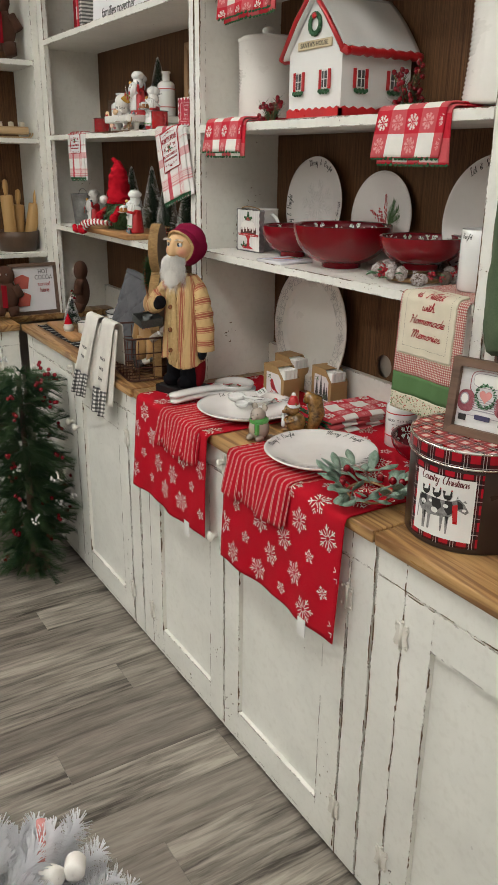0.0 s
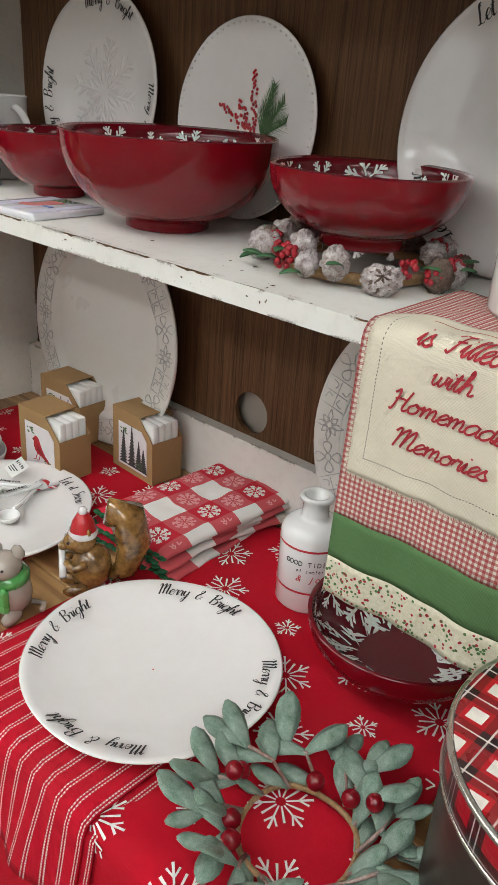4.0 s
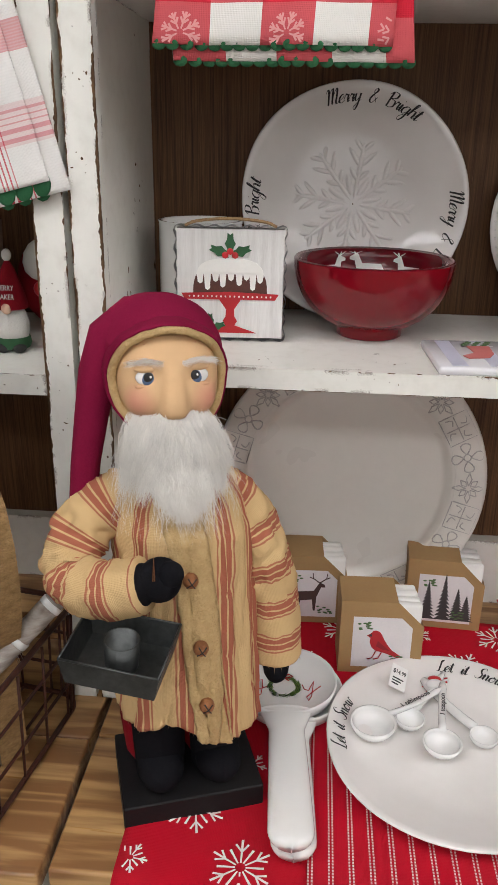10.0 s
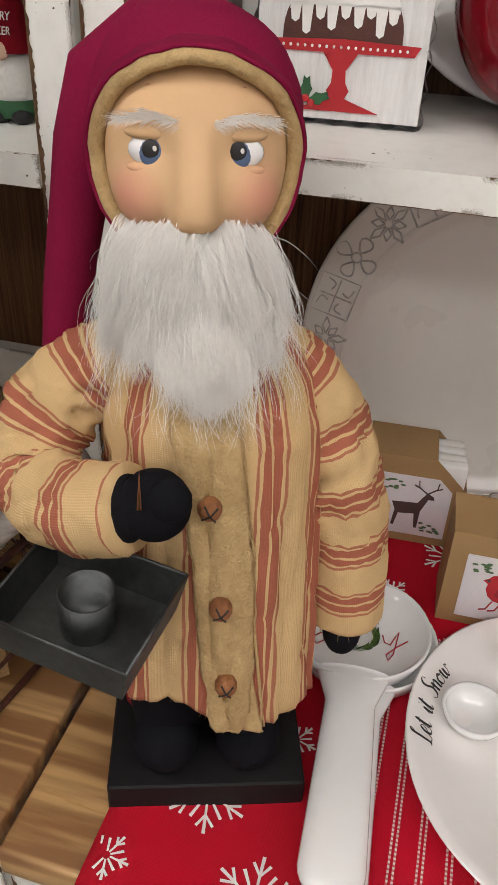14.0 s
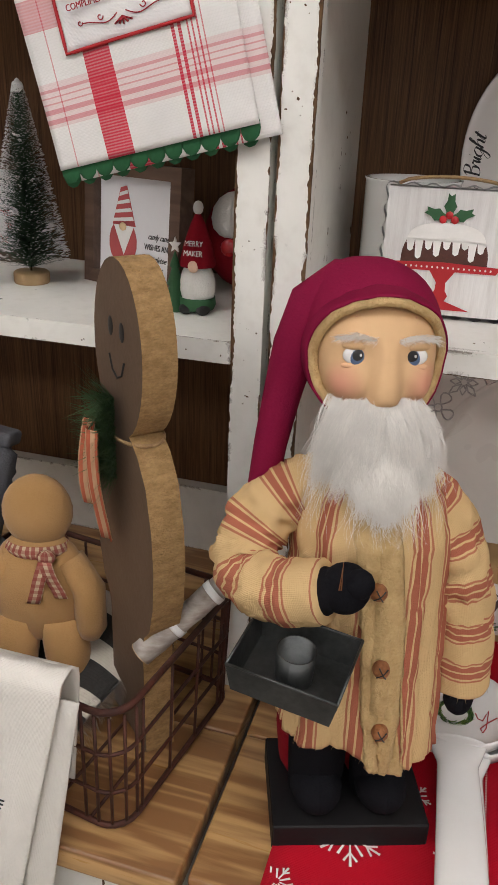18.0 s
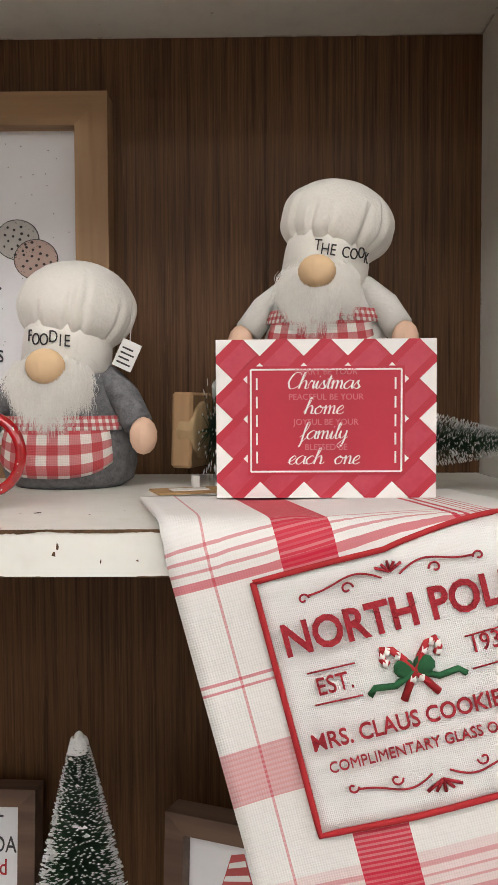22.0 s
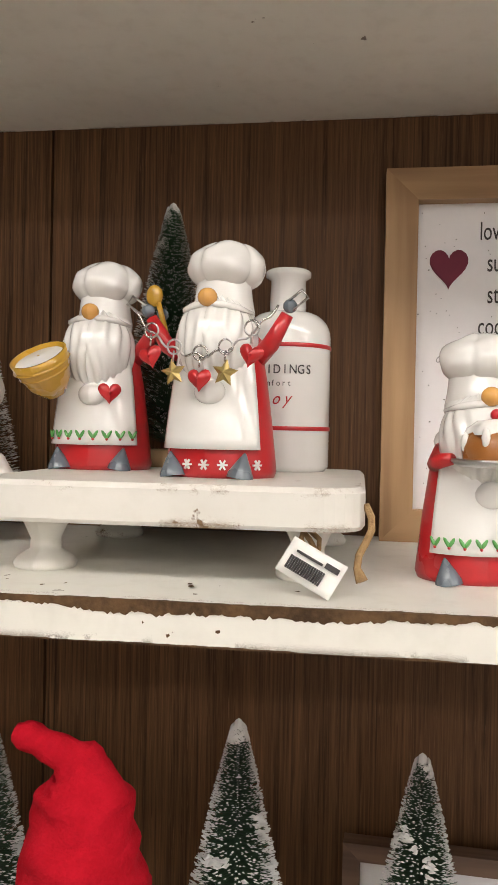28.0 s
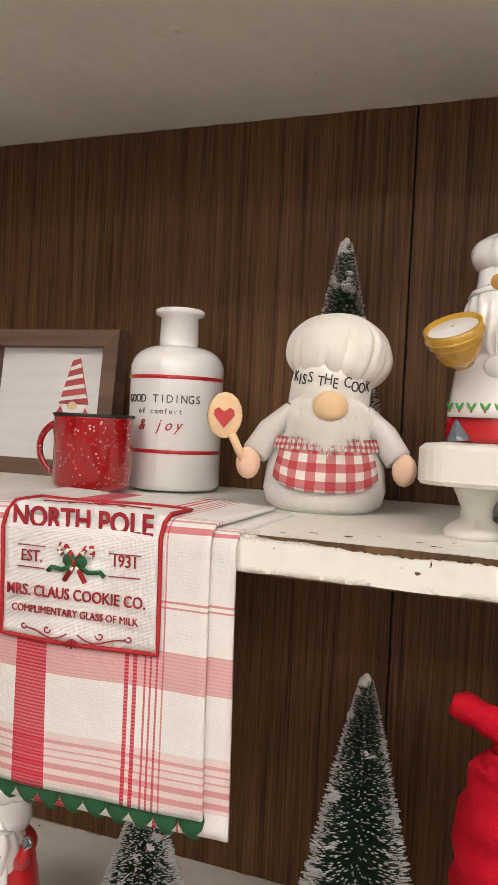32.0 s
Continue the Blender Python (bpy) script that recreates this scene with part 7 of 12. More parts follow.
M_PANE = surf("pale_grey_wash", (0.58, 0.56, 0.57), (0.70, 0.68, 0.68), 0.8, 60, 200, 0.0)


def oval(cx, cz, rx, rz, y0, mat, power=1.0):
    ring = []
    for i in range(28):
        a = 2 * math.pi * i / 28
        ring.append((cx + rx * math.copysign(abs(math.sin(a)) ** power, math.sin(a)), cz + rz * math.copysign(abs(math.cos(a)) ** power, math.cos(a))))
    k.prism(ring[::-1], y0, y + 0.0004, mat)


oval(0, 0.102, 0.040, 0.024, y, M_CARP, 0.55)
oval(0, 0.103, 0.0378, 0.0222, y - 0.0003, M_PANE, 0.55)
oval(0, 0.108, 0.033, 0.0135, y - 0.0005, M_GREYP, 0.55)
oval(0, 0.108, 0.0318, 0.0123, y - 0.0007, M_PAPER, 0.55)
oval(0, 0.070, 0.032, 0.022, y - 0.0006, M_PANE, 0.6)
for s in (-1, 1):
    oval(s * 0.043, 0.066, 0.020, 0.021, y - 0.0008, M_CARP, 0.8)
    oval(s * 0.047, 0.070, 0.0105, 0.0115, y - 0.0011, M_GREYP)
    oval(s * 0.047, 0.070, 0.0080, 0.0090, y - 0.0014, M_PAPER)
    k.box(s * 0.047 - 0.009, s * 0.047 + 0.009, y - 0.0010, y, 0.028, 0.040, M_BLACK)
for i in range(6):
    k.box(-0.027, 0.027, y - 0.0011, y, 0.0500 + 0.0042 * i, 0.0518 + 0.0042 * i, M_GREYP)
k.box(-0.060, 0.060, y - 0.0014, y, 0.040, 0.0455, M_PANE)
k.box(-0.060, 0.060, y - 0.0015, y, 0.0395, 0.0408, M_GREYP)
k.box(-0.018, 0.018, y - 0.0017, y - 0.0008, 0.034, 0.043, plain("blue_plate_print", (0.05, 0.045, 0.11), 0.7))
k.prism([(0.015 * px, 0.080 + 0.014 * pz) for px, pz in [(0.95 * math.sin(q) ** 3, 0.06 * (13 * math.cos(q) - 5 * math.cos(2 * q) - 2 * math.cos(3 * q) - math.cos(4 * q))) for q in [2 * math.pi * i / 24 for i in range(24)]]][::-1], y - 0.0018, y - 0.0008, M_PINKP)
rnd = random.Random(3)
for i in range(150):
    a = rnd.random() * 6.283
    q = 0.0215 + 0.006 * (rnd.random() - 0.5)
    k.ball((q * math.cos(a), y - 0.0020, 0.080 + q * math.sin(a)), (0.0022, 0.0005, 0.0013), M_HOLLY if i % 3 else M_MINT, 6, T(0, 0, 0))
k.v = [(x * 0.86, y0, z) for x, y0, z in k.v]
k.done("car_print", t, "printed old car with a green wreath")
stand(t, 1.088, 0.940, ZC + ht, 16, 7)
# a foot strut keeps the frame up
Mk(M_WALNUT).box(-0.02, 0.02, 0.024, 0.026, 0, 0.09).done("back_strut", t)

t = thing("cloth_tree", "stuffed olive-green fabric tree on a brown stick", "decoration")
k = Mk(surf("olive_wool", (0.050, 0.078, 0.040), (0.085, 0.115, 0.062), 0.95, 25, 300, 0.4))
prof = [(0.001, 0.148), (0.026, 0.144), (0.040, 0.153), (0.0455, 0.175), (0.043, 0.205), (0.0355, 0.26), (0.024, 0.34), (0.014, 0.40), (0.007, 0.445), (0.001, 0.460)]
prof = [(np.interp(q, range(10), [p[0] for p in prof]), np.interp(q, range(10), [p[1] for p in prof])) for q in [i / 4 for i in range(37)]]
k.lathe(prof, None, 36, None, lambda a, z: 1 + 0.06 * math.sin(2 * a + 38 * z) + 0.045 * math.sin(3 * a - 70 * z) + 0.025 * math.sin(5 * a + 130 * z), 1.0, 0.6)
k.done("stuffed_body", t).matrix_local = T(0, 0, 0.148) @ R(-14, "Y") @ R(-5, "X") @ T(0, 0, -0.148)
Mk(M_WALNUT).box(-0.008, 0.008, -0.008, 0.008, 0.008, 0.16).done("stick", t)
Mk(M_WALNUT).lathe([(0.001, 0), (0.03, 0), (0.03, 0.009), (0.001, 0.010)], None, 20).done("foot", t)
stand(t, 1.172, 0.970, ZC + ht, 0)

# ---- red lantern and small round boxes in the next bay ----
M_REDMET = surf("red_painted_metal", (0.42, 0.010, 0.014), (0.34, 0.008, 0.010), 0.38, 20, 160, 0.12, 0, 0.2)
M_CANDLE = surf("cream_wax", (0.66, 0.60, 0.48), (0.6, 0.54, 0.42), 0.5, 10, 60, 0.05)
t = thing("lantern", "large red metal lantern with cream candles inside", "lantern")
W, D, H = 0.115, 0.115, 0.42
for s in (-1, 1):
    for q in (-1, 1):
        Mk(M_REDMET).box(s * W - 0.014, s * W + 0.014, q * D - 0.014, q * D + 0.014, 0.035, H, None, 0.002).done("post", t)
Mk(M_REDMET).box(-W - 0.028, W + 0.028, -D - 0.028, D + 0.028, 0, 0.022, None, 0.003).done("base", t)
Mk(M_REDMET).box(-W - 0.016, W + 0.016, -D - 0.016, D + 0.016, 0.022, 0.036, None, 0.002).done("floor_plate", t)
for s, ax in ((-1, 0), (1, 0), (-1, 1), (1, 1)):
    m = R(0 if ax == 0 else 90, "Z") @ T(0, s * D, 0)
    k = Mk(M_REDMET)
    for z in (0.036, H - 0.022):
        k.box(-W + 0.014, W - 0.014, -0.010, 0.010, z, z + 0.022, None, 0.001, m)
    for x in (-W + 0.016, W - 0.034):
        k.box(x, x + 0.018, -0.008, 0.008, 0.058, H - 0.022, None, 0.001, m)
    k.box(-W + 0.03, W - 0.03, -0.006, 0.006, 0.215, 0.231, None, 0.001, m)
    k.done("window_frame", t, "red metal window frame")
    o = Mk(M_GLASS).box(-W + 0.03, W - 0.03, -0.0015, 0.0015, 0.058, H - 0.022, None, 0, m).done("pane", t, "clear glass pane")
    o.visible_shadow = False
k = Mk(M_REDMET)
e, a = 0.147, 0.05
zr = H
v = [(-e, -e, zr), (e, -e, zr), (e, e, zr), (-e, e, zr), (-a, -a, zr + 0.135), (a, -a, zr + 0.135), (a, a, zr + 0.135), (-a, a, zr + 0.135), (-e, -e, zr - 0.008), (e, -e, zr - 0.008), (e, e, zr - 0.008), (-e, e, zr - 0.008)]
k.add(v, [(0, 1, 5, 4), (1, 2, 6, 5), (2, 3, 7, 6), (3, 0, 4, 7), (4, 5, 6, 7), (8, 9, 1, 0), (9, 10, 2, 1), (10, 11, 3, 2), (11, 8, 0, 3), (11, 10, 9, 8)])
k.done("roof", t, "red sloping metal roof")
Mk(M_REDMET).box(-0.045, 0.045, -0.045, 0.045, zr + 0.135, zr + 0.165, None, 0.002).done("chimney", t)
Mk(M_WIRE).tube([(0.035 * math.cos(q), 0, zr + 0.165 + 0.045 * math.sin(q)) for q in [math.pi * i / 12 for i in range(13)]], 0.003, M_REDMET, 6).done("handle", t)
for x, yy, r, hh in ((-0.04, 0.0, 0.046, 0.235), (0.030, -0.040, 0.038, 0.12), (0.045, 0.045, 0.040, 0.17)):
    Mk(M_CANDLE).lathe([(0.001, 0.036), (r, 0.036), (r, 0.036 + hh), (r * 0.85, 0.034 + hh), (r * 0.5, 0.028 + hh), (0.001, 0.027 + hh)], None, 26, T(x, yy, 0)).done("candle", t, "cream pillar candle")
for z in (0.10, 0.32):
    Mk(M_REDMET).tube([(-W + 0.008, -D - 0.013, z - 0.018), (-W + 0.008, -D - 0.013, z + 0.018)], 0.004, None, 8).done("hinge", t)
stand(t, 1.274, 0.692, ZC, 0)

M_PEACH = woven("peach_striped_paper", (0.60, 0.36, 0.22), [(0, 0.05, 0, 0.018, (0.52, 0.06, 0.08), 0.85)], 0.7, 0.4, 0.0)
M_TARTAN = woven("tartan_paper", (0.62, 0.52, 0.34), [(0, 0.028, 0, 0.007, (0.42, 0.03, 0.04), 0.85), (0, 0.028, 0.012, 0.018, (0.10, 0.22, 0.05), 0.8), (0, 0.007, 0, 0.001, (0.75, 0.7, 0.6), 0.7)], 0.7, 0.4, 0.0)


def round_box(mat, label):
    t = thing("round_box", label, "box", "small round gift boxes")
    r = 0.034
    Mk(mat).lathe([(0.001, 0), (r * 0.96, 0), (r * 0.96, 0.031)], None, 32).done("body", t)
    lid = Mk(mat).lathe([(r, 0.028), (r, 0.044), (r * 0.99, 0.0455)], None, 32).done("lid", t)
    k = Mk(mat)
    n = 28
    k.add([(r * math.sin(2 * math.pi * j / n), -r * math.cos(2 * math.pi * j / n), 0.0455) for j in range(n)], [list(range(n))], mat, False, [(r * math.sin(2 * math.pi * j / n) + 0.11, r * math.cos(2 * math.pi * j / n) + 0.1) for j in range(n)])
    k.done("lid_top", lid)
    return t


stand(round_box(M_PEACH, "small round peach gift box with a red stripe"), 1.120, 0.762, ZC, 30)
stand(round_box(M_TARTAN, "small round striped gift box in red and green"), 1.138, 0.682, ZC, 10)
fn = drape(0.622, 0.30, 1.05, 0.944, ZC + 0.001, 0.545, 0.005, -0.10, 0.006, 0.02, 1.2)
t = thing("cream_cloth", "cream cotton cloth hanging over the counter front", "cloth")
Mk(M_CREAM).sheet(fn, 26, 40, 0.004, None, (fn.width, fn.total)).done("cloth", t)
k = Mk(M_GING).tube([fn(0.004, i / 40, 0.003) for i in range(41)], 0.0032, None, 6)
k.done("piping", t, "thin red checked piping")

# ---- upper shelf of the middle bay ----
t = thing("ribbed_canister", "white ribbed ceramic canister with a lid", "canister")
r, h = 0.083, 0.222
prof = [(0.001, 0), (r, 0)]
for i in range(26):
    z = 0.006 + (h - 0.012) * i / 25
    prof += [(r * (1.0 + 0.03 * abs(i - 12.5) / 12.5), z), (r * (0.955 + 0.03 * abs(i - 12.5) / 12.5), z + (h - 0.012) / 50)]
Mk(M_CREAMGL).lathe(prof, None, 48).done("body", t)
lid = Mk(M_CREAMGL).lathe([(r * 1.04, h - 0.004), (r * 1.05, h + 0.004), (r * 0.9, h + 0.012), (0.02, h + 0.018), (0.001, h + 0.018)], None, 40).done("lid", t)
Mk(M_CREAMGL).ball((0, 0, h + 0.028), (0.018, 0.018, 0.012), None, 16).done("knob", lid)
stand(t, 1.352, 2.088, S2)
t = thing("ribbed_vase", "tall white ribbed ceramic vase", "vase")
r, h = 0.086, 0.30
prof = [(0.001, 0), (r, 0)]
for i in range(34):
    z = 0.006 + (h - 0.012) * i / 33
    q = 1.06 - 0.10 * math.sin(math.pi * i / 33)
    prof += [(r * q, z), (r * q * 0.955, z + (h - 0.012) / 68)]
Mk(M_CREAMGL).lathe(prof + [(r, h), (r * 0.93, h - 0.004), (r * 0.9, 0.02), (0.001, 0.018)], None, 48).done("body", t)
stand(t, 1.325, 1.165, S2 + 0.012)

t = thing("house_cookie_jar", "white ceramic cottage cookie jar with red trim and snowy roof", "cookie jar")
w, d, e = 0.108, 0.108, 0.155
k = Mk(M_PORC).prism([(-w, 0.0), (w, 0.0), (w, e), (0, e + 0.118), (-w, e)], -d, d)
k.done("house_wall", t)
roof = Mk(M_PORC)
for s in (-1, 1):
    def tile(u, v, s=s):
        x = s * (0.002 + (w + 0.016) * v)
        return (x, -d - 0.014 + (2 * d + 0.028) * u, e + 0.128 - 0.128 * v * 1.06 + 0.010 * math.sin(math.pi * v) + 0.003 * math.sin(14 * u) * v)
    roof.sheet(tile if s < 0 else (lambda u, v, f=tile: f(1 - u, v)), 16, 12, 0.012)
roof.done("roof", t, "white snow-covered roof")
tr = Mk(M_REDP)
for s in (-1, 1):
    tr.tube([(0, -d - 0.014, e + 0.130), (s * (w + 0.016) * 0.5, -d - 0.016, e + 0.070), (s * (w + 0.018), -d - 0.014, e - 0.008)], 0.006, None, 8)
    tr.tube([(s * (w + 0.018), -d - 0.014 + (2 * d + 0.028) * i / 20, e - 0.006 - 0.006 * abs(math.sin(i * 1.3))) for i in range(21)], 0.010, None, 8)
for pts in ([(-w, -d - 0.001), (w, -d - 0.001)],):
    tr.prism([(-w - 0.004, 0.006)] + [(-w - 0.004 + (2 * w + 0.008) * i / 16, 0.022 + 0.006 * (i % 2)) for i in range(17)] + [(w + 0.004, 0.006)], -d - 0.004, -d + 0.004)
tr.prism([(-d - 0.004, 0.006)] + [(-d - 0.004 + (2 * d + 0.008) * i / 16, 0.022 + 0.006 * (i % 2)) for i in range(17)] + [(d + 0.004, 0.006)], -w - 0.004, -w + 0.004, None, R(90, "Z"))
tr.done("red_trim", t, "red scalloped trim")


def window(parent, m):
    f = Mk(M_PORC).box(-0.013, 0.013, -0.003, 0.002, -0.02, 0.022, None, 0.001, m)
    f.box(-0.010, 0.010, -0.0036, -0.003, -0.017, 0.019, M_INK, 0, m)
    f.box(-0.001, 0.001, -0.0046, -0.003, -0.017, 0.019, M_PORC, 0, m)
    f.box(-0.010, 0.010, -0.0046, -0.003, 0, 0.002, M_PORC, 0, m)
    wn = f.done("window", parent, "small paned window")
    for s in (-1, 1):
        Mk(M_REDP).box(s * 0.018 - 0.004, s * 0.018 + 0.004, -0.0045, 0.001, -0.021, 0.023, None, 0.001, m).done("shutter", wn, "red shutter")
    g = Mk(M_HOLLY)
    for i in range(7):
        g.ball((-0.017 + 0.0057 * i, -0.005, -0.025 - 0.003 * (i % 2)), (0.005, 0.004, 0.005), None, 8, m)
    g.done("window_garland", wn, "green garland under the window")


for x in (-0.062, 0.046):
    window(t, T(x, -d - 0.001, 0.088))
for x in (-0.052, 0.052):
    window(t, R(90, "Z") @ T(x, -w - 0.001, 0.088))
k = Mk(M_HOLLY)
for i in range(16):
    a = 2 * math.pi * i / 16
    k.ball((0.021 * math.cos(a), -d - 0.004, e + 0.058 + 0.021 * math.sin(a)), (0.007, 0.004, 0.007), None, 8)
k.ball((0, -d - 0.007, e + 0.076), (0.010, 0.004, 0.007), M_REDP, 10)
k.done("wreath", t, "green wreath on the gable")
k = Mk(plain("cream_sign", (0.6, 0.5, 0.32), 0.5)).box(-0.07, 0.07, -d - 0.004, -d, e + 0.004, e + 0.024, None, 0.002)
sg = k.done("sign", t, "cream name board")
lettering("SANTA'S HOUSE", 0.0155, M_BLACK, sg, T(0, -d - 0.0046, e + 0.014))
stand(t, 1.350, 1.706, S2)


def berry_spray(label, seed, n, spread, height):
    t = thing("berry_spray", label, "greenery", "red berry sprays")
    rnd = random.Random(seed)
    st, be, le = Mk(M_TWINE), Mk(M_REDGL), Mk(M_NEEDLE)
    for i in range(n):
        a = rnd.random() * 6.283
        q = spread * (0.3 + 0.7 * rnd.random())
        tip = Vector((q * math.cos(a), q * 0.6 * math.sin(a), 0.008 + height * rnd.random()))
        st.tube([(0, 0, 0.004), (tip.x * 0.5, tip.y * 0.5, tip.z * 0.7 + 0.002), tip], 0.0011, None, 4)
        for j in range(3):
            be.ball(tip + Vector((rnd.random() - 0.5, rnd.random() - 0.5, rnd.random() - 0.3)) * 0.014, 0.0062, None, 8)
        for j in range(14):
            b = rnd.random() * 6.283
            p = tip * (0.3 + 0.7 * rnd.random())
            dirv = Vector((math.cos(b), 0.7 * math.sin(b), rnd.random() * 0.8)) * 0.034
            s = Vector((-math.sin(b), math.cos(b), 0)) * 0.0018
            e2 = p + dirv
            e2.z = max(e2.z, 0.001)
            le.add([p - s, p + s, e2], [(0, 1, 2), (2, 1, 0)])
    st.done("stems", t)
    tagged(be.done("berries", t, "glossy red berries"), kind="stuff")
    tagged(le.done("needles", t, "green needles"), kind="stuff")
    return t


stand(berry_spray("bunch of red berries beside the ribbed vase", 3, 26, 0.055, 0.10), 1.345, 1.478, S2)
stand(berry_spray("small pine and red berry sprig beside the canister", 6, 13, 0.055, 0.05), 1.265, 1.925, S2)

# things seen on the top shelves and in the right bay
t = thing("carved_animal", "gilded resin farm animal with a white price card", "figurine")
M_RAW = timber("raw_pale_wood", (0.46, 0.32, 0.17), (0.36, 0.24, 0.12), (0.2, 0.12, 0.06), 0, 0.7, 0.3, 0.1)
M_GILT = surf("gilded_resin", (0.46, 0.32, 0.14), (0.22, 0.14, 0.06), 0.45, 45, 220, 0.5, 0.3)
Mk(M_GILT).ball((0.085, 0, 0.072), (0.085, 0.042, 0.040), None, 28, None, lambda p: 1 + 0.10 * noise.noise(p * 2.5)).done("body", t)
for x, y in ((0.035, -0.02), (0.035, 0.02), (0.140, -0.02), (0.140, 0.02)):
    Mk(M_GILT).tube([(x, y, 0), (x, y, 0.02), (x, y, 0.06)], [0.015, 0.012, 0.018], None, 12).done("leg", t)
hd = Mk(M_GILT)
hd.ball((0.002, -0.004, 0.100), (0.030, 0.026, 0.027), None, 22, None, lambda p: 1 + 0.10 * noise.noise(p * 2 + Vector((4, 0, 0))))
hd.ball((-0.020, -0.010, 0.090), (0.017, 0.017, 0.015), None, 16)
for q in (-1, 1):
    hd.ball((0.016, q * 0.026, 0.120), (0.008, 0.012, 0.007), None, 10)
hd.done("head", t, "gilded head with a blunt muzzle")
card = Mk(M_PAPER).box(-0.060, -0.024, -0.050, -0.0488, 0, 0.038).done("price_card", t, "white price card")
lettering("$36.99", 0.0105, M_BLACK, card, T(-0.046, -0.0508, 0.030), "lettering", 0, 0.75)
k = Mk(M_INK)
for i in range(9):
    k.box(-0.038 + i * 0.0013, -0.0373 + i * 0.0013, -0.0507, -0.0501, 0.006, 0.019)
tagged(k.done("bar_code", card), kind="stuff")
Mk(M_RAW).box(-0.020, 0.170, -0.040, 0.040, -0.001, 0.004, None, 0.001).done("base", t)
stand(t, 1.278, 0.938, 1.7215)


# ---- dolls and plush gnomes: one mesh each ----
def words_into(k, text, size, mat, m, shear=0.0, wide=1.0, bold=0.0):
    o = lettering(text, size, mat, None, m, "words", shear, wide, 0.0003, bold)
    k.add([q.co[:] for q in o.data.vertices], [list(p.vertices) for p in o.data.polygons], mat)
    bpy.data.objects.remove(o)


BRICK = (0.35, 0.075, 0.052)
M_COAT = woven("ticking_stripe_cloth", (0.62, 0.43, 0.21), [(0, 0.040, 0.0, 0.0018, BRICK, 0.75), (0, 0.040, 0.0036, 0.0086, BRICK, 0.85), (0, 0.040, 0.0102, 0.0152, BRICK, 0.85), (0, 0.040, 0.0170, 0.0188, BRICK, 0.75)], 0.95, 0.0014, 0.25, 11.0)
M_MAROON = surf("maroon_felt", (0.225, 0.010, 0.045), (0.180, 0.008, 0.036), 0.95, 12, 500, 0.3, 0, 0, 0.0, (1, 1, 1), 0.08)
def blushed(name, base, rosy, spots, rad):
    """Cloth with soft rosy rounds at given places of the thing."""
    n = Nodes(name)
    o = n.coord("Object")
    col = n.mix(n.ramp(n.noise(o, 30, 3), 0.35, 0.65), base, tuple(x * 0.9 for x in base))
    for p in spots:
        d = n.t.nodes.new("ShaderNodeVectorMath")
        d.operation = "DISTANCE"
        n.put(d.inputs[0], o)
        d.inputs[1].default_value = p
        col = n.mix(n.ramp(d.outputs["Value"], rad * 0.2, rad, 0.75, 0.0), col, rosy)
    n.bump(n.noise(o, 200, 3), 0.06)
    return n.done(col, 0.75, 0, 0, 0, 0.2)


M_DOLLFACE = blushed("tan_painted_face", (0.66, 0.43, 0.23), (0.66, 0.27, 0.20), [(-0.0375, -0.020, 0.436), (0.0195, -0.020, 0.437)], 0.019)
M_CHEEK = surf("rosy_cheek", (0.60, 0.27, 0.19), (0.55, 0.30, 0.18), 0.75, 20, 200, 0.05)
M_FLEECE = surf("tan_fleece", (0.54, 0.38, 0.175), (0.42, 0.28, 0.12), 0.98, 90, 420, 0.9)
M_NIGHT = surf("black_felt", (0.006, 0.006, 0.008), (0.010, 0.010, 0.012), 0.95, 60, 500, 0.3, 0, 0, 0, (1, 1, 1), 0.08)
M_BASE = surf("black_painted_board", (0.007, 0.007, 0.008), (0.012, 0.011, 0.011), 0.6, 10, 200, 0.1, 0, 0, 0, (1, 1, 1), 0.2)
M_TRAY = surf("blackened_tin", (0.050, 0.054, 0.054), (0.12, 0.125, 0.12), 0.50, 18, 160, 0.15, 0.85)
M_BELL = surf("rusted_bell", (0.38, 0.16, 0.06), (0.22, 0.09, 0.035), 0.7, 60, 400, 0.5, 0.4)
M_BLUE = plain("blue_eye", (0.10, 0.15, 0.26), 0.3)
M_DKRED = surf("dark_red_cloth", (0.22, 0.008, 0.015), (0.17, 0.006, 0.012), 0.95, 20, 400, 0.3, 0, 0, 0, (1, 1, 1), 0.1)


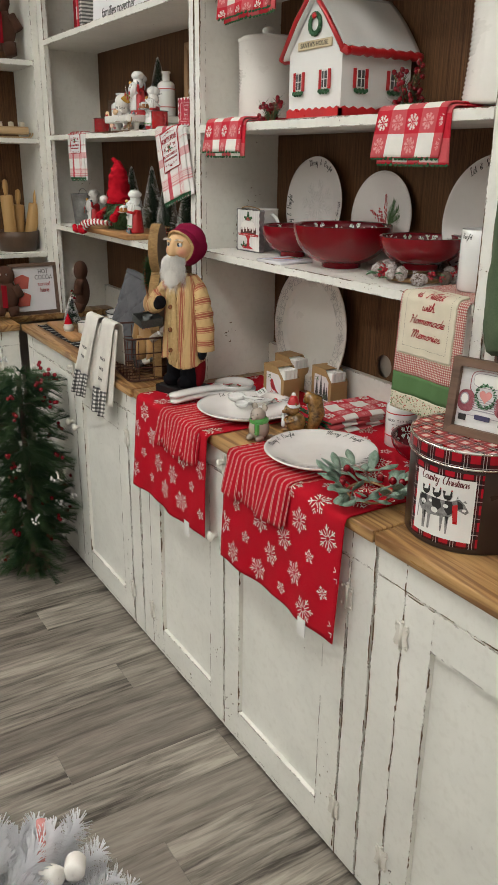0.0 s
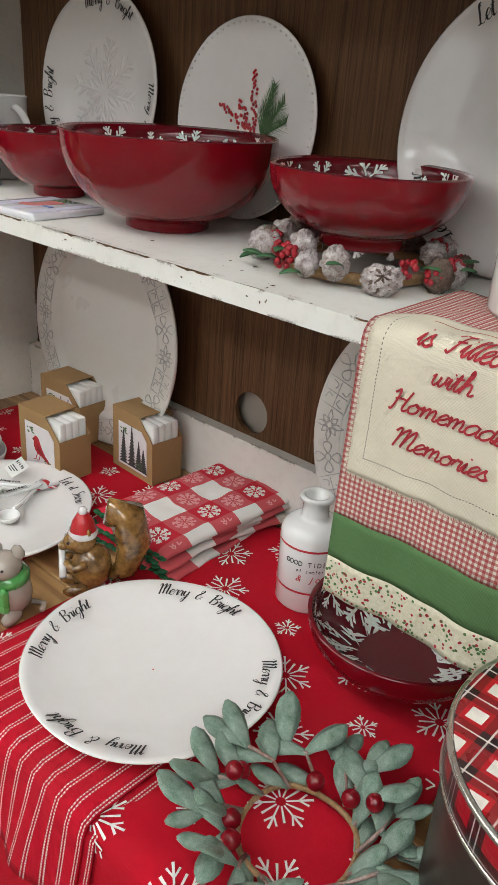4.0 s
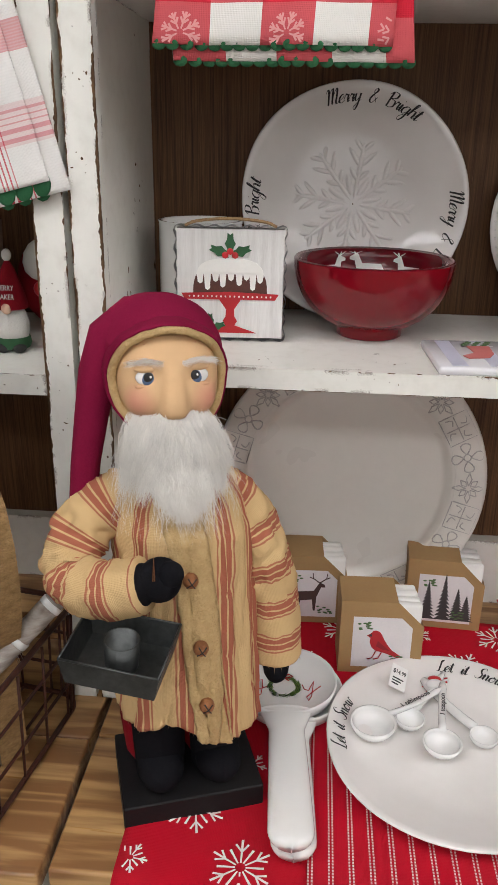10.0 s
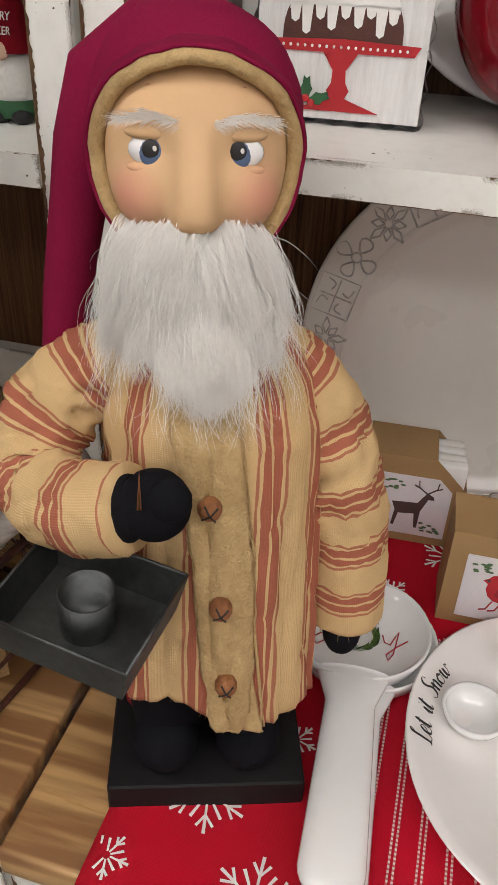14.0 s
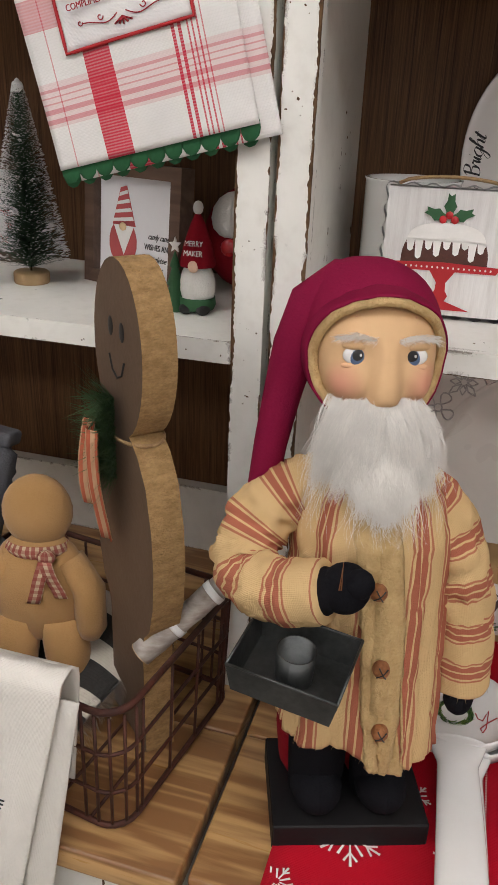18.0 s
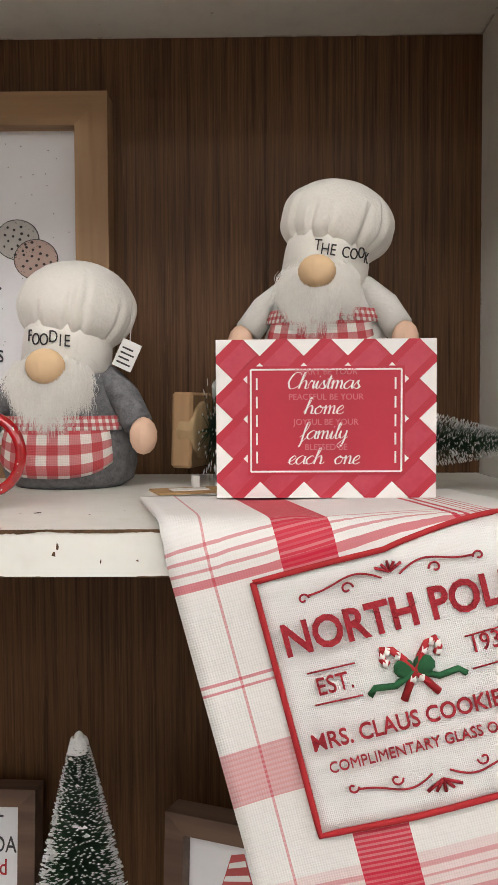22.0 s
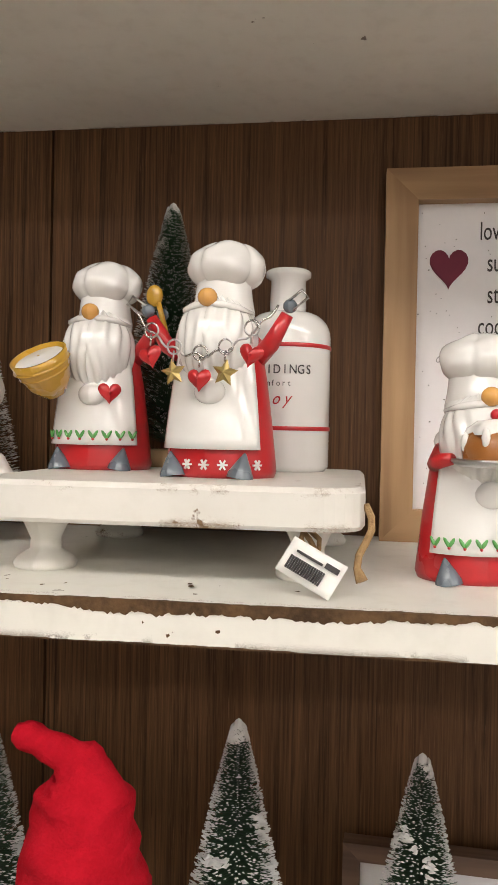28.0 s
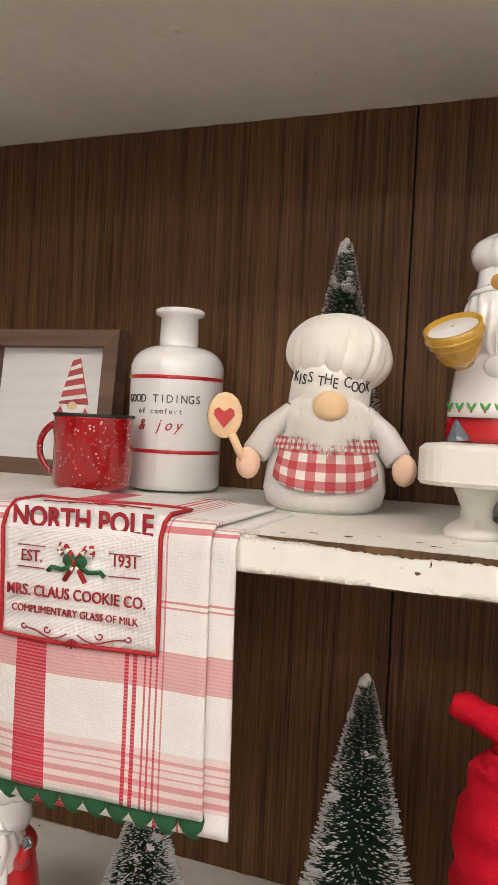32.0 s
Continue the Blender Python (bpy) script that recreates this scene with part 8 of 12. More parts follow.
def folk_doll():
    rnd = random.Random(21)
    k = Mk(M_COAT)
    k.box(-0.071, 0.071, -0.0535, 0.0535, 0, 0.028, M_BASE, 0.0015)
    for s in (-1, 1):
        k.ball((s * 0.030, -0.022, 0.046), (0.024, 0.030, 0.022), M_NIGHT, 18)
        k.lathe([(0.024, 0.028), (0.026, 0.05), (0.027, 0.09), (0.030, 0.14)], M_NIGHT, 18, T(s * 0.029, -0.006, 0), lambda a, z: 1 + 0.03 * math.sin(3 * a + 60 * z))
    k.ball((-0.026, 0.014, 0.105), (0.040, 0.040, 0.045), M_DKRED, 16)
    for s in (-1, 1):
        k.lathe([(0.024, 0.029), (0.031, 0.045), (0.034, 0.085), (0.034, 0.13)], M_DKRED, 20, T(s * 0.030, 0.019, 0), lambda a, z: 1 + 0.04 * math.sin(5 * a + 40 * z))

    # coat: radius by height, the hem higher under the tray than below the placket, vertical folds and crumples
    shape = ((0.0, 0.070), (0.10, 0.069), (0.35, 0.0665), (0.60, 0.066), (0.78, 0.066), (0.88, 0.058), (0.95, 0.044), (1.0, 0.030))

    def hem(a):
        x = math.sin(a)
        front = max(0.0, min(1.0, 0.5 + 2.0 * math.cos(a)))
        return 0.112 + 0.010 * math.exp(-((x + 0.30) / 0.30) ** 2) * front - 0.020 * math.exp(-((x - 0.60) / 0.46) ** 2) * front

    def coat(a, v, e=0.0):
        z = hem(a) + (0.366 - hem(a)) * v
        r = float(np.interp(v, [p[0] for p in shape], [p[1] for p in shape]))
        low = max(0.0, 1 - v / 0.8)
        c = Vector((math.sin(a), -math.cos(a), 0.0))
        n1 = noise.noise(Vector((c.x * 2.3, c.y * 2.3, 2.0 * z + 3)))
        n2 = noise.noise(Vector((c.x * 7, c.y * 7, 9.0 * z)))
        n3 = noise.noise(Vector((c.x * 15, c.y * 15, 42.0 * z)))
        r = r * (1 + 0.05 * n1 * (0.4 + low) + (0.025 + 0.055 * low) * n2 + 0.022 * n3 - (0.045 + 0.03 * low) * max(0.0, 1 - 7 * abs(noise.noise(Vector((c.x * 2.6 + 9, c.y * 2.6, 5.0 * z))))) - 0.03 * max(0.0, 1 - 7 * abs(noise.noise(Vector((c.x * 4.5, c.y * 4.5, 16.0 * z + 4))))) + 0.035 * low * math.sin(7 * a + 0.8)) + e
        return (0.003 + r * c.x, 0.86 * r * c.y, z)

    def wrap(u, v):
        return coat(math.pi * (1 - 2 * u), v)
    k.sheet(wrap, 120, 64, 0.002, M_COAT, (0.40, 0.27))
    for i in range(46):
        a = -1.5 + 2.9 * rnd.random()
        q = Vector(coat(a, 0.0))
        k.add([q, q + Vector((0.0006, 0, 0)), q + Vector((0.005 * (rnd.random() - 0.5), -0.001, -0.002 - 0.004 * rnd.random() ** 2))], [(0, 1, 2), (2, 1, 0)], M_FLEECE)

    # fleece placket down the front and a folded edge beside it
    def front_x(z):
        return float(np.interp(z, [0.08, 0.15, 0.24, 0.31, 0.36], [0.019, 0.011, 0.006, -0.002, -0.008]))

    def placket(u, v):
        w = 0.0125 + 0.003 * v
        z0 = 0.092
        z = z0 + 0.262 * v
        x = front_x(z) + (u - 0.5) * 2 * w
        a = math.asin(max(-0.95, min(0.95, (x - 0.003) / 0.058)))
        vv = max(0.0, (z - hem(a)) / (0.366 - hem(a)))
        p = coat(a, vv, 0.0036 + 0.0016 * noise.noise(Vector((u * 5, v * 30, 1.5))) + 0.0012 * noise.noise(Vector((u * 14, v * 90, 4.5))) - 0.0015 * abs(2 * u - 1) ** 3)
        return (p[0], p[1] - 0.001, p[2] if z > hem(a) else hem(a) - 0.25 * (hem(a) - z))
    k.sheet(lambda u, v: placket(1 - u, v), 14, 60, 0.003, M_FLEECE)
    k.tube([Vector(placket(1.08, i / 30)) + Vector((0, -0.0006, 0)) for i in range(31)], 0.0011, M_FLEECE, 6)
    for z in (0.150, 0.211, 0.277):
        p = placket(0.42, (z - 0.092) / 0.262)
        c = (p[0], p[1] - 0.0052, p[2])
        k.ball(c, 0.0072, M_BELL, 14)
        for q in (0.7, 2.1):
            k.tube([(c[0] - 0.0058 * math.cos(q), c[1] - 0.0052, c[2] - 0.0058 * math.sin(q)), (c[0], c[1] - 0.0075, c[2]), (c[0] + 0.0058 * math.cos(q), c[1] - 0.0052, c[2] + 0.0058 * math.sin(q))], 0.0006, M_BLACK, 4)
        k.tube([(c[0] + 0.005 * math.cos(q), c[1] + 0.003, c[2] + 0.006 * math.sin(q)) for q in (0.5, 1.2, 2.0)], 0.0011, M_BELL, 5)

    # sleeves: gathered cloth whose stripes run round the arm
    def sleeve(pts, rs, seed, gather, ends):
        fine, rr = [], []
        for i in range(len(pts) - 1):
            p0, p1, p2, p3 = (Vector(pts[max(0, min(len(pts) - 1, i + d))]) for d in (-1, 0, 1, 2))
            for j in range(14):
                t = j / 14
                fine.append(0.5 * (2 * p1 + (p2 - p0) * t + (2 * p0 - 5 * p1 + 4 * p2 - p3) * t * t + (3 * p1 - p0 - 3 * p2 + p3) * t ** 3))
                rr.append(rs[i] + (rs[i + 1] - rs[i]) * t)
        fine.append(Vector(pts[-1]))
        rr.append(rs[-1])
        n, m = len(k.uv), 36
        k.tube(fine, rr, M_COAT, m)
        for i, c in enumerate(fine):
            g = gather * math.sin(math.pi * min(1.0, i / (len(fine) - 1) + 0.06)) + 0.25
            for j in range(m):
                a = 2 * math.pi * j / m
                d = Vector((math.cos(a), math.sin(a), 0))
                q = 1 + g * (0.16 * noise.noise(Vector((d.x * 1.6, d.y * 1.6, i * 0.22 + 90 * seed))) - 0.17 * max(0.0, 1 - 6 * abs(noise.noise(Vector((d.x * 1.3 + 5, d.y * 1.3, i * 0.17 + 90 * seed))))) - 0.10 * max(0.0, 1 - 6 * abs(noise.noise(Vector((d.x * 1.9, d.y * 1.9 + 3, i * 0.3 + 90 * seed))))) + 0.06)
                p = Vector(k.v[n + i * m + j])
                k.v[n + i * m + j] = tuple(c + (p - c) * q)
        for i in range(n, len(k.uv)):
            u, v = k.uv[i]
            k.uv[i] = (v + seed, u)
        c, d = fine[-1], (fine[-1] - fine[-2]).normalized()
        side = d.orthogonal().normalized()
        up = d.cross(side)
        for i in range(ends):
            a = 6.283 * i / ends
            q = c + (side * math.cos(a) + up * math.sin(a)) * rr[-1]
            k.add([q, q + up * 0.0006, q + d * (0.002 + 0.005 * rnd.random()) + side * 0.003 * (rnd.random() - 0.5) + up * 0.003 * (rnd.random() - 0.5)], [(0, 1, 2), (2, 1, 0)], M_FLEECE)
    sleeve([(-0.034, 0.004, 0.338), (-0.066, 0.004, 0.326), (-0.094, -0.006, 0.300), (-0.104, -0.024, 0.274), (-0.078, -0.052, 0.272), (-0.044, -0.072, 0.284)], [0.022, 0.027, 0.026, 0.0245, 0.0245, 0.0245], 0.013, 1.0, 30)
    sleeve([(0.036, 0.002, 0.338), (0.062, 0.0, 0.312), (0.082, -0.004, 0.258), (0.091, -0.003, 0.208), (0.095, -0.002, 0.150)], [0.020, 0.0240, 0.0255, 0.0260, 0.0265], 0.031, 0.75, 26)
    k.ball((-0.030, -0.077, 0.290), (0.0195, 0.016, 0.0200), M_NIGHT, 20)
    k.ball((-0.022, -0.086, 0.299), (0.012, 0.009, 0.012), M_NIGHT, 14)
    k.ball((-0.044, -0.072, 0.284), (0.012, 0.016, 0.019), M_NIGHT, 14)
    k.ball((0.092, -0.014, 0.142), (0.0135, 0.014, 0.019), M_NIGHT, 16)

    # head and hood
    cx, cz = -0.009, 0.452

    def features(p):
        """Broad wedge nose, full cheeks and shallow eye hollows pressed into the head."""
        if p.y > 0.2:
            return 0.96
        g = 1.0 - 0.10 * max(0.0, p.z - 0.45)
        slope = max(0.0, min(1.0, (0.34 - p.z) / 0.66)) * (1.0 if p.z > -0.42 else max(0.0, 1 - (-0.42 - p.z) / 0.16))
        wide = 0.15 + 0.12 * max(0.0, 0.3 - p.z)
        g += 0.30 * slope * math.exp(-(p.x / wide) ** 4)
        for s in (-1, 1):
            g += 0.15 * math.exp(-((p.x - s * 0.60) / 0.27) ** 2 - ((p.z + 0.36) / 0.30) ** 2)
            g -= 0.075 * math.exp(-((p.x - s * 0.46) / 0.24) ** 2 - ((p.z - 0.10) / 0.17) ** 2)
            g += 0.03 * math.exp(-((p.x - s * 0.40) / 0.30) ** 2 - ((p.z - 0.36) / 0.10) ** 2)
        return g
    k.ball((cx, -0.012, cz), (0.044, 0.043, 0.049), M_DOLLFACE, 96, None, features)

    def hood(p):
        up = max(0.0, p.z)
        left = max(0.0, -p.x)
        return 1.0 + 0.16 * up * (1 - up) * 2 * abs(p.x) + 0.16 * left * up + 0.022 * noise.noise(Vector((p.x * 2.4, p.y * 2.4, p.z * 3)))
    k.ball((cx, 0.014, 0.452), (0.053, 0.050, 0.062), M_MAROON, 48, None, hood)

    def rim(i, grow, y):
        a = 2 * math.pi * i / 64
        c, q = math.cos(a), math.sin(a)
        wid = 0.0445 + grow + 0.003 * max(0.0, c) * abs(q) + 0.0012 * noise.noise(Vector((q * 4, c * 4, 7)))
        return (cx + wid * q, y + 0.020 * q * q - 0.008 * max(0.0, c), 0.4475 + (0.0450 + grow * 0.8) * c + 0.0014 * noise.noise(Vector((q * 5, c * 5, 2))))
    for mat, rings in ((M_FLEECE, ((-0.0020, -0.024), (-0.0016, -0.0350), (0.0004, -0.0400), (0.0050, -0.0405), (0.0078, -0.035))), (M_MAROON, ((0.0066, -0.0355), (0.0080, -0.0375), (0.0096, -0.033), (0.0106, -0.022), (0.0110, 0.000), (0.0085, 0.022)))):
        v, f = [], []
        for g, y in rings:
            v += [rim(i, g, y) for i in range(64)]
        for j in range(len(rings) - 1):
            f += [(j * 64 + i, j * 64 + (i + 1) % 64, (j + 1) * 64 + (i + 1) % 64, (j + 1) * 64 + i) for i in range(64)]
        k.add(v, f, mat, True)
    # the cap folds over to one side and ends in a long flat tail
    n = len(k.v)
    k.tube([(0.020, 0.012, 0.488), (-0.006, 0.010, 0.495), (-0.034, 0.010, 0.493), (-0.055, 0.014, 0.477), (-0.066, 0.018, 0.444), (-0.075, 0.020, 0.405), (-0.083, 0.020, 0.362), (-0.0885, 0.020, 0.316), (-0.0890, 0.020, 0.308)], [0.008, 0.019, 0.0215, 0.021, 0.0185, 0.016, 0.0145, 0.0140, 0.011], M_MAROON, 22, None, 0.9)
    for i in range(n, len(k.v)):
        x, y, z = k.v[i]
        g = 0.0022 * noise.noise(Vector((x * 60, y * 60, z * 45)))
        k.v[i] = (x + g, y + g, z)

    # painted eyes under heavy lids; a white dot stands for each pupil's highlight
    for s in (-1, 1):
        x = cx + s * 0.0195
        k.ball((x, -0.0452, 0.4570), (0.0112, 0.0040, 0.0074), M_PORC, 20)
        k.ball((x - 0.0004, -0.0476, 0.4562), (0.0060, 0.0024, 0.0062), M_BLUE, 16)
        k.ball((x - 0.0008, -0.0492, 0.4578), (0.0041, 0.0011, 0.0044), M_BLACK, 12)
        k.ball((x + 0.0010, -0.0500, 0.4584), (0.0011, 0.0004, 0.0013), M_PORC, 6)
        k.ball((x, -0.0452, 0.4644), (0.0128, 0.0050, 0.0036), M_DOLLFACE, 18)
        k.ball((x, -0.0446, 0.4494), (0.0122, 0.0046, 0.0030), M_DOLLFACE, 16)
        brow = []
        for i in range(230):
            xx = s * (0.006 + 0.028 * rnd.random())
            z = 0.4675 + 0.0032 * rnd.random() + 0.0028 * math.exp(-((abs(xx) - 0.020) / 0.009) ** 2)
            p = Vector((cx + xx, -0.0505 + 7.0 * max(0.0, abs(xx) - 0.008) ** 2, z))
            w = Vector((s * (0.003 + 0.006 * rnd.random()), -0.003 - 0.002 * rnd.random(), -0.0035 + 0.006 * rnd.random()))
            brow.append((p, p + w * 0.5 + Vector((0, -0.002, 0.0015)), p + w))
        k.locks(brow, M_BEARD, 0.00016, 4)
    for j, z in enumerate((0.4785, 0.4815, 0.4845)):
        k.tube([(cx - 0.022 + 0.044 * i / 10, -0.0400 - 0.0028 * math.sin(math.pi * i / 10) + (z - 0.4785) * 1.0, z + 0.0010 * math.sin(1.3 * i + j)) for i in range(11)], 0.0005, M_CHEEK, 4)

    # beard: a soft core, a parted moustache that sweeps outwards, a long tapering fall and loose wisps
    k.ball((cx, -0.042, 0.398), (0.034, 0.018, 0.030), M_BEARD, 22)
    k.ball((cx + 0.004, -0.046, 0.366), (0.026, 0.014, 0.030), M_BEARD, 20)
    grey, pale = [], []

    def tuft(root, bend, end, count, spread, store):
        for _ in range(count):
            g = Vector((rnd.gauss(0, spread), rnd.gauss(0, spread * 0.5), -abs(rnd.gauss(0, spread * 0.8))))
            h = Vector((rnd.gauss(0, spread * 1.1), rnd.gauss(0, spread * 0.6), rnd.gauss(0, spread * 1.6)))
            store.append((root + g * 2.4, bend + g * 1.7 + h * 0.5, end + h * 0.9 + g * 0.4))
    for i in range(130):
        u = rnd.uniform(-1, 1)
        s = 1 if u > 0 else -1
        q = abs(u)
        root = Vector((cx + u * 0.028, -0.052 + 0.020 * q * q, 0.4325 - 0.006 * q - 0.018 * rnd.random()))
        end = Vector((cx + s * (0.009 + 0.034 * q ** 0.8) + 0.006 * rnd.gauss(0, 1), -0.062 + 0.020 * q * q, root.z - 0.030 - 0.032 * rnd.random()))
        bend = root.lerp(end, 0.45) + Vector((s * 0.010 * q, -0.012 - 0.004 * rnd.random(), 0.008))
        tuft(root, bend, end, 60, 0.0018, grey if rnd.random() < 0.7 else pale)
    for i in range(150):
        u = max(-1.0, min(1.0, rnd.gauss(0, 0.52)))
        root = Vector((cx + u * 0.032, -0.054 + 0.014 * u * u, 0.408 - 0.032 * rnd.random() - 0.006 * u * u))
        end = Vector((cx + 0.006 + u * 0.029 + 0.006 * rnd.gauss(0, 1), -0.062 + 0.010 * u * u - 0.004 * rnd.random(), 0.332 + 0.036 * abs(u) ** 1.3 + 0.030 * rnd.random() ** 2))
        bend = root.lerp(end, 0.4 + 0.3 * rnd.random()) + Vector((u * 0.006 + 0.004 * rnd.gauss(0, 1), -0.008 - 0.006 * rnd.random(), 0.004))
        tuft(root, bend, end, 54, 0.0018, pale if abs(u) < 0.6 or rnd.random() < 0.4 else grey)
    for i in range(260):
        s = 1 if i % 2 else -1
        p = Vector((cx + s * (0.024 + 0.010 * rnd.random()), -0.044, 0.420 - 0.05 * rnd.random()))
        tip = p + Vector((s * (0.006 + 0.022 * rnd.random()), -0.004 * rnd.random(), -0.016 - 0.05 * rnd.random()))
        grey.append((p, p.lerp(tip, 0.5) + Vector((s * 0.008, -0.006 * rnd.random(), 0.010)), tip))
    for i in range(120):
        p = Vector((cx + 0.006 + 0.05 * (rnd.random() - 0.5), -0.060, 0.365 - 0.01 * rnd.random()))
        pale.append((p, p + Vector((0.003 * rnd.gauss(0, 1), -0.003, -0.02)), p + Vector((rnd.gauss(0, 0.009), -0.003 * rnd.random(), -0.026 - 0.024 * rnd.random()))))
    k.locks(grey, M_BEARDG, 0.00014, 7, 0.0032)
    k.locks(pale, M_BEARD, 0.00014, 7, 0.0032)
    # tin tray with a candle cup, hung from the mitten by a wire
    m = T(-0.067, -0.091, 0.223) @ R(-24, "Z") @ R(5, "Y") @ R(4, "X")
    w, d, h = 0.0375, 0.031, 0.024
    k.add([(-w, -d, 0), (w, -d, 0), (w, d, 0), (-w, d, 0)], [(0, 1, 2, 3)], M_TRAY, False, None, m)
    for a, b in (((-w, -d), (w, -d)), ((w, -d), (w, d)), ((w, d), (-w, d)), ((-w, d), (-w, -d))):
        o = 1.12
        k.add([(a[0], a[1], 0), (b[0], b[1], 0), (b[0] * o, b[1] * o, h), (a[0] * o, a[1] * o, h), (a[0] * 1.02, a[1] * 1.02, -0.001), (b[0] * 1.02, b[1] * 1.02, -0.001), (b[0] * o * 1.02, b[1] * o * 1.02, h), (a[0] * o * 1.02, a[1] * o * 1.02, h)], [(0, 1, 2, 3), (5, 4, 7, 6), (3, 2, 6, 7)], M_TRAY, False, None, m)
        k.tube([(a[0] * o, a[1] * o, h), (b[0] * o, b[1] * o, h)], 0.0011, M_TRAY, 6, m)
    k.lathe([(0.0145, 0.0), (0.0155, 0.026), (0.0142, 0.026), (0.0132, 0.002), (0.001, 0.002)], M_TRAY, 24, m)
    k.tube([(-0.036, -0.092, 0.298), (-0.036, -0.0935, 0.322), (-0.0375, -0.092, 0.298)], 0.0006, M_BELL, 5)
    k.v = [(p[0], p[1] + 0.075 * max(0.0, p[2] - 0.12), p[2]) for p in k.v]
    return k.done("folk_doll", None, "bearded cloth doll in a striped coat and maroon hood", "doll")


stand(folk_doll(), 1.077, 2.116, ZC, 19)

M_WOODFACE = surf("brown_painted_wood", (0.13, 0.082, 0.05), (0.105, 0.065, 0.04), 0.6, 8, 160, 0.2)
M_SAWN = surf("rough_sawn_edge", (0.40, 0.25, 0.10), (0.22, 0.13, 0.05), 0.85, 70, 260, 1.0, 0, 0, 0, (1, 1, 2.5))


def wooden_figure():
    """A thick gingerbread-man cut-out; outline of circles and a foot."""
    t = thing("gingerbread_cutout", "thick brown wooden gingerbread-man cut-out in the wire basket", "decoration")
    half = []
    for i in range(15):
        a = math.pi * i / 16
        half.append((0.052 * math.sin(a), 0.425 + 0.080 * math.cos(a)))
    half += [(0.026, 0.348), (0.038, 0.338), (0.053, 0.315), (0.063, 0.275), (0.066, 0.235), (0.063, 0.195), (0.055, 0.165), (0.043, 0.150), (0.039, 0.135), (0.040, 0.07), (0.042, 0.002)]
    out = half + [(-x, z) for x, z in half[::-1]]
    k = Mk(M_WOODFACE).prism(out[::-1], -0.018, 0.018, M_WOODFACE, None, M_SAWN, False)
    k.done("body", t)
    f = Mk(M_BLACK)
    for s in (-1, 1):
        f.ball((s * 0.012, -0.0185, 0.444), (0.0052, 0.0012, 0.009), None, 12)
    f.tube([(-0.016, -0.0188, 0.418), (-0.010, -0.0188, 0.405), (0, -0.0188, 0.400), (0.010, -0.0188, 0.405), (0.016, -0.0188, 0.418)], 0.0011, None, 5)
    f.done("painted_face", t, "painted dot eyes and smile")
    rnd = random.Random(7)
    g = Mk(M_NEEDLE)
    for i in range(620):
        a = rnd.random() * 6.283
        c = Vector((0.000 + 0.016 * (rnd.random() - 0.5), -0.026, 0.385 - 0.080 * rnd.random()))
        d = Vector((math.cos(a), -0.5 - 0.6 * rnd.random(), math.sin(a))) * (0.024 + 0.014 * rnd.random())
        s = d.cross(Vector((0, 1, 0))).normalized() * 0.0010
        g.add([c - s, c + s, c + d], [(0, 1, 2), (2, 1, 0)])
    tagged(g.done("pine_sprig", t, "green pine sprig at the neck"), kind="stuff")
    M_TICK = woven("orange_ticking", (0.55, 0.34, 0.2), [(0, 0.006, 0, 0.0028, (0.45, 0.07, 0.03), 0.8)])
    for x, ln, ph in ((-0.018, 0.085, 0.0), (0.004, 0.115, 1.0)):
        def rib(u, v, x=x, ln=ln, ph=ph):
            return (x + (u - 0.5) * 0.019 + 0.004 * math.sin(3 * v + ph), -0.042 - 0.010 * math.sin(2.6 * v + ph) - 0.004 * math.sin(6 * u), 0.358 - ln * v)
        Mk(M_TICK).sheet(rib, 6, 10, 0.001, None, (0.019, ln)).done("ribbon_end", t, "torn orange ticking ribbon")
    Mk(M_TWINE).tube([(0.034 * math.cos(q), 0.026 * math.sin(q), 0.346) for q in [2 * math.pi * i / 24 for i in range(25)]], 0.0018, None, 6).done("neck_twine", t)
    return t


stand(wooden_figure(), 1.104, 2.335, ZC + 0.008, -43).scale = (1.04, 0.86, 0.975)
k = Mk(M_KRAFT).box(-0.010, 0.010, 0, 0.0012, 0, 0.05)
k.box(-0.007, 0.007, -0.0006, 0, 0.012, 0.032, M_PAPER)
stand(k.done("swing_tag", None, "kraft swing tag on the wire basket", "label"), 1.20, 2.345, 1.11, -20)

M_GBCLOTH = surf("ginger_cloth", (0.40, 0.225, 0.085), (0.36, 0.20, 0.07), 0.95, 15, 450, 0.35, 0, 0, 0.2)
M_SCARF = woven("red_scarf_check", (0.55, 0.42, 0.28), [(0, 0.010, 0, 0.005, (0.26, 0.03, 0.03), 0.75), (1, 0.010, 0, 0.005, (0.26, 0.03, 0.03), 0.5)])
k = Mk(M_GBCLOTH)
k.ball((0, 0, 0.285), (0.043, 0.026, 0.052), None, 22)
k.ball((0, 0, 0.175), (0.062, 0.030, 0.085), None, 24)
for s in (-1, 1):
    k.tube([(s * 0.035, 0, 0.215), (s * 0.062, -0.006, 0.175), (s * 0.066, -0.010, 0.12), (s * 0.064, -0.010, 0.105)], [0.022, 0.021, 0.019, 0.012], None, 14)
    k.tube([(s * 0.028, 0, 0.13), (s * 0.034, 0, 0.06), (s * 0.036, -0.004, 0.015)], [0.030, 0.028, 0.022], None, 14)
k.lathe([(0.036, 0.226), (0.041, 0.234), (0.036, 0.244)], M_SCARF, 20, None, None, 1, 0.75)
k.ball((0.018, -0.030, 0.232), (0.012, 0.008, 0.010), M_SCARF, 10)
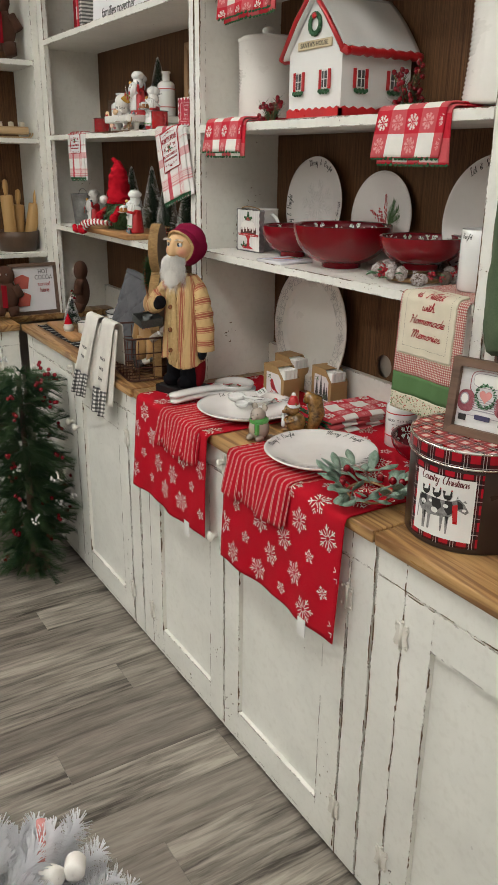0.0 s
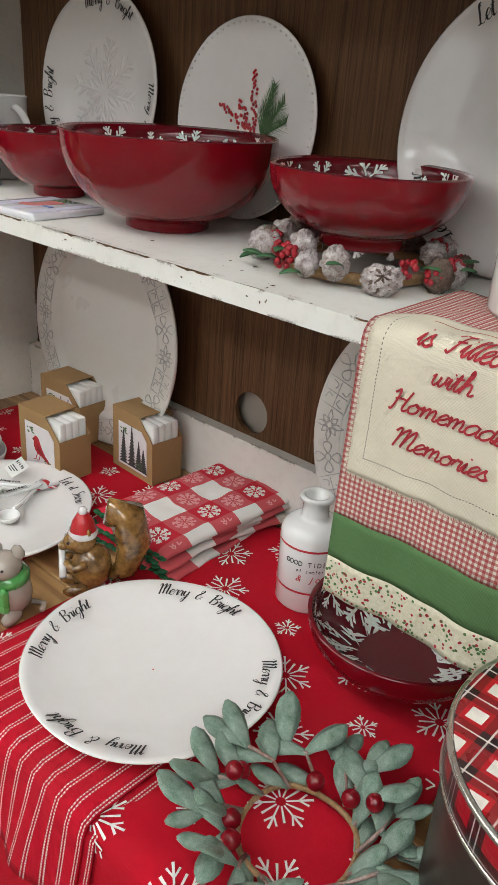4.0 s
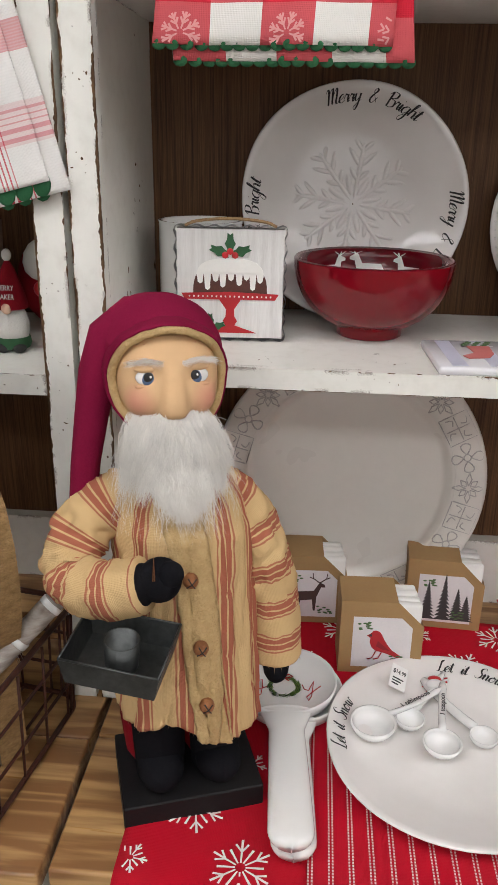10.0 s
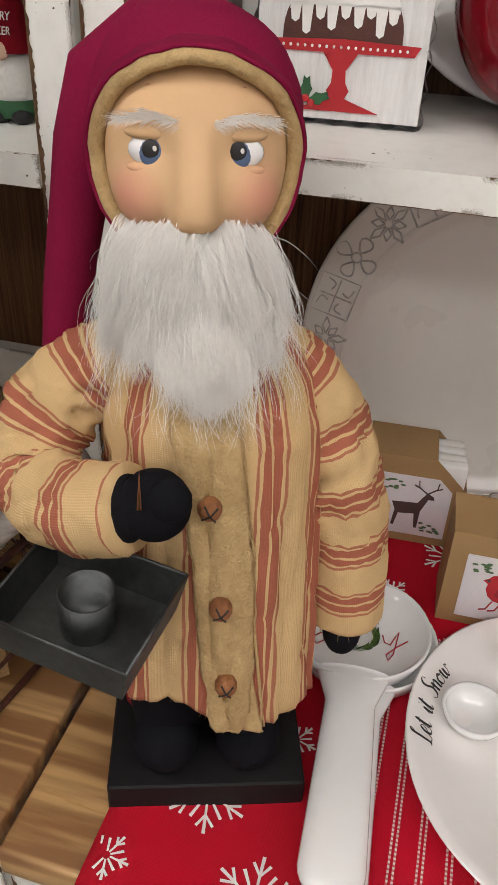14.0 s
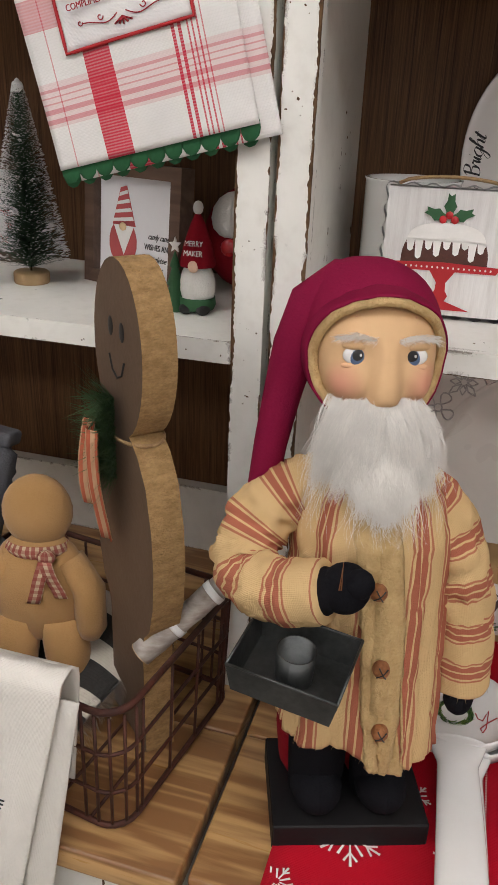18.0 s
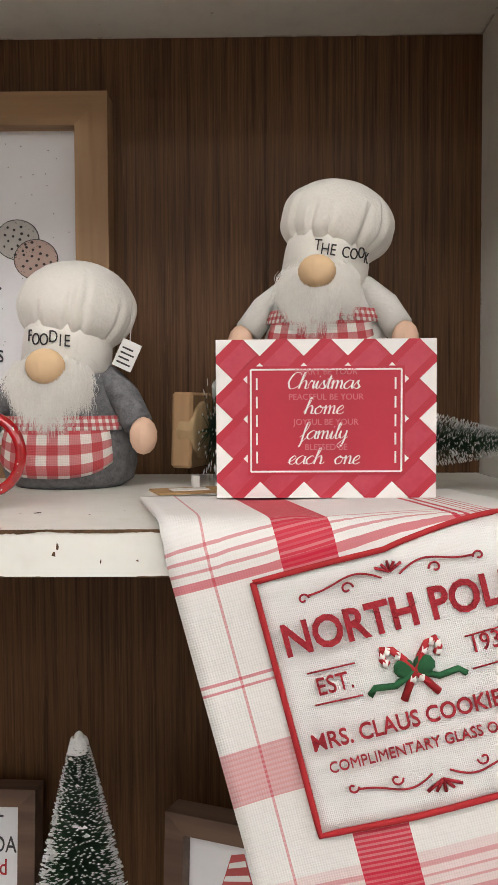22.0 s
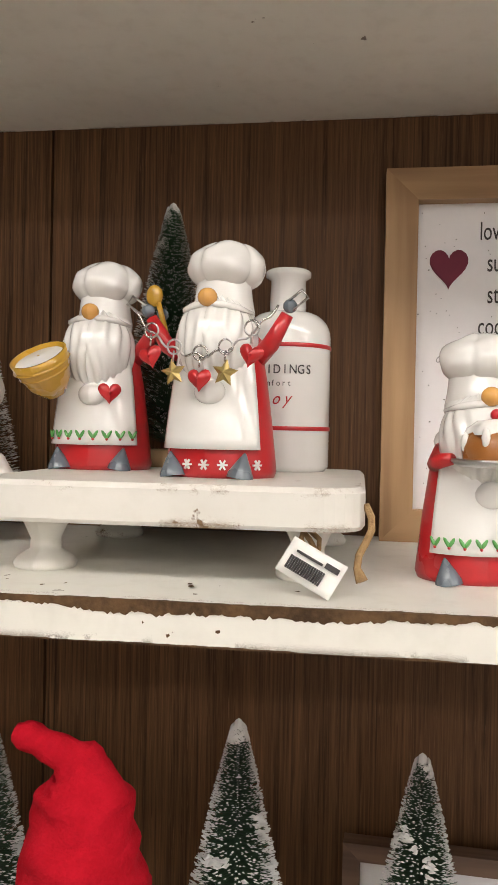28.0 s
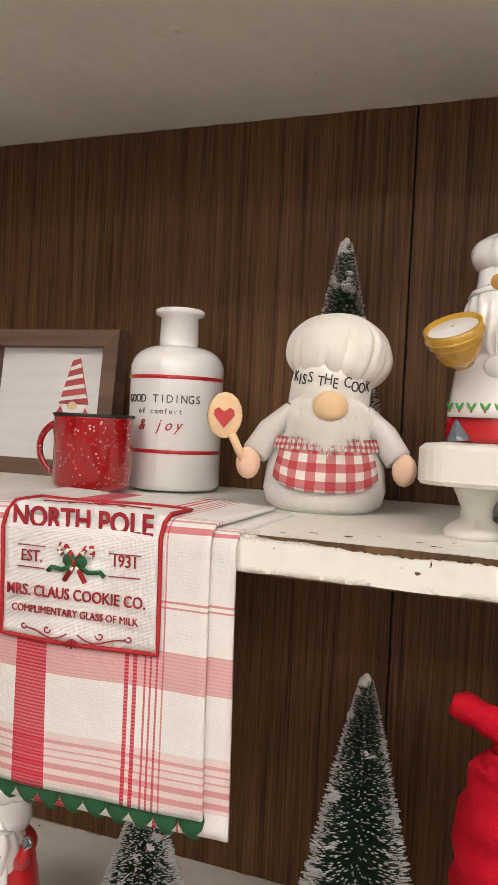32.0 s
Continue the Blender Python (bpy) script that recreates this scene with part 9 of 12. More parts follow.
for x, z in ((0.002, 0.165), (0.036, 0.175)):
    k.sheet(lambda u, v, x=x, z=z: (0.018 + (x - 0.018) * v + (u - 0.5) * 0.016, -0.036 - 0.003 * math.sin(5 * v), 0.228 + (z - 0.228) * v), 4, 8, 0.001, M_SCARF, (0.016, 0.06))
stand(k.done("gingerbread_doll", None, "stuffed ginger cloth doll with a checked scarf", "doll"), 1.105, 2.455, ZC + 0.010, 14, 8).scale = (0.86, 0.86, 0.76)

M_HATW = surf("white_felt_hat", (0.78, 0.75, 0.69), (0.72, 0.69, 0.63), 0.95, 14, 400, 0.3, 0, 0, 0.3)
M_PEACHF = surf("peach_felt", (0.74, 0.50, 0.36), (0.70, 0.46, 0.33), 0.95, 20, 400, 0.2)
M_NOSE = surf("tan_felt_nose", (0.76, 0.54, 0.32), (0.72, 0.50, 0.29), 0.9, 20, 300, 0.15)
M_GREYF = surf("grey_felt", (0.11, 0.11, 0.115), (0.24, 0.24, 0.245), 0.95, 160, 700, 0.5, 0, 0, 0, (1, 1, 1), 0.1)
M_WHITEF = surf("white_plush", (0.70, 0.68, 0.64), (0.64, 0.62, 0.58), 0.95, 40, 400, 0.4)
M_APRON = woven("red_buffalo_apron", (0.74, 0.70, 0.66), [(0, 0.014, 0, 0.007, (0.48, 0.015, 0.03), 0.72), (1, 0.014, 0, 0.007, (0.48, 0.015, 0.03), 0.72)])
M_WAIST = woven("red_gingham_band", (0.74, 0.70, 0.66), [(0, 0.005, 0, 0.0025, (0.48, 0.015, 0.03), 0.7), (1, 0.005, 0, 0.0025, (0.48, 0.015, 0.03), 0.7)])


def plush_gnome(body, word, label, seed, spoon=False, puff=1.0, slide=0.0, low=0.0, chin=1.0, tilt=0.0):
    rnd = random.Random(seed)
    k = Mk(body)
    prof = [(0.001, 0), (0.040, 0), (0.049, 0.006), (0.052, 0.018), (0.050, 0.035), (0.044, 0.055), (0.036, 0.075), (0.030, 0.092)]
    k.lathe(prof, body, 36, None, lambda a, z: 1 + 0.02 * math.sin(4 * a + 30 * z), 1.0, 0.82)

    def skin(ang, z, e):
        r = np.interp(z, [p[1] for p in prof[1:]], [p[0] for p in prof[1:]]) + e
        return (r * math.sin(ang), -r * 0.82 * math.cos(ang), z)
    k.sheet(lambda u, v: skin(-0.92 + 1.84 * u, 0.055 - low - 0.037 * v * (1 - 0.28 * abs(2 * u - 1) ** 3), 0.0026), 20, 8, 0.0015, M_APRON, (0.084, 0.037))
    k.sheet(lambda u, v: skin(-1.15 + 2.3 * u, 0.061 - low - 0.010 * v, 0.0034), 24, 3, 0.0015, M_WAIST, (0.10, 0.010))
    for s in (-1, 1):
        k.tube([(s * 0.030, 0, 0.080), (s * 0.048, -0.008, 0.064), (s * 0.060, -0.016, 0.046)], [0.011, 0.012, 0.0115], body, 12)
        k.ball((s * 0.065, -0.020, 0.038), (0.0105, 0.009, 0.0135), M_PEACHF, 14)
    if spoon:
        k.tube([(-0.066, -0.024, 0.034), (-0.080, -0.026, 0.062)], 0.0035, M_NOSE, 8)
        k.ball((-0.086, -0.026, 0.076), (0.015, 0.003, 0.019), M_NOSE, 16)
        k.prism([(-0.086 + 0.0095 * x, 0.075 + 0.0095 * z) for x, z in [(0, -1), (0.5, -0.4), (0.9, 0.1), (0.85, 0.55), (0.5, 0.75), (0, 0.4), (-0.5, 0.75), (-0.85, 0.55), (-0.9, 0.1), (-0.5, -0.4)]], -0.0305, -0.029, M_REDP)
    st = []
    k.ball((0, -0.028, 0.077), (0.024, 0.012, 0.016), M_BEARD, 16)
    k.ball((0, -0.033, 0.066), (0.014, 0.009, 0.016 * chin), M_BEARD, 14)
    for i in range(170):
        u, lev = rnd.uniform(-1, 1), rnd.random()
        root = Vector((u * 0.025, -0.035 - 0.009 * (1 - u * u), 0.090 - 0.012 * lev))
        run = (0.044 - 0.020 * abs(u) ** 1.4) * chin * (0.45 + 0.55 * rnd.random())
        end = Vector((u * (0.037 - 0.38 * run) + rnd.gauss(0, 0.0025), -0.045 - 0.006 * rnd.random() + 0.012 * u * u, root.z - run))
        bend = root.lerp(end, 0.45) + Vector((0.006 * u, -0.006, 0.001))
        for j in range(26):
            g = Vector((rnd.gauss(0, 0.0024), rnd.gauss(0, 0.0012), rnd.gauss(0, 0.0024)))
            st.append((root + g, bend + g, end + g * 0.4 + Vector((rnd.gauss(0, 0.0018), rnd.gauss(0, 0.001), rnd.gauss(0, 0.0035)))))
    k.locks(st, M_BEARD, 0.00020, 5, 0.0016)
    k.ball((0.001, -0.047, 0.0865), (0.0145, 0.0125, 0.0125), M_NOSE, 18)
    lean = T(0, 0, 0.09) @ R(tilt, "Y") @ T(0, 0, -0.09)
    k.lathe([(0.031, 0.084), (0.0345, 0.087), (0.0340, 0.104), (0.0320, 0.119), (0.029, 0.122)], M_HATW, 40, lean @ T(0, -0.002, 0), lambda a, z: 1 + 0.012 * math.sin(7 * a + 40 * z), 1, 0.98)
    folds = [(2 * math.pi * (j + 0.55 * rnd.random()) / 13, 0.45 + 0.55 * rnd.random(), rnd.uniform(0.1, 0.75)) for j in range(13)]

    def pleat(p):
        a = math.atan2(p.x, -p.y)
        out = 1 + 0.035 * noise.noise(p * 2.0 + Vector((seed, 0, 0)))
        for c, deep, top in folds:
            d = (a - c - 0.10 * p.z + math.pi) % (2 * math.pi) - math.pi
            fade = max(0.0, min(1.0, 1.0 - (p.z - top + 0.3) / 0.45))
            out -= 0.085 * deep * fade * math.exp(-(d / 0.050) ** 2)
            out += 0.022 * deep * fade * math.exp(-((abs(d) - 0.13) / 0.07) ** 2)
        return out
    k.ball((0.003, 0.004, 0.1320), (0.0455 * puff, 0.043, 0.0345), M_HATW, 160, lean, pleat)
    room = [5.5 if ch in "I " else 11.5 if ch in "OCDK" else 9.5 for ch in word]
    for i, ch in enumerate(word):
        if ch != " ":
            a = slide + sum(room[:i]) + room[i] / 2 - sum(room) / 2
            words_into(k, ch, 0.0122, M_BLACK, lean @ R(a, "Z") @ T(0, -0.0362, 0.106 + 0.0016 * math.cos(i * 2.1)), 0, 0.8)
    return k.done("chef_gnome", None, label, "plush gnome", "plush chef gnomes")


g = plush_gnome(M_GREYF, "FOODIE", "grey plush gnome with white beard and chef hat", 3, False, 1.0, -6.0, 0.009, 1.0, 4)
stand(g, 1.395, 2.589, A2, -8)
g.scale = (0.93, 0.93, 0.97)
k = Mk(M_PAPER).box(-0.007, 0.007, 0, 0.001, -0.016, 0.004, None, 0)
k.tube([(-0.002, 0, 0.004), (-0.010, 0, 0.026)], 0.0004, M_PAPER, 4)
for i in range(4):
    k.box(-0.005, 0.005 - 0.002 * (i % 2), -0.0006, 0, -0.013 + 0.0035 * i, -0.0118 + 0.0035 * i, M_INK)
o = k.done("hang_tag", None, "small white hang tag on the gnome's hat", "label")
o.matrix_world = at(1.375, 2.541, A2 + 0.098, 0, 0, 25)
g = plush_gnome(M_WHITEF, "KISS THE COOK", "white plush gnome with chef hat beside the white riser", 5, True, 1.0, 0.0, 0.0, 0.72, 6)
stand(g, 1.352, 3.144, A2, 16)
g.scale = (0.89, 0.89, 0.91)
g = plush_gnome(M_WHITEF, "THE COOK", "white plush gnome with chef hat seated on a tin", 8, False, 1.0, 31.0, 0.0, 1.0, 9)
stand(g, 1.380, 2.406, A2 + 0.068, -13)
g.scale = (0.86, 0.86, 0.87)
t = thing("floral_canister", "white canister with a gold leaf pattern under the gnome", "canister")
Mk(M_PORC).lathe([(0.001, 0), (0.046, 0), (0.048, 0.003), (0.048, 0.062), (0.046, 0.068), (0.001, 0.068)], None, 36).done("body", t)
k = Mk(M_TWINE)
for i in range(40):
    a, z = i * 0.63, 0.008 + 0.05 * ((i * 0.37) % 1)
    k.ball((0.0485 * math.sin(a), -0.0485 * math.cos(a), z), (0.004, 0.001, 0.006), None, 8)
tagged(k.done("leaf_print", t, "small gold leaves"), kind="stuff")
stand(t, 1.385, 2.390, A2)

# ---- glazed chef figurines: one mesh each ----
M_SLATE = plain("slate_shoe_glaze", (0.13, 0.16, 0.19), 0.25, 0, 0.4)
M_GOLD = surf("ochre_glaze", (0.52, 0.30, 0.035), (0.45, 0.25, 0.03), 0.25, 30, 90, 0.05, 0, 0.5)
M_ORNOSE = plain("orange_nose_glaze", (0.66, 0.34, 0.09), 0.25, 0, 0.4)
M_STARG = plain("old_gold", (0.44, 0.33, 0.12), 0.35, 0.55)
M_PLUM = surf("pudding_glaze", (0.34, 0.13, 0.03), (0.3, 0.11, 0.025), 0.3, 40, 200, 0.1, 0, 0.3)


HEART = [(0.95 * math.sin(q) ** 3, 0.06 * (13 * math.cos(q) - 5 * math.cos(2 * q) - 2 * math.cos(3 * q) - math.cos(4 * q))) for q in [2 * math.pi * i / 28 for i in range(28)]]
STAR = [((1 if j % 2 == 0 else 0.48) * math.sin(math.pi * j / 5), (1 if j % 2 == 0 else 0.48) * math.cos(math.pi * j / 5)) for j in range(10)]


def puffy(k, shape, s, depth, mat, m, ridge=False):
    """A cushion-shaped plaque: the outline in x and z swells towards the viewer (-y)."""
    v, f, n = [], [], len(shape)
    steps = (1.0, 0.9, 0.7, 0.4, 0.05)
    for q in steps:
        y = -depth * ((1 - q) if ridge else math.sqrt(max(0.0, 1 - q * q)))
        v += [(s * q * x, y, s * q * z) for x, z in shape]
    for i in range(len(steps) - 1):
        f += [(i * n + j, (i + 1) * n + j, (i + 1) * n + (j + 1) % n, i * n + (j + 1) % n) for j in range(n)]
    f.append([(len(steps) - 1) * n + j for j in range(n)])
    f.append(list(range(n))[::-1])
    return k.add(v, f, mat, not ridge, None, m)


def glazed_chef(kind, label):
    k = Mk(M_PORC)
    robe = [(0.001, 0), (0.036, 0.0), (0.0375, 0.004), (0.036, 0.018), (0.0335, 0.040), (0.030, 0.065), (0.026, 0.085)]
    k.lathe(robe, M_REDP, 36, None, None, 1.0, 0.82)

    def skin(ang, z, e):
        r = np.interp(z, [p[1] for p in robe[1:]], [p[0] for p in robe[1:]]) + e
        return (r * math.sin(ang), -r * 0.82 * math.cos(ang), z)
    k.sheet(lambda u, v: skin(-0.98 + 1.96 * u, 0.086 - 0.068 * v, 0.0022), 22, 10, 0.002, M_PORC)
    for s in (-1, 1):
        k.lathe([(0.0085, 0), (0.0082, 0.003), (0.0056, 0.008), (0.0022, 0.014), (0.0006, 0.0165)], M_SLATE, 16, T(s * 0.0225, -0.0275, 0.0) @ R(s * 10, "Y") @ R(-6, "X"))
    if kind == "garland":
        for i in range(7):
            a = -0.95 + 1.9 * i / 6
            p = skin(a, 0.0085, 0.0012)
            for j in range(3):
                k.box(-0.0034, 0.0034, -0.0006, 0.0006, -0.0006, 0.0006, M_PORC, 0, T(*p) @ R(math.degrees(a), "Z") @ R(60 * j, "Y"))
    else:
        for i in range(8):
            a = -0.84 + 1.68 * i / 7
            p = skin(a, 0.023, 0.0058)
            for s in (-1, 1):
                k.ball((0, 0, 0.003), (0.0013, 0.0010, 0.0038), M_GREENGL, 8, T(*p) @ R(math.degrees(a), "Z") @ R(s * 32, "Y"))
            k.ball((p[0], p[1], p[2] - 0.0006), 0.0011, M_REDP, 6)
    # shoulders, beard, hat
    k.ball((0, 0.002, 0.086), (0.027, 0.022, 0.014), M_REDP if kind != "cake" else M_PORC, 20)

    def locks(p):
        a = math.atan2(p.x, -p.y)
        w = 8.5 * a + 1.1 * math.sin(3.1 * p.z + 2 * abs(a)) * math.copysign(1, a)
        return 1 + 0.055 * (abs(math.sin(w)) ** 0.6 - 0.6) + 0.02 * math.sin(2.3 * w + 4 * p.z)
    k.ball((0, -0.0115, 0.086), (0.0262, 0.0260, 0.0310), M_PORC, 96, None, locks)
    k.ball((0.002, -0.0285, 0.0545), (0.0105, 0.0075, 0.0085), M_PORC, 18)
    k.ball((0, -0.002, 0.106), (0.0215, 0.0205, 0.014), M_PORC, 24)
    for s in (-1, 1):
        k.tube([(0, -0.0295, 0.1095), (s * 0.009, -0.0290, 0.1090), (s * 0.018, -0.0225, 0.1075), (s * 0.0235, -0.010, 0.1055)], [0.0022, 0.0026, 0.0022, 0.0012], M_PORC, 12, None, 0.8)
    k.ball((0, -0.0300, 0.1135), (0.0064, 0.0062, 0.0060), M_ORNOSE, 16)
    glaze = lambda a, z: 1 + 0.014 * noise.noise(Vector((9 * math.cos(a), 9 * math.sin(a), 420 * z)))
    k.lathe([(0.0195, 0.105), (0.0208, 0.108), (0.0190, 0.118), (0.0182, 0.128), (0.017, 0.133)], M_PORC, 56, None, glaze)

    def crown(p):
        a = math.atan2(p.x, -p.y)
        return 1 + 0.17 * (abs(math.sin(2.0 * a + 0.9)) ** 0.45 - 0.75) * max(0.0, 1 - 0.7 * max(p.z, 0.0)) + 0.09 * noise.noise(p * 1.9 + Vector((3, 1, 0)))
    k.ball((0.001, 0, 0.1375), (0.0258, 0.0245, 0.0170), M_PORC, 72, None, crown)
    if kind == "cake":
        for s in (-1, 1):
            k.tube([(s * 0.022, 0.0, 0.082), (s * 0.0285, -0.010, 0.072), (s * 0.0290, -0.018, 0.074), (s * 0.024, -0.032, 0.076)], [0.0050, 0.0054, 0.0050, 0.0036], M_REDP, 10)
        k.lathe([(0.001, 0.053), (0.022, 0.053), (0.026, 0.056), (0.0255, 0.0575), (0.001, 0.056)], M_WIRE, 26, T(0, -0.040, 0.019))
        k.lathe([(0.019, 0.057), (0.020, 0.064), (0.017, 0.072), (0.010, 0.078), (0.001, 0.079)], M_PLUM, 24, T(0, -0.040, 0.019))
        k.lathe([(0.0175, 0.0715), (0.016, 0.0755), (0.010, 0.0800), (0.001, 0.0812)], M_PORC, 24, T(0, -0.040, 0.019), lambda a, z: 1 + 0.07 * math.sin(6 * a))
        for i in range(7):
            a = 2 * math.pi * i / 7 + 0.3
            k.ball((0.0185 * math.sin(a), -0.040 - 0.0185 * math.cos(a), 0.089 - 0.003 * (i % 2)), (0.0028, 0.0024, 0.0062), M_PORC, 8)
        k.ball((0, -0.040, 0.1025), 0.0036, M_REDP, 10)
    if kind == "bowl":
        k.tube([(-0.024, 0, 0.084), (-0.036, -0.012, 0.068), (-0.034, -0.028, 0.060)], [0.0062, 0.0058, 0.0045], M_REDP, 10)
        k.ball((-0.0415, -0.034, 0.068), 0.0056, M_SLATE, 12)
        m = T(-0.021, -0.040, 0.054) @ R(-13, "Y") @ R(32, "X") @ Matrix.Diagonal((1, 1, 1.2, 1))
        k.lathe([(0.001, 0), (0.008, 0), (0.015, 0.008), (0.0195, 0.020), (0.0205, 0.026), (0.0185, 0.026), (0.016, 0.020), (0.001, 0.019)], M_GOLD, 28, m)
        k.lathe([(0.0185, 0.0235), (0.010, 0.0248), (0.001, 0.0255)], M_PORC, 24, m, lambda a, z: 1 + 0.03 * math.sin(3 * a))
        for q in (0.016, 0.0205):
            k.lathe([(0.0178 + (q - 0.016) * 0.45, q - 0.0008), (0.0189 + (q - 0.016) * 0.45, q), (0.0178 + (q - 0.016) * 0.45, q + 0.0008)], M_GOLD, 28, m)
        k.tube([(0.024, 0.0, 0.082), (0.036, -0.008, 0.094), (0.046, -0.010, 0.110)], [0.0062, 0.0056, 0.004], M_REDP, 10)
        k.ball((0.048, -0.010, 0.114), 0.0046, M_SLATE, 10)
        k.tube([(0.052, -0.014, 0.100), (0.046, -0.015, 0.122)], 0.0022, M_GOLD, 6)
        k.ball((0.043, -0.015, 0.127), (0.0065, 0.003, 0.008), M_GOLD, 12)
        puffy(k, HEART, 0.0088, 0.0036, M_REDP, T(0.0155, -0.0300, 0.056) @ R(26, "Z"))
    if kind == "garland":
        for s in (-1, 1):
            k.tube([(s * 0.024, 0.0, 0.078), (s * 0.036, -0.010, 0.086), (s * 0.047, -0.012, 0.104)], [0.0065, 0.0058, 0.0042], M_REDP, 10)
            k.ball((s * 0.049, -0.013, 0.109), 0.0046, M_SLATE, 10)
            k.tube([(s * 0.049, -0.016, 0.112), (s * 0.058, -0.018, 0.118), (s * 0.062, -0.018, 0.113), (s * 0.052, -0.017, 0.106)], 0.0009, M_WIRE, 5)
        wire = []
        for i in range(41):
            q = -1 + 2 * i / 40
            wire.append((0.048 * q, -0.036 - 0.004 * (1 - q * q), 0.076 + 0.030 * q * q + 0.0016 * math.sin(i * 1.1)))
        k.tube(wire, 0.0008, M_WIRE, 5)
        for i, q in enumerate((-0.72, -0.38, 0.0, 0.36, 0.72)):
            x, z = 0.046 * q, 0.070 + 0.028 * q * q
            k.tube([(x, -0.041, z + 0.005), (x, -0.042, z - 0.002)], 0.0006, M_WIRE, 4)
            k.tube([(x + 0.0046 * math.sin(a), -0.0405, z + 0.0075 + 0.0046 * math.cos(a)) for a in [2 * math.pi * j / 16 for j in range(17)]], 0.0007, M_WIRE, 5)
            if i % 2 == 0:
                puffy(k, HEART, 0.0082, 0.0038, M_REDP, T(x, -0.0415, z - 0.0085) @ R(7 * (i - 2), "Y"))
            else:
                puffy(k, STAR, 0.0088, 0.0034, M_STARG, T(x, -0.0415, z - 0.0085) @ R(9 * (i - 2), "Y"), True)
    return k.done("chef_figurine", None, label, "figurine", "glazed chef figurines")


Z2 = A2 + 0.0575
stand(glazed_chef("cake", "glazed chef figurine carrying an iced pudding"), 1.302, 2.759, A2, 8).scale = (0.95, 0.95, 0.97)
stand(glazed_chef("bowl", "glazed chef figurine holding a yellow bowl, on the riser"), 1.375, 3.022, Z2, -2)
stand(glazed_chef("garland", "glazed chef figurine holding a heart garland, on the riser"), 1.318, 2.921, Z2, -10)
stand(glazed_chef("cake", "glazed chef figurine with a pudding beside the red-hatted gnome"), 1.235, 2.80, A1 + 0.022, -16)
stand(glazed_chef("garland", "glazed chef figurine with a garland under the hanging towel"), 1.30, 3.385, A1 + 0.002, -20)


# ---- bottle-brush trees ----
def brush_tree(h, r, label, seed, snow=0.5, base=True, n=2600, group="bottle-brush trees"):
    t = thing("bottle_brush_tree", label, "decoration tree", group)
    rnd = random.Random(seed)
    z0 = 0.018 if base else 0.004
    g, w = Mk(M_PINE_N), Mk(M_SNOW)
    n = int(n * 1.7)
    off = Vector((seed * 1.7, 0, 0))
    for i in range(n):
        q = i / n
        z = z0 + (h - z0 - 0.004) * q
        rr = r * (1 - q) ** 0.9 * (0.92 + 0.12 * rnd.random()) + 0.005
        a = i * 2.39996 + 0.4 * rnd.random()
        c, s = math.cos(a), math.sin(a)
        up = 0.10 + 0.22 * rnd.random()
        tip = Vector((rr * c, rr * s, z + rr * up + 0.002))
        p = Vector((0.001 * c, 0.001 * s, z))
        sd = Vector((-s, c, 0)) * 0.00062
        g.add([p - sd, p + sd, tip + sd * 0.5, tip - sd * 0.5], [(0, 1, 2, 3)])
        thick = noise.noise(tip * 52 + off) + 0.35 * noise.noise(tip * 150 - off) + (0.5 if q > 0.95 else 0.0)
        heavy = thick > 0.66 - 0.4 * snow
        if heavy or rnd.random() < 0.55 + 0.6 * snow:
            m = p.lerp(tip, 0.66 if heavy else 0.87)
            d2 = sd * ((2.4 + 1.6 * rnd.random()) if heavy else (1.15 + 0.5 * rnd.random()))
            lift = Vector((0, 0, 0.0020 if heavy else 0.0006))
            w.add([m - d2 * 0.6, m + d2 * 0.6, tip + d2, tip - d2, (m + tip) / 2 + lift], [(0, 1, 4), (1, 2, 4), (2, 3, 4), (3, 0, 4)])
    w.ball((0, 0, h - 0.002), (0.0036, 0.0036, 0.006), None, 8)
    tagged(g.done("bristles", t, "dark green bristles"), kind="stuff")
    tagged(w.done("snow", t, "white flocked tips"), kind="stuff")
    Mk(M_WIRE).tube([(0, 0, z0 - 0.006), (0, 0, h - 0.004)], 0.0013, None, 6).done("wire_stem", t)
    if base:
        Mk(M_RAW).lathe([(0.001, 0), (0.020, 0), (0.021, 0.002), (0.021, 0.012), (0.019, 0.014), (0.001, 0.014)], None, 20).done("wooden_base", t)
    return t


stand(brush_tree(0.212, 0.042, "snow-tipped bottle-brush tree on the white riser", 31, 0.25), 1.432, 2.985, Z2)
stand(brush_tree(0.222, 0.040, "snow-tipped bottle-brush tree behind the plush gnome", 32, 0.25), 1.425, 3.155, A2)
stand(brush_tree(0.218, 0.042, "snow-tipped bottle-brush tree beside a framed print", 33, 0.22), 1.335, 2.572, A1)
stand(brush_tree(0.252, 0.050, "tall snow-tipped bottle-brush tree on the lower shelf", 34, 0.3), 1.36, 3.105, A1)
stand(brush_tree(0.255, 0.050, "tall snow-tipped bottle-brush tree behind the gnome", 35, 0.5), 1.36, 2.912, A1)
stand(brush_tree(0.240, 0.046, "snow-tipped bottle-brush tree behind the chef figurine", 36, 0.4), 1.36, 2.782, A1)
stand(brush_tree(0.150, 0.040, "small bottle-brush tree under the hanging towel", 37, 0.4), 1.32, 3.268, A1)
o = brush_tree(0.235, 0.042, "bottle-brush tree lying on its side behind the sign", 38, 0.6)
o.matrix_world = at(1.405, 2.505, A2 + 0.040, -18) @ R(92, "Y")
k = Mk(M_OAK).box(-0.008, 0.008, -0.020, 0.020, -0.027, 0.027, None, 0.002)
o2 = k.done("square_foot", o, "square wooden foot")
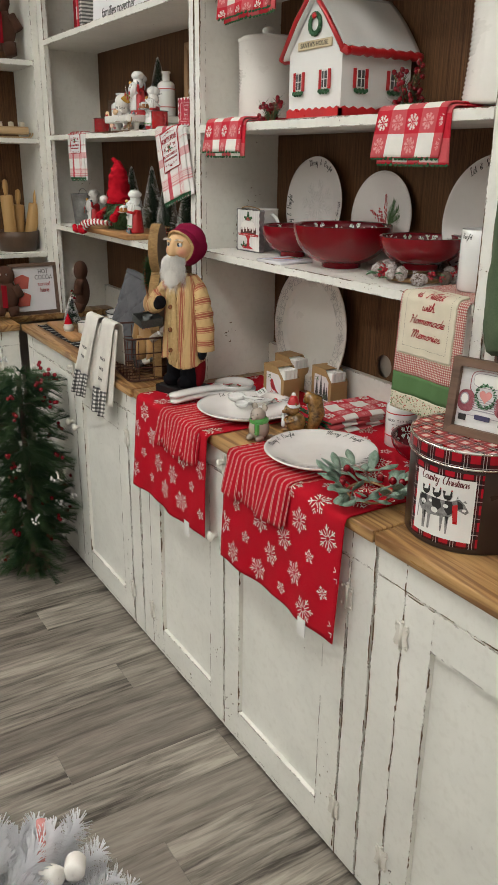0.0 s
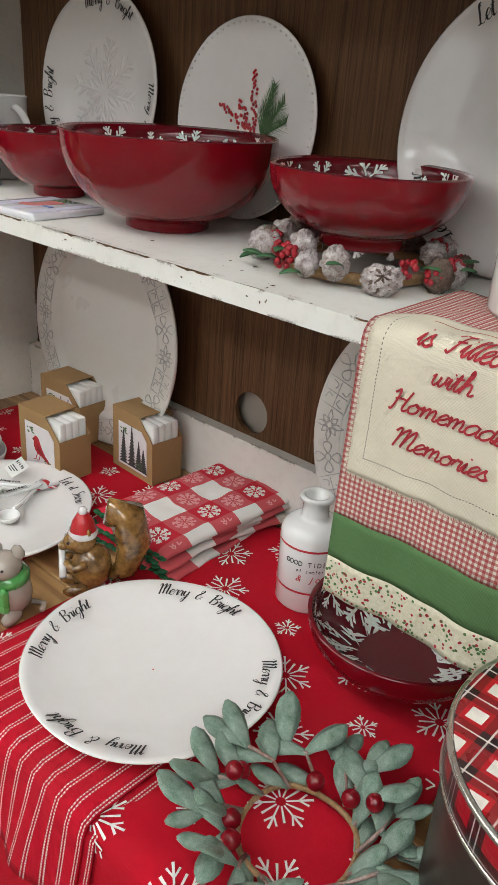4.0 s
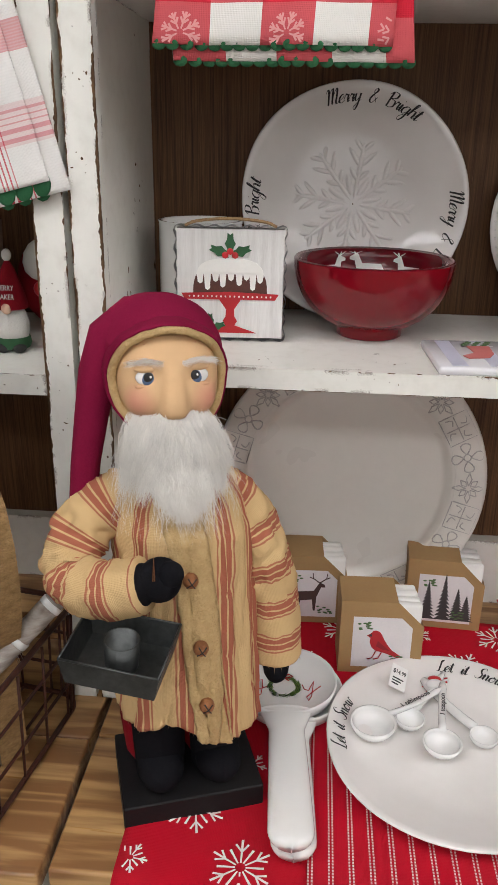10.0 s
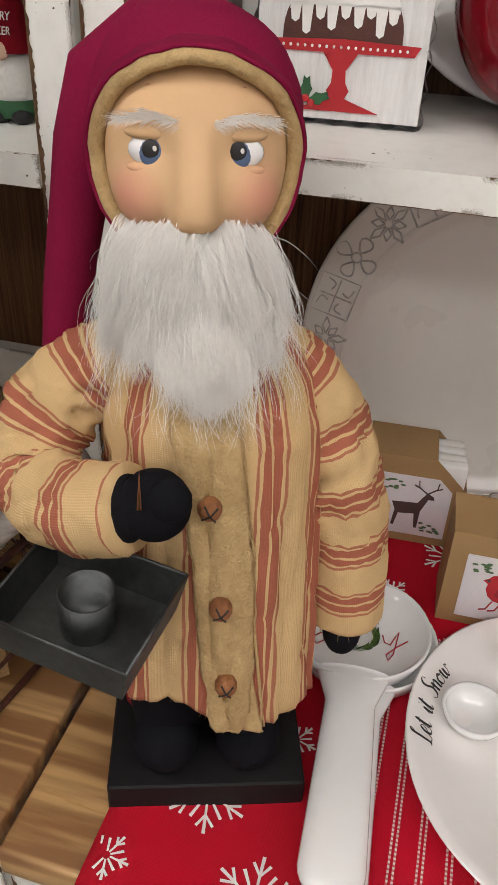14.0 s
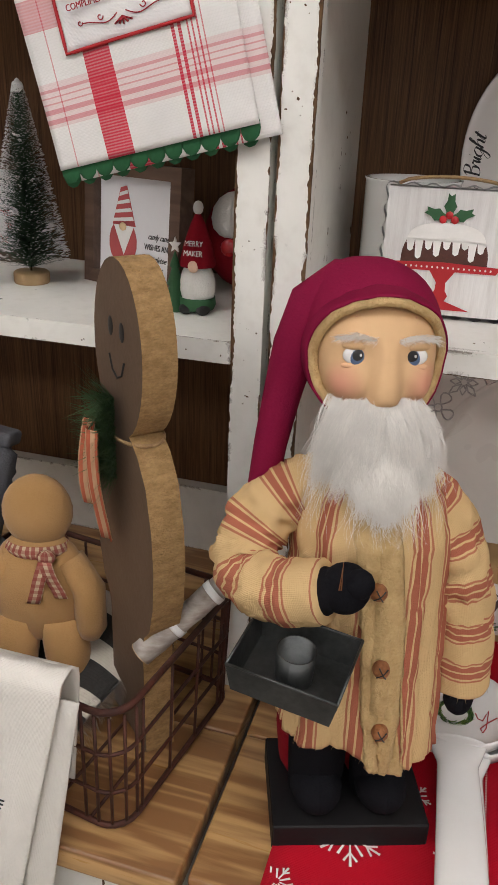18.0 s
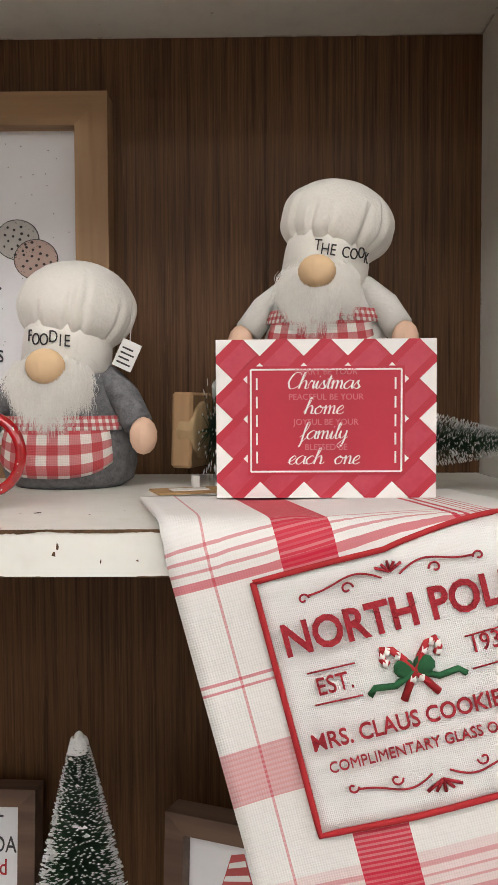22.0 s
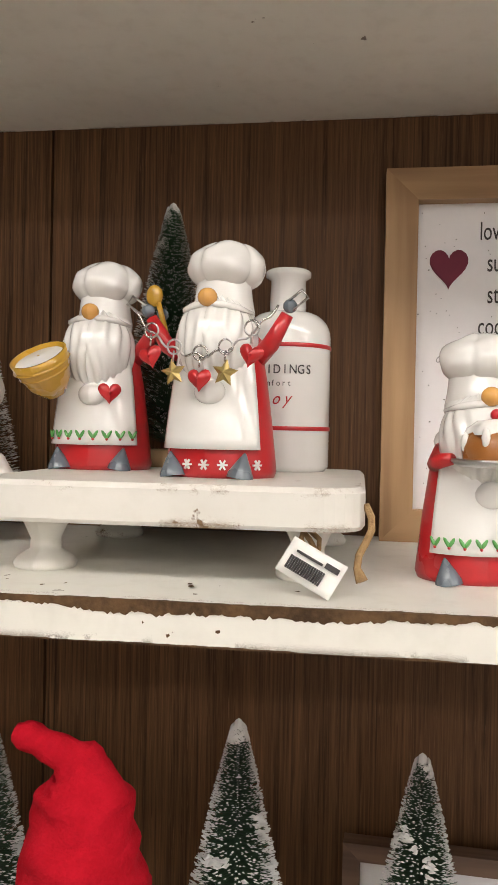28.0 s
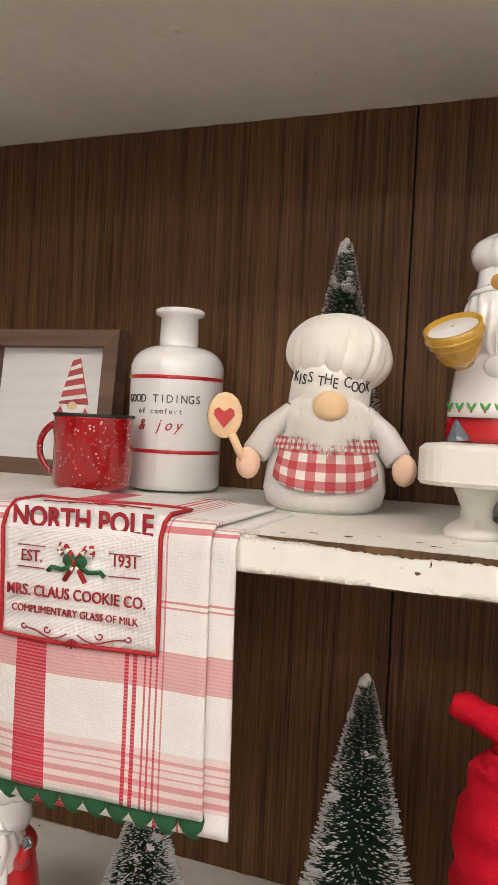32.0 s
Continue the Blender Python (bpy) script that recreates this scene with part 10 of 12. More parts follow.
o2.matrix_local = T(0, 0, 0.004) @ R(90, "Y")

# ---- the lettered print and other frames ----
M_SPECK = surf("speckled_white_print", (0.80, 0.785, 0.80), (0.77, 0.755, 0.77), 0.75, 20, 200, 0.03)
t = framed_print(0.2425, 0.305, 0.0262, 0.024, (M_OAK, M_OAKX), "light wooden framed print with words for a grandmother", card=M_SPECK)
yy = 0.0125
for s, z, q in (("loving & kind", 0.255, 0.0215), ("supportive", 0.229, 0.0215), ("storyteller", 0.203, 0.0215), ("cookie baker", 0.177, 0.0215), ("memory maker", 0.151, 0.0215), ("endless hugs", 0.125, 0.0215), ("countless kisses", 0.100, 0.0215), ("I love my", 0.078, 0.0205)):
    lettering(s, q, M_INK, t, T(-0.010, yy, z), "lettering", 0.0, 0.62)
M_GREYPEN = plain("grey_script", (0.16, 0.16, 0.18), 0.8)
cursive("and", 0.0062, M_GREYPEN, t, flat_on(T(-0.068, yy, 0.148)), 0.05, "lettering", 1.3, 0.4, True)
cursive("and", 0.0062, M_GREYPEN, t, flat_on(T(0.060, yy, 0.121)), 0.05, "lettering", 1.35, 0.4, True)
cursive("grandma", 0.0175, plain("plum_script", (0.07, 0.025, 0.035), 0.8), t, flat_on(T(0.002, yy, 0.047)), 0.10, "lettering", 1.22, 0.25, True)
k = Mk(plain("plum_heart", (0.16, 0.02, 0.045), 0.8))
k.prism([(-0.069 + 0.0165 * x, 0.227 + 0.019 * z) for x, z in [(0.95 * math.sin(q) ** 3, 0.06 * (13 * math.cos(q) - 5 * math.cos(2 * q) - 2 * math.cos(3 * q) - math.cos(4 * q))) for q in [math.pi + 2 * math.pi * i / 30 for i in range(30)]][::-1]], yy - 0.0003, yy + 0.0003)
k.done("heart_print", t)
k = Mk(plain("biscuit_print", (0.52, 0.38, 0.33), 0.8))
rnd = random.Random(77)
for cx, cz, mat in ((0.045, 0.192, plain("grey_biscuit_print", (0.50, 0.48, 0.45), 0.8)), (0.060, 0.176, k.cur)):
    for q, e, ink in ((0.0172, 0.0002, M_INK), (0.0165, 0.0004, mat)):
        k.prism([(cx + q * 1.05 * math.sin(a), cz + q * 0.95 * math.cos(a)) for a in [2 * math.pi * i / 28 for i in range(28)]][::-1], yy - e - (0.0004 if cx > 0.05 else 0), yy + 0.0002, ink)
    for i in range(16):
        a, q = i * 2.4, 0.0135 * math.sqrt((i + 0.5) / 16)
        k.ball((cx + q * math.cos(a), yy - 0.0010, cz + 0.92 * q * math.sin(a)), (0.0009 + 0.0006 * rnd.random(), 0.0003, 0.0011), M_INK, 6)
    for i in range(60):
        a, q = rnd.random() * 6.283, 0.0164 - 0.004 * rnd.random() ** 3
        k.ball((cx + 1.05 * q * math.cos(a), yy - 0.0010, cz + 0.95 * q * math.sin(a)), (0.0003, 0.0002, 0.0003), M_INK, 4)
tagged(k.done("biscuit_prints", t, "two printed biscuits"), kind="stuff")
k = Mk(M_INK)
rnd = random.Random(40)
for i in range(170):
    k.ball((-0.095 + 0.19 * rnd.random(), yy - 0.0001, 0.03 + 0.25 * rnd.random()), (0.0003 + 0.0006 * rnd.random() ** 3, 0.0002, 0.0005), None, 5)
tagged(k.done("ink_specks", t), kind="stuff")
stand(t, 1.452, 2.6915, A2, 0, 1)


def gnome_print(t, w, h, y, x0=0.0, s=1.0):
    k = Mk(M_REDP)
    pink = plain("print_red", (0.48, 0.09, 0.09), 0.8)
    k.prism([(x0 - 0.014 * s, h * 0.50), (x0 + 0.016 * s, h * 0.50), (x0 + 0.004 * s, h * 0.82), (x0 - 0.004 * s, h * 0.80)], y, y + 0.0004, pink)
    for i in range(4):
        z = h * (0.52 + 0.07 * i)
        ww = 0.014 * s * (1 - 0.2 * i)
        k.prism([(x0 - ww, z), (x0 + ww, z + 0.004), (x0 + ww * 0.85, z + 0.008), (x0 - ww * 0.85, z + 0.004)], y - 0.0003, y + 0.0002, M_PAPER)
    k.prism([(x0 + 0.018 * s * math.sin(a), h * 0.36 + 0.022 * s * math.cos(a)) for a in [2 * math.pi * i / 18 for i in range(18)]][::-1], y, y + 0.0004, pink)
    k.prism([(x0 - 0.012 * s, h * 0.50), (x0 + 0.002, h * 0.26), (x0 + 0.014 * s, h * 0.50)][::-1], y - 0.0004, y + 0.0002, M_PAPER)
    k.ball((x0, y - 0.0006, h * 0.49), (0.005 * s, 0.0004, 0.004 * s), M_NOSE, 8)
    k.done("gnome_print", t, "printed gnome with a striped cap")


t = framed_print(0.150, 0.140, 0.015, 0.022, (M_WALNUT, M_WALNUT), "small brown framed gnome print on the lower shelf", card=M_SPECK)
gnome_print(t, 0.15, 0.14, 0.0115, -0.022, 1.25)
for s, z, sh in (("candy cane", 0.062, 0.4), ("WISHES AND", 0.050, 0), ("mistletoe", 0.037, 0.4), ("KISSES", 0.024, 0)):
    lettering(s, 0.0095, M_INK, t, T(0.034, 0.0115, z), "lettering", sh, 0.75)
stand(t, 1.352, 2.455, A1, -20, 4)
t = framed_print(0.205, 0.130, 0.014, 0.020, (M_WALNUT, M_WALNUT), "brown framed hot cocoa print on the lower shelf", card=M_SPECK)
for s, z, mat in (("HOT", 0.098, M_INK), ("COCOA", 0.081, M_INK), ("served", 0.063, M_REDINK), ("here", 0.047, M_REDINK), ("5¢", 0.028, M_REDINK)):
    lettering(s, 0.0185, mat, t, T(0.058, 0.0105, z), "lettering", 0.0, 0.75)
k = Mk(M_REDINK)
for cz in (0.082, 0.040):
    k.prism([(-0.012, cz - 0.014), (0.020, cz - 0.014), (0.024, cz + 0.010), (0.004, cz + 0.018), (-0.016, cz + 0.010)], 0.0098, 0.0104, plain("print_coral", (0.55, 0.12, 0.09), 0.8))
k.done("mug_print", t, "printed red mug and cap")
stand(t, 1.432, 2.735, A1, -3, 5)
t = framed_print(0.165, 0.152, 0.017, 0.022, (M_WALNUT, M_WALNUT), "brown framed gingham gnome print behind red mugs", card=M_SHIP)
gnome_print(t, 0.165, 0.152, 0.0115, 0.028, 1.2)
lettering("ALL YOU NEED", 0.010, M_INK, t, T(0.046, 0.0115, 0.052), "lettering", 0, 0.6)
stand(t, 1.442, 3.475, A2, 0, 6)

# ---- red checked sign ----
t = thing("block_sign", "red wooden block sign with a white diamond border", "sign")
w, h, d = 0.129, 0.095, 0.030
Mk(M_OAKX).box(-w / 2, w / 2, 0.0012, d, 0, h, None, 0.001).done("block", t, "bare wooden block")
M_SIGN = surf("red_sign_paint", (0.46, 0.02, 0.045), (0.42, 0.018, 0.04), 0.5, 20, 200, 0.05)
M_SIGNP = plain("pale_red_sign", (0.56, 0.16, 0.18), 0.5)
M_SIGNB = surf("brushed_red_sign", (0.50, 0.055, 0.085), (0.44, 0.03, 0.06), 0.5, 60, 300, 0.05)
Mk(M_SIGN).box(-w / 2, w / 2, 0, 0.0014, 0, h).done("face", t, "red printed face")
k = Mk(M_PAPER)
n = 5
px, pz = w / n, h / 4
for i in range(n + 1):
    for j in range(5):
        cx, cz = -w / 2 + i * px, j * pz
        dia = [(cx, cz - 0.0098), (cx + 0.0098, cz), (cx, cz + 0.0098), (cx - 0.0098, cz)]
        dia = [(min(max(x, -w / 2), w / 2), min(max(z, 0), h)) for x, z in dia]
        if len(set(dia)) > 2:
            k.prism(dia, -0.0005, 0.0003, M_PAPER)
        if i < n and j < 4:
            cx2, cz2 = cx + px / 2, cz + pz / 2
            k.prism([(cx2 - 0.003, cz2 - 0.011), (cx2 + 0.011, cz2 + 0.003), (cx2 + 0.003, cz2 + 0.011), (cx2 - 0.011, cz2 - 0.003)], -0.0004, 0.0003, M_SIGNB)
tagged(k.done("diamond_border", t, "white and pale red diamonds"), kind="stuff")
k = Mk(M_SIGN).box(-0.046, 0.046, -0.0010, 0, 0.014, h - 0.016)
for a in (-0.044, 0.044):
    k.box(a - 0.0005, a + 0.0005, -0.0014, -0.0008, 0.016, h - 0.018, M_WHITEINK)
for z in (0.016, h - 0.018):
    k.box(-0.044, 0.044, -0.0014, -0.0008, z - 0.0005, z + 0.0005, M_WHITEINK)
for a in (-0.0405, 0.0405):
    for i in range(5):
        k.box(a - 0.0005, a + 0.0005, -0.0014, -0.0008, 0.021 + i * 0.011, 0.028 + i * 0.011, M_WHITEINK)
pan = k.done("text_panel", t, "red panel with white line border")
for i, (small, big) in enumerate((("MERRY BE YOUR", "Christmas"), ("PEACEFUL BE YOUR", "home"), ("JOYFUL BE YOUR", "family"), ("BLESSED BE", "each one"))):
    z = 0.0755 - 0.0150 * i
    lettering(small, 0.0052, M_SIGNP, pan, T(0, -0.0013, z), "lettering", 0, 0.95)
    cursive(big, 0.0050, M_WHITEINK, pan, flat_on(T(-0.002, -0.0015, z - 0.0100)), 0.095, "lettering", 1.22)
stand(t, 1.256, 2.416, A2 + 0.007, -1)
t.scale = (0.922, 1.0, 0.905)

# ---- speckled enamel mugs, bottles ----
def enamel():
    n = Nodes("red_speckled_enamel")
    o = n.coord("Object")
    v = n.t.nodes.new("ShaderNodeTexVoronoi")
    n.put(v.inputs["Vector"], o)
    v.inputs["Scale"].default_value = 330
    keep = n.ramp(n.noise(o, 700, 1), 0.53, 0.56)
    dot = n.math("MULTIPLY", n.ramp(v.outputs["Distance"], 0.27, 0.19), keep)
    col = n.mix(n.noise(o, 12, 2), (0.37, 0.004, 0.008), (0.31, 0.004, 0.006))
    return n.done(n.mix(dot, col, (0.72, 0.66, 0.6)), 0.1, 0, 0.7)


M_ENAMEL = enamel()
stand(mug(0.0290, 0.060, M_ENAMEL, M_BLACK, "red speckled enamel mug with a dark rim", 1, "", "enamel mugs"), 1.264, 2.631, A2, 0)
stand(mug(0.0325, 0.060, M_ENAMEL, M_BLACK, "red speckled enamel mug beside the bottle", -1, "", "enamel mugs"), 1.335, 3.340, A2 + 0.004, 6)
M_SILVER = plain("crumpled_silver", (0.62, 0.62, 0.63), 0.22, 1.0)
k = Mk(M_SILVER)
for j in range(4):
    pts = [(0.012 - 0.014 * i + 0.0012 * j, 0.002 * j - 0.003, 0.060 - 0.0042 * abs(i - 1) ** 1.5 + 0.001 * math.sin(3 * i + j)) for i in range(6)]
    k.tube(pts, 0.0010, None, 5)
for j in range(12):
    a = j * 0.9
    k.tube([(-0.058, 0.0, 0.026), (-0.068 + 0.004 * math.cos(a), 0.004 * math.sin(a), 0.016), (-0.074 + 0.006 * math.cos(a), 0.005 * math.sin(a), 0.012)], 0.0006, None, 4)
stand(k.done("silver_cord", None, "twisted silver cord hanging from the mug rim", "cord"), 1.264, 2.634, A2 + 0.002)
stand(bottle(0.034, 0.156, "white ceramic bottle with red bands on the riser"), 1.418, 2.888, Z2, -22)
stand(bottle(0.0422, 0.161, "white ceramic bottle with red bands behind the enamel mug"), 1.41, 3.302, A2 + 0.002, 6)

# ---- white riser ----
M_RISER = chipped("cracked_white_paint", (0.76, 0.74, 0.69), (0.30, 0.18, 0.09), 0.55)
t = thing("riser", "small white distressed wooden riser on turned feet", "stand")


def rounded(w, d, r, n=6):
    out = []
    for cx, cy, a0 in ((w - r, d - r, 0), (-w + r, d - r, 90), (-w + r, -d + r, 180), (w - r, -d + r, 270)):
        for i in range(n + 1):
            a = radians(a0 + 90 * i / n)
            out.append((cx + r * math.cos(a), cy + r * math.sin(a)))
    return out


top = rounded(0.116, 0.118, 0.022)
n = len(top)
k = Mk(M_RISER)
v = [(x * q, y * q, z) for q, z in ((0.975, 0.0575), (1.0, 0.0545), (1.0, 0.036), (0.985, 0.0335)) for x, y in top]
f = [list(range(n))] + [list(range(4 * n - 1, 3 * n - 1, -1))]
for s in range(3):
    f += [(s * n + (i + 1) % n, s * n + i, (s + 1) * n + i, (s + 1) * n + (i + 1) % n) for i in range(n)]
k.add(v, f)
k.done("top", t)
foot = [(0.001, 0), (0.019, 0), (0.020, 0.003), (0.017, 0.007), (0.010, 0.011), (0.0095, 0.018), (0.013, 0.026), (0.017, 0.034), (0.001, 0.034)]
for x in (-0.083, 0.083):
    for y in (-0.068, 0.085):
        Mk(M_RISER).lathe(foot, None, 24, T(x, y, 0)).done("foot", t)
for j in range(3):
    pts = [(0.086 + 0.006 * math.sin(1.3 * i + j), -0.078 - 0.006 * i + 0.002 * j, 0.030 + 0.006 * math.sin(0.9 * i) - 0.0068 * max(0, i - 4)) for i in range(8)]
    Mk(M_TWINE).tube(pts, 0.0016, None, 6).done("jute_string", t, "frayed jute string")
Mk(M_TWINE).tube([(0.116 + 0.004 * math.sin(i), -0.10 - 0.002 * i, 0.048 - 0.0068 * i) for i in range(7)], [0.0022] * 6 + [0.0035], None, 6).done("jute_string", t)
o = Mk(M_PAPER).sheet(lambda u, v: (-0.021 + 0.042 * u, 0.0015 * math.sin(2.6 * u), -0.012 + 0.024 * v), 8, 4, 0.0006).done("price_tag", t, "white bar-code price tag")
k = Mk(M_INK)
for i in range(16):
    k.box(-0.016 + 0.0017 * i, -0.0151 + 0.0017 * i, -0.0010, 0.0006, -0.008, 0.001)
k.box(-0.014, 0.006, -0.0010, 0.0006, 0.004, 0.0055)
k.box(0.008, 0.018, -0.0010, 0.0006, 0.004, 0.0075)
tagged(k.done("bar_code", o, "printed bars"), kind="stuff")
o.matrix_local = T(0.088, -0.125, 0.016) @ R(-20, "Z") @ R(24, "Y") @ R(-25, "X") @ Matrix.Diagonal((0.8, 1, 0.85, 1))
stand(t, 1.345, 2.942, A2, 0)


# ---- embroidered towels over the upper shelf ----
PINK = (0.56, 0.10, 0.13)
TR = (0.56, 0.012, 0.045)
M_NP = woven("white_towel_with_red_bands", (0.78, 0.765, 0.74), [
    (0, 0, 0.050, 0.076, TR, 0.95), (0, 0, 0.133, 0.136, TR, 0.95), (0, 0, 0.139, 0.142, TR, 0.95), (0, 0, 0.147, 0.1485, TR, 0.87), (0, 0, 0.151, 0.1525, TR, 0.87), (0, 0, 0.1555, 0.157, TR, 0.87), (0, 0, 0.160, 0.1612, TR, 0.72),
    (0, 0, 0.018, 0.0192, TR, 0.58), (1, 0, 0.205, 0.230, TR, 0.55), (1, 0.0024, 0.0, 0.0011, (0.70, 0.685, 0.66), 0.22), (1, 0, 0.270, 0.306, TR, 0.20), (1, 0, 0.275, 0.2775, TR, 0.45), (1, 0, 0.281, 0.2822, TR, 0.45), (1, 0, 0.286, 0.2872, TR, 0.45), (1, 0, 0.291, 0.295, TR, 0.5), (1, 0, 0.299, 0.303, TR, 0.5),
    (1, 0, 0.110, 0.1115, TR, 0.58), (1, 0, 0.115, 0.1165, TR, 0.58), (1, 0, 0.120, 0.1215, TR, 0.58), (1, 0, 0.125, 0.129, TR, 0.72), (1, 0, 0.172, 0.1735, TR, 0.65), (1, 0, 0.176, 0.1772, TR, 0.65)], 0.94, 0.0012, 0.12)
M_PATCH = woven("white_patch_cloth", (0.79, 0.78, 0.77), (), 0.94, 0.0009)


def cookie_towel(label, ang, back, low, patch_u, seed, up=0.0):
    """Cloth turned by ang degrees against the shelf edge, its edge line through the origin."""
    t = thing("embroidered_towel", label, "towel", "embroidered cookie towels")
    ca, sa = math.cos(radians(ang)), math.sin(radians(ang))
    W = 0.095

    def pos(U, V, e=0.0):
        x, d = U * ca + V * sa, V * ca - U * sa
        ripple = 0.0018 * math.sin(34 * U + seed) * max(0.0, min(1.0, d / 0.1)) + 0.0012 * math.sin(60 * U + 20 * V)
        rad = 0.010
        if d < 0:
            return (x, -d + 0.002, 0.0035 + e + 0.0006 * math.sin(50 * U))
        if d < rad * 1.57:
            a = d / rad
            return (x, -(rad * math.sin(a)) * 1.0 - e * math.sin(a) + 0.002, 0.0035 - rad + (rad + e) * math.cos(a))
        return (x, 0.002 - rad - e - ripple - 0.010 * (d - 0.0157) - 0.002, 0.0035 - rad - (d - rad * 1.57))
    for n, (du, dl, e) in enumerate(((0.0, 0.0, 0.0), (0.016, 0.012, -0.0042))):
        v0, v1 = -back, low + dl
        k = Mk(M_NP)
        k.sheet(lambda u, v, du=du, v0=v0, v1=v1, e=e: pos(-W + 2 * W * u + du, v0 + (v1 - v0) * v, e), 34, 60, 0.0028, None, (2 * W, v1 - v0))
        i0 = len(k.uv)
        k.uv = [(a, b + 0.115 - back) for a, b in k.uv]
        k.done("cloth", t)
    for n in range(2):
        q = Mk(M_SCALLOP)
        m = 11
        for i in range(m):
            c = pos(-W + 2 * W * (i + 0.5) / m, low - 0.001 - 0.002 * n, -0.0012 - 0.003 * n)
            q.ball((c[0], c[1], c[2] - 0.002 - 0.004 * n), (W / m * 1.12, 0.0018, 0.0120 + 0.002 * n), None, 12)
        tagged(q.done("scalloped_hem", t, "dark green scalloped felt trim"), kind="stuff")
    down = max(0.0, up - 0.011)
    pw, v0, v1 = 0.0600, 0.0165 - up, 0.1375 - up
    e = 0.0032
    p = Mk(M_PATCH).sheet(lambda u, v: pos(patch_u - pw + 2 * pw * u, v0 + (v1 - v0) * v, e), 20, 20, 0.0012, None, (2 * pw, v1 - v0)).done("patch", t, "white embroidered patch with red binding")
    b = Mk(M_STITCH)
    cs = [(-pw, v0), (pw, v0), (pw, v1), (-pw, v1)]
    line = []
    for (a0, b0), (a1, b1) in zip(cs, cs[1:] + cs[:1]):
        for i in range(16):
            line.append(pos(patch_u + a0 + (a1 - a0) * i / 16, b0 + (b1 - b0) * i / 16, e + 0.0016))
    b.tube(line + [line[0]], 0.0015, M_REDINK, 6)
    b.done("binding", p, "red stitched binding")

    def frame_at(U, V):
        c = Vector(pos(patch_u + U, V - down, e + 0.0022))
        return T(*c) @ R(-ang, "Y") @ R(0.57, "X")
    for s, V, q, wide, bold in (("NORTH POLE", 0.046, 0.0205, 0.86, 0.0005), ("MRS. CLAUS COOKIE CO.", 0.0935, 0.0108, 0.86, 0.0001), ("COMPLIMENTARY GLASS OF MILK", 0.106, 0.0072, 0.88, 0.0)):
        lettering(s, q, M_STITCH, p, frame_at(0, V), "embroidery", 0.0, wide, 0.0004, bold)
    lettering("EST.", 0.0115, M_STITCH, p, frame_at(-0.036, 0.0705), "embroidery", 0, 0.85, 0.0004)
    lettering("1931", 0.0115, M_STITCH, p, frame_at(0.036, 0.068), "embroidery", 0, 0.85, 0.0004)
    q = Mk(M_STITCH)

    def curve(pts, r, mat=None):
        q.tube([pos(patch_u + a, b - down, e + 0.0024) for a, b in pts], r, mat, 5)
    for s in (-1, 1):
        curve([(s * 0.025, 0.063), (s * 0.047, 0.063)], 0.0004)
        curve([(s * 0.025, 0.078), (s * 0.047, 0.078)], 0.0004)
        for zc, up_down in ((0.0285, 1), (0.1195, -1)):
            sw = [(s * (0.004 + 0.034 * i / 24), zc - up_down * (0.0035 * math.sin(math.pi * i / 24) + 0.0015 * math.sin(2 * math.pi * i / 24))) for i in range(25)]
            curve(sw, 0.0005)
            for cx, rr in ((0.040, 0.0026), (0.020, 0.0030)):
                curve([(s * (cx - rr * (1 - q / 8) * math.cos(q)), zc - up_down * (rr * (1 - q / 8) * math.sin(q) - 0.001)) for q in [5.5 * i / 16 for i in range(17)]], 0.0005)
        for j in range(3):
            curve([(0, 0.0265), (s * 0.003 * j, 0.0215 + 0.001 * j)], 0.0007)
            curve([(0, 0.123), (s * 0.004 * j, 0.129 - 0.001 * j)], 0.0008)
        # crossed candy canes
        cane = [(-s * 0.008, 0.084), (s * 0.004, 0.066), (s * 0.008, 0.061), (s * 0.012, 0.060), (s * 0.013, 0.064), (s * 0.011, 0.067)]
        curve(cane, 0.0018, M_REDINK)
        for (a0, b0), (a1, b1) in zip(cane, cane[1:]):
            curve([((a0 + a1) / 2 - 0.001, (b0 + b1) / 2), ((a0 + a1) / 2 + 0.001, (b0 + b1) / 2 + 0.001)], 0.0022, M_WHITEINK)
        q.ball(pos(patch_u + s * 0.0045, 0.070 - down, e + 0.003), (0.0052, 0.0012, 0.0045), M_SCALLOP, 10)
        curve([(0, 0.072), (s * 0.010, 0.077), (s * 0.019, 0.076), (s * 0.022, 0.079)], 0.0016, M_SCALLOP)
    tagged(q.done("embroidered_motif", p, "embroidered candy canes and scrolls"), kind="stuff")
    return t


stand(cookie_towel("white towel with red bands and an embroidered patch, hung askew", 14.5, 0.10, 0.226, 0.0005, 0.3), XF - 0.002, 2.402, A2)
stand(cookie_towel("white towel with red bands and an embroidered patch, hung straight", 1.0, 0.115, 0.195, 0.002, 1.7, 0.045), XF - 0.002, 3.252, A2).scale = (0.93, 0.93, 0.905)
k = Mk(M_KRAFT).box(-0.022, 0.022, -0.013, 0.013, 0, 0.0012)
k.box(-0.012, 0.010, -0.006, 0.006, 0.0012, 0.0016, M_PAPER)
k.box(0.004, 0.008, 0.010, 0.014, 0, 0.008, M_PAPER)
stand(k.done("kraft_tag", None, "small kraft tag lying on the towel", "label"), 1.285, 2.492, A2 + 0.0075, 20)

# ---- lower shelf ----
t = thing("cutting_board", "beech cutting board lying on the lower shelf", "cutting board")
Mk(M_BOARD).box(-0.24, 0.26, -0.085, 0.115, 0, 0.020, None, 0.004, None, 2).done("board", t)
stand(t, 1.258, 3.0, A1, 0)

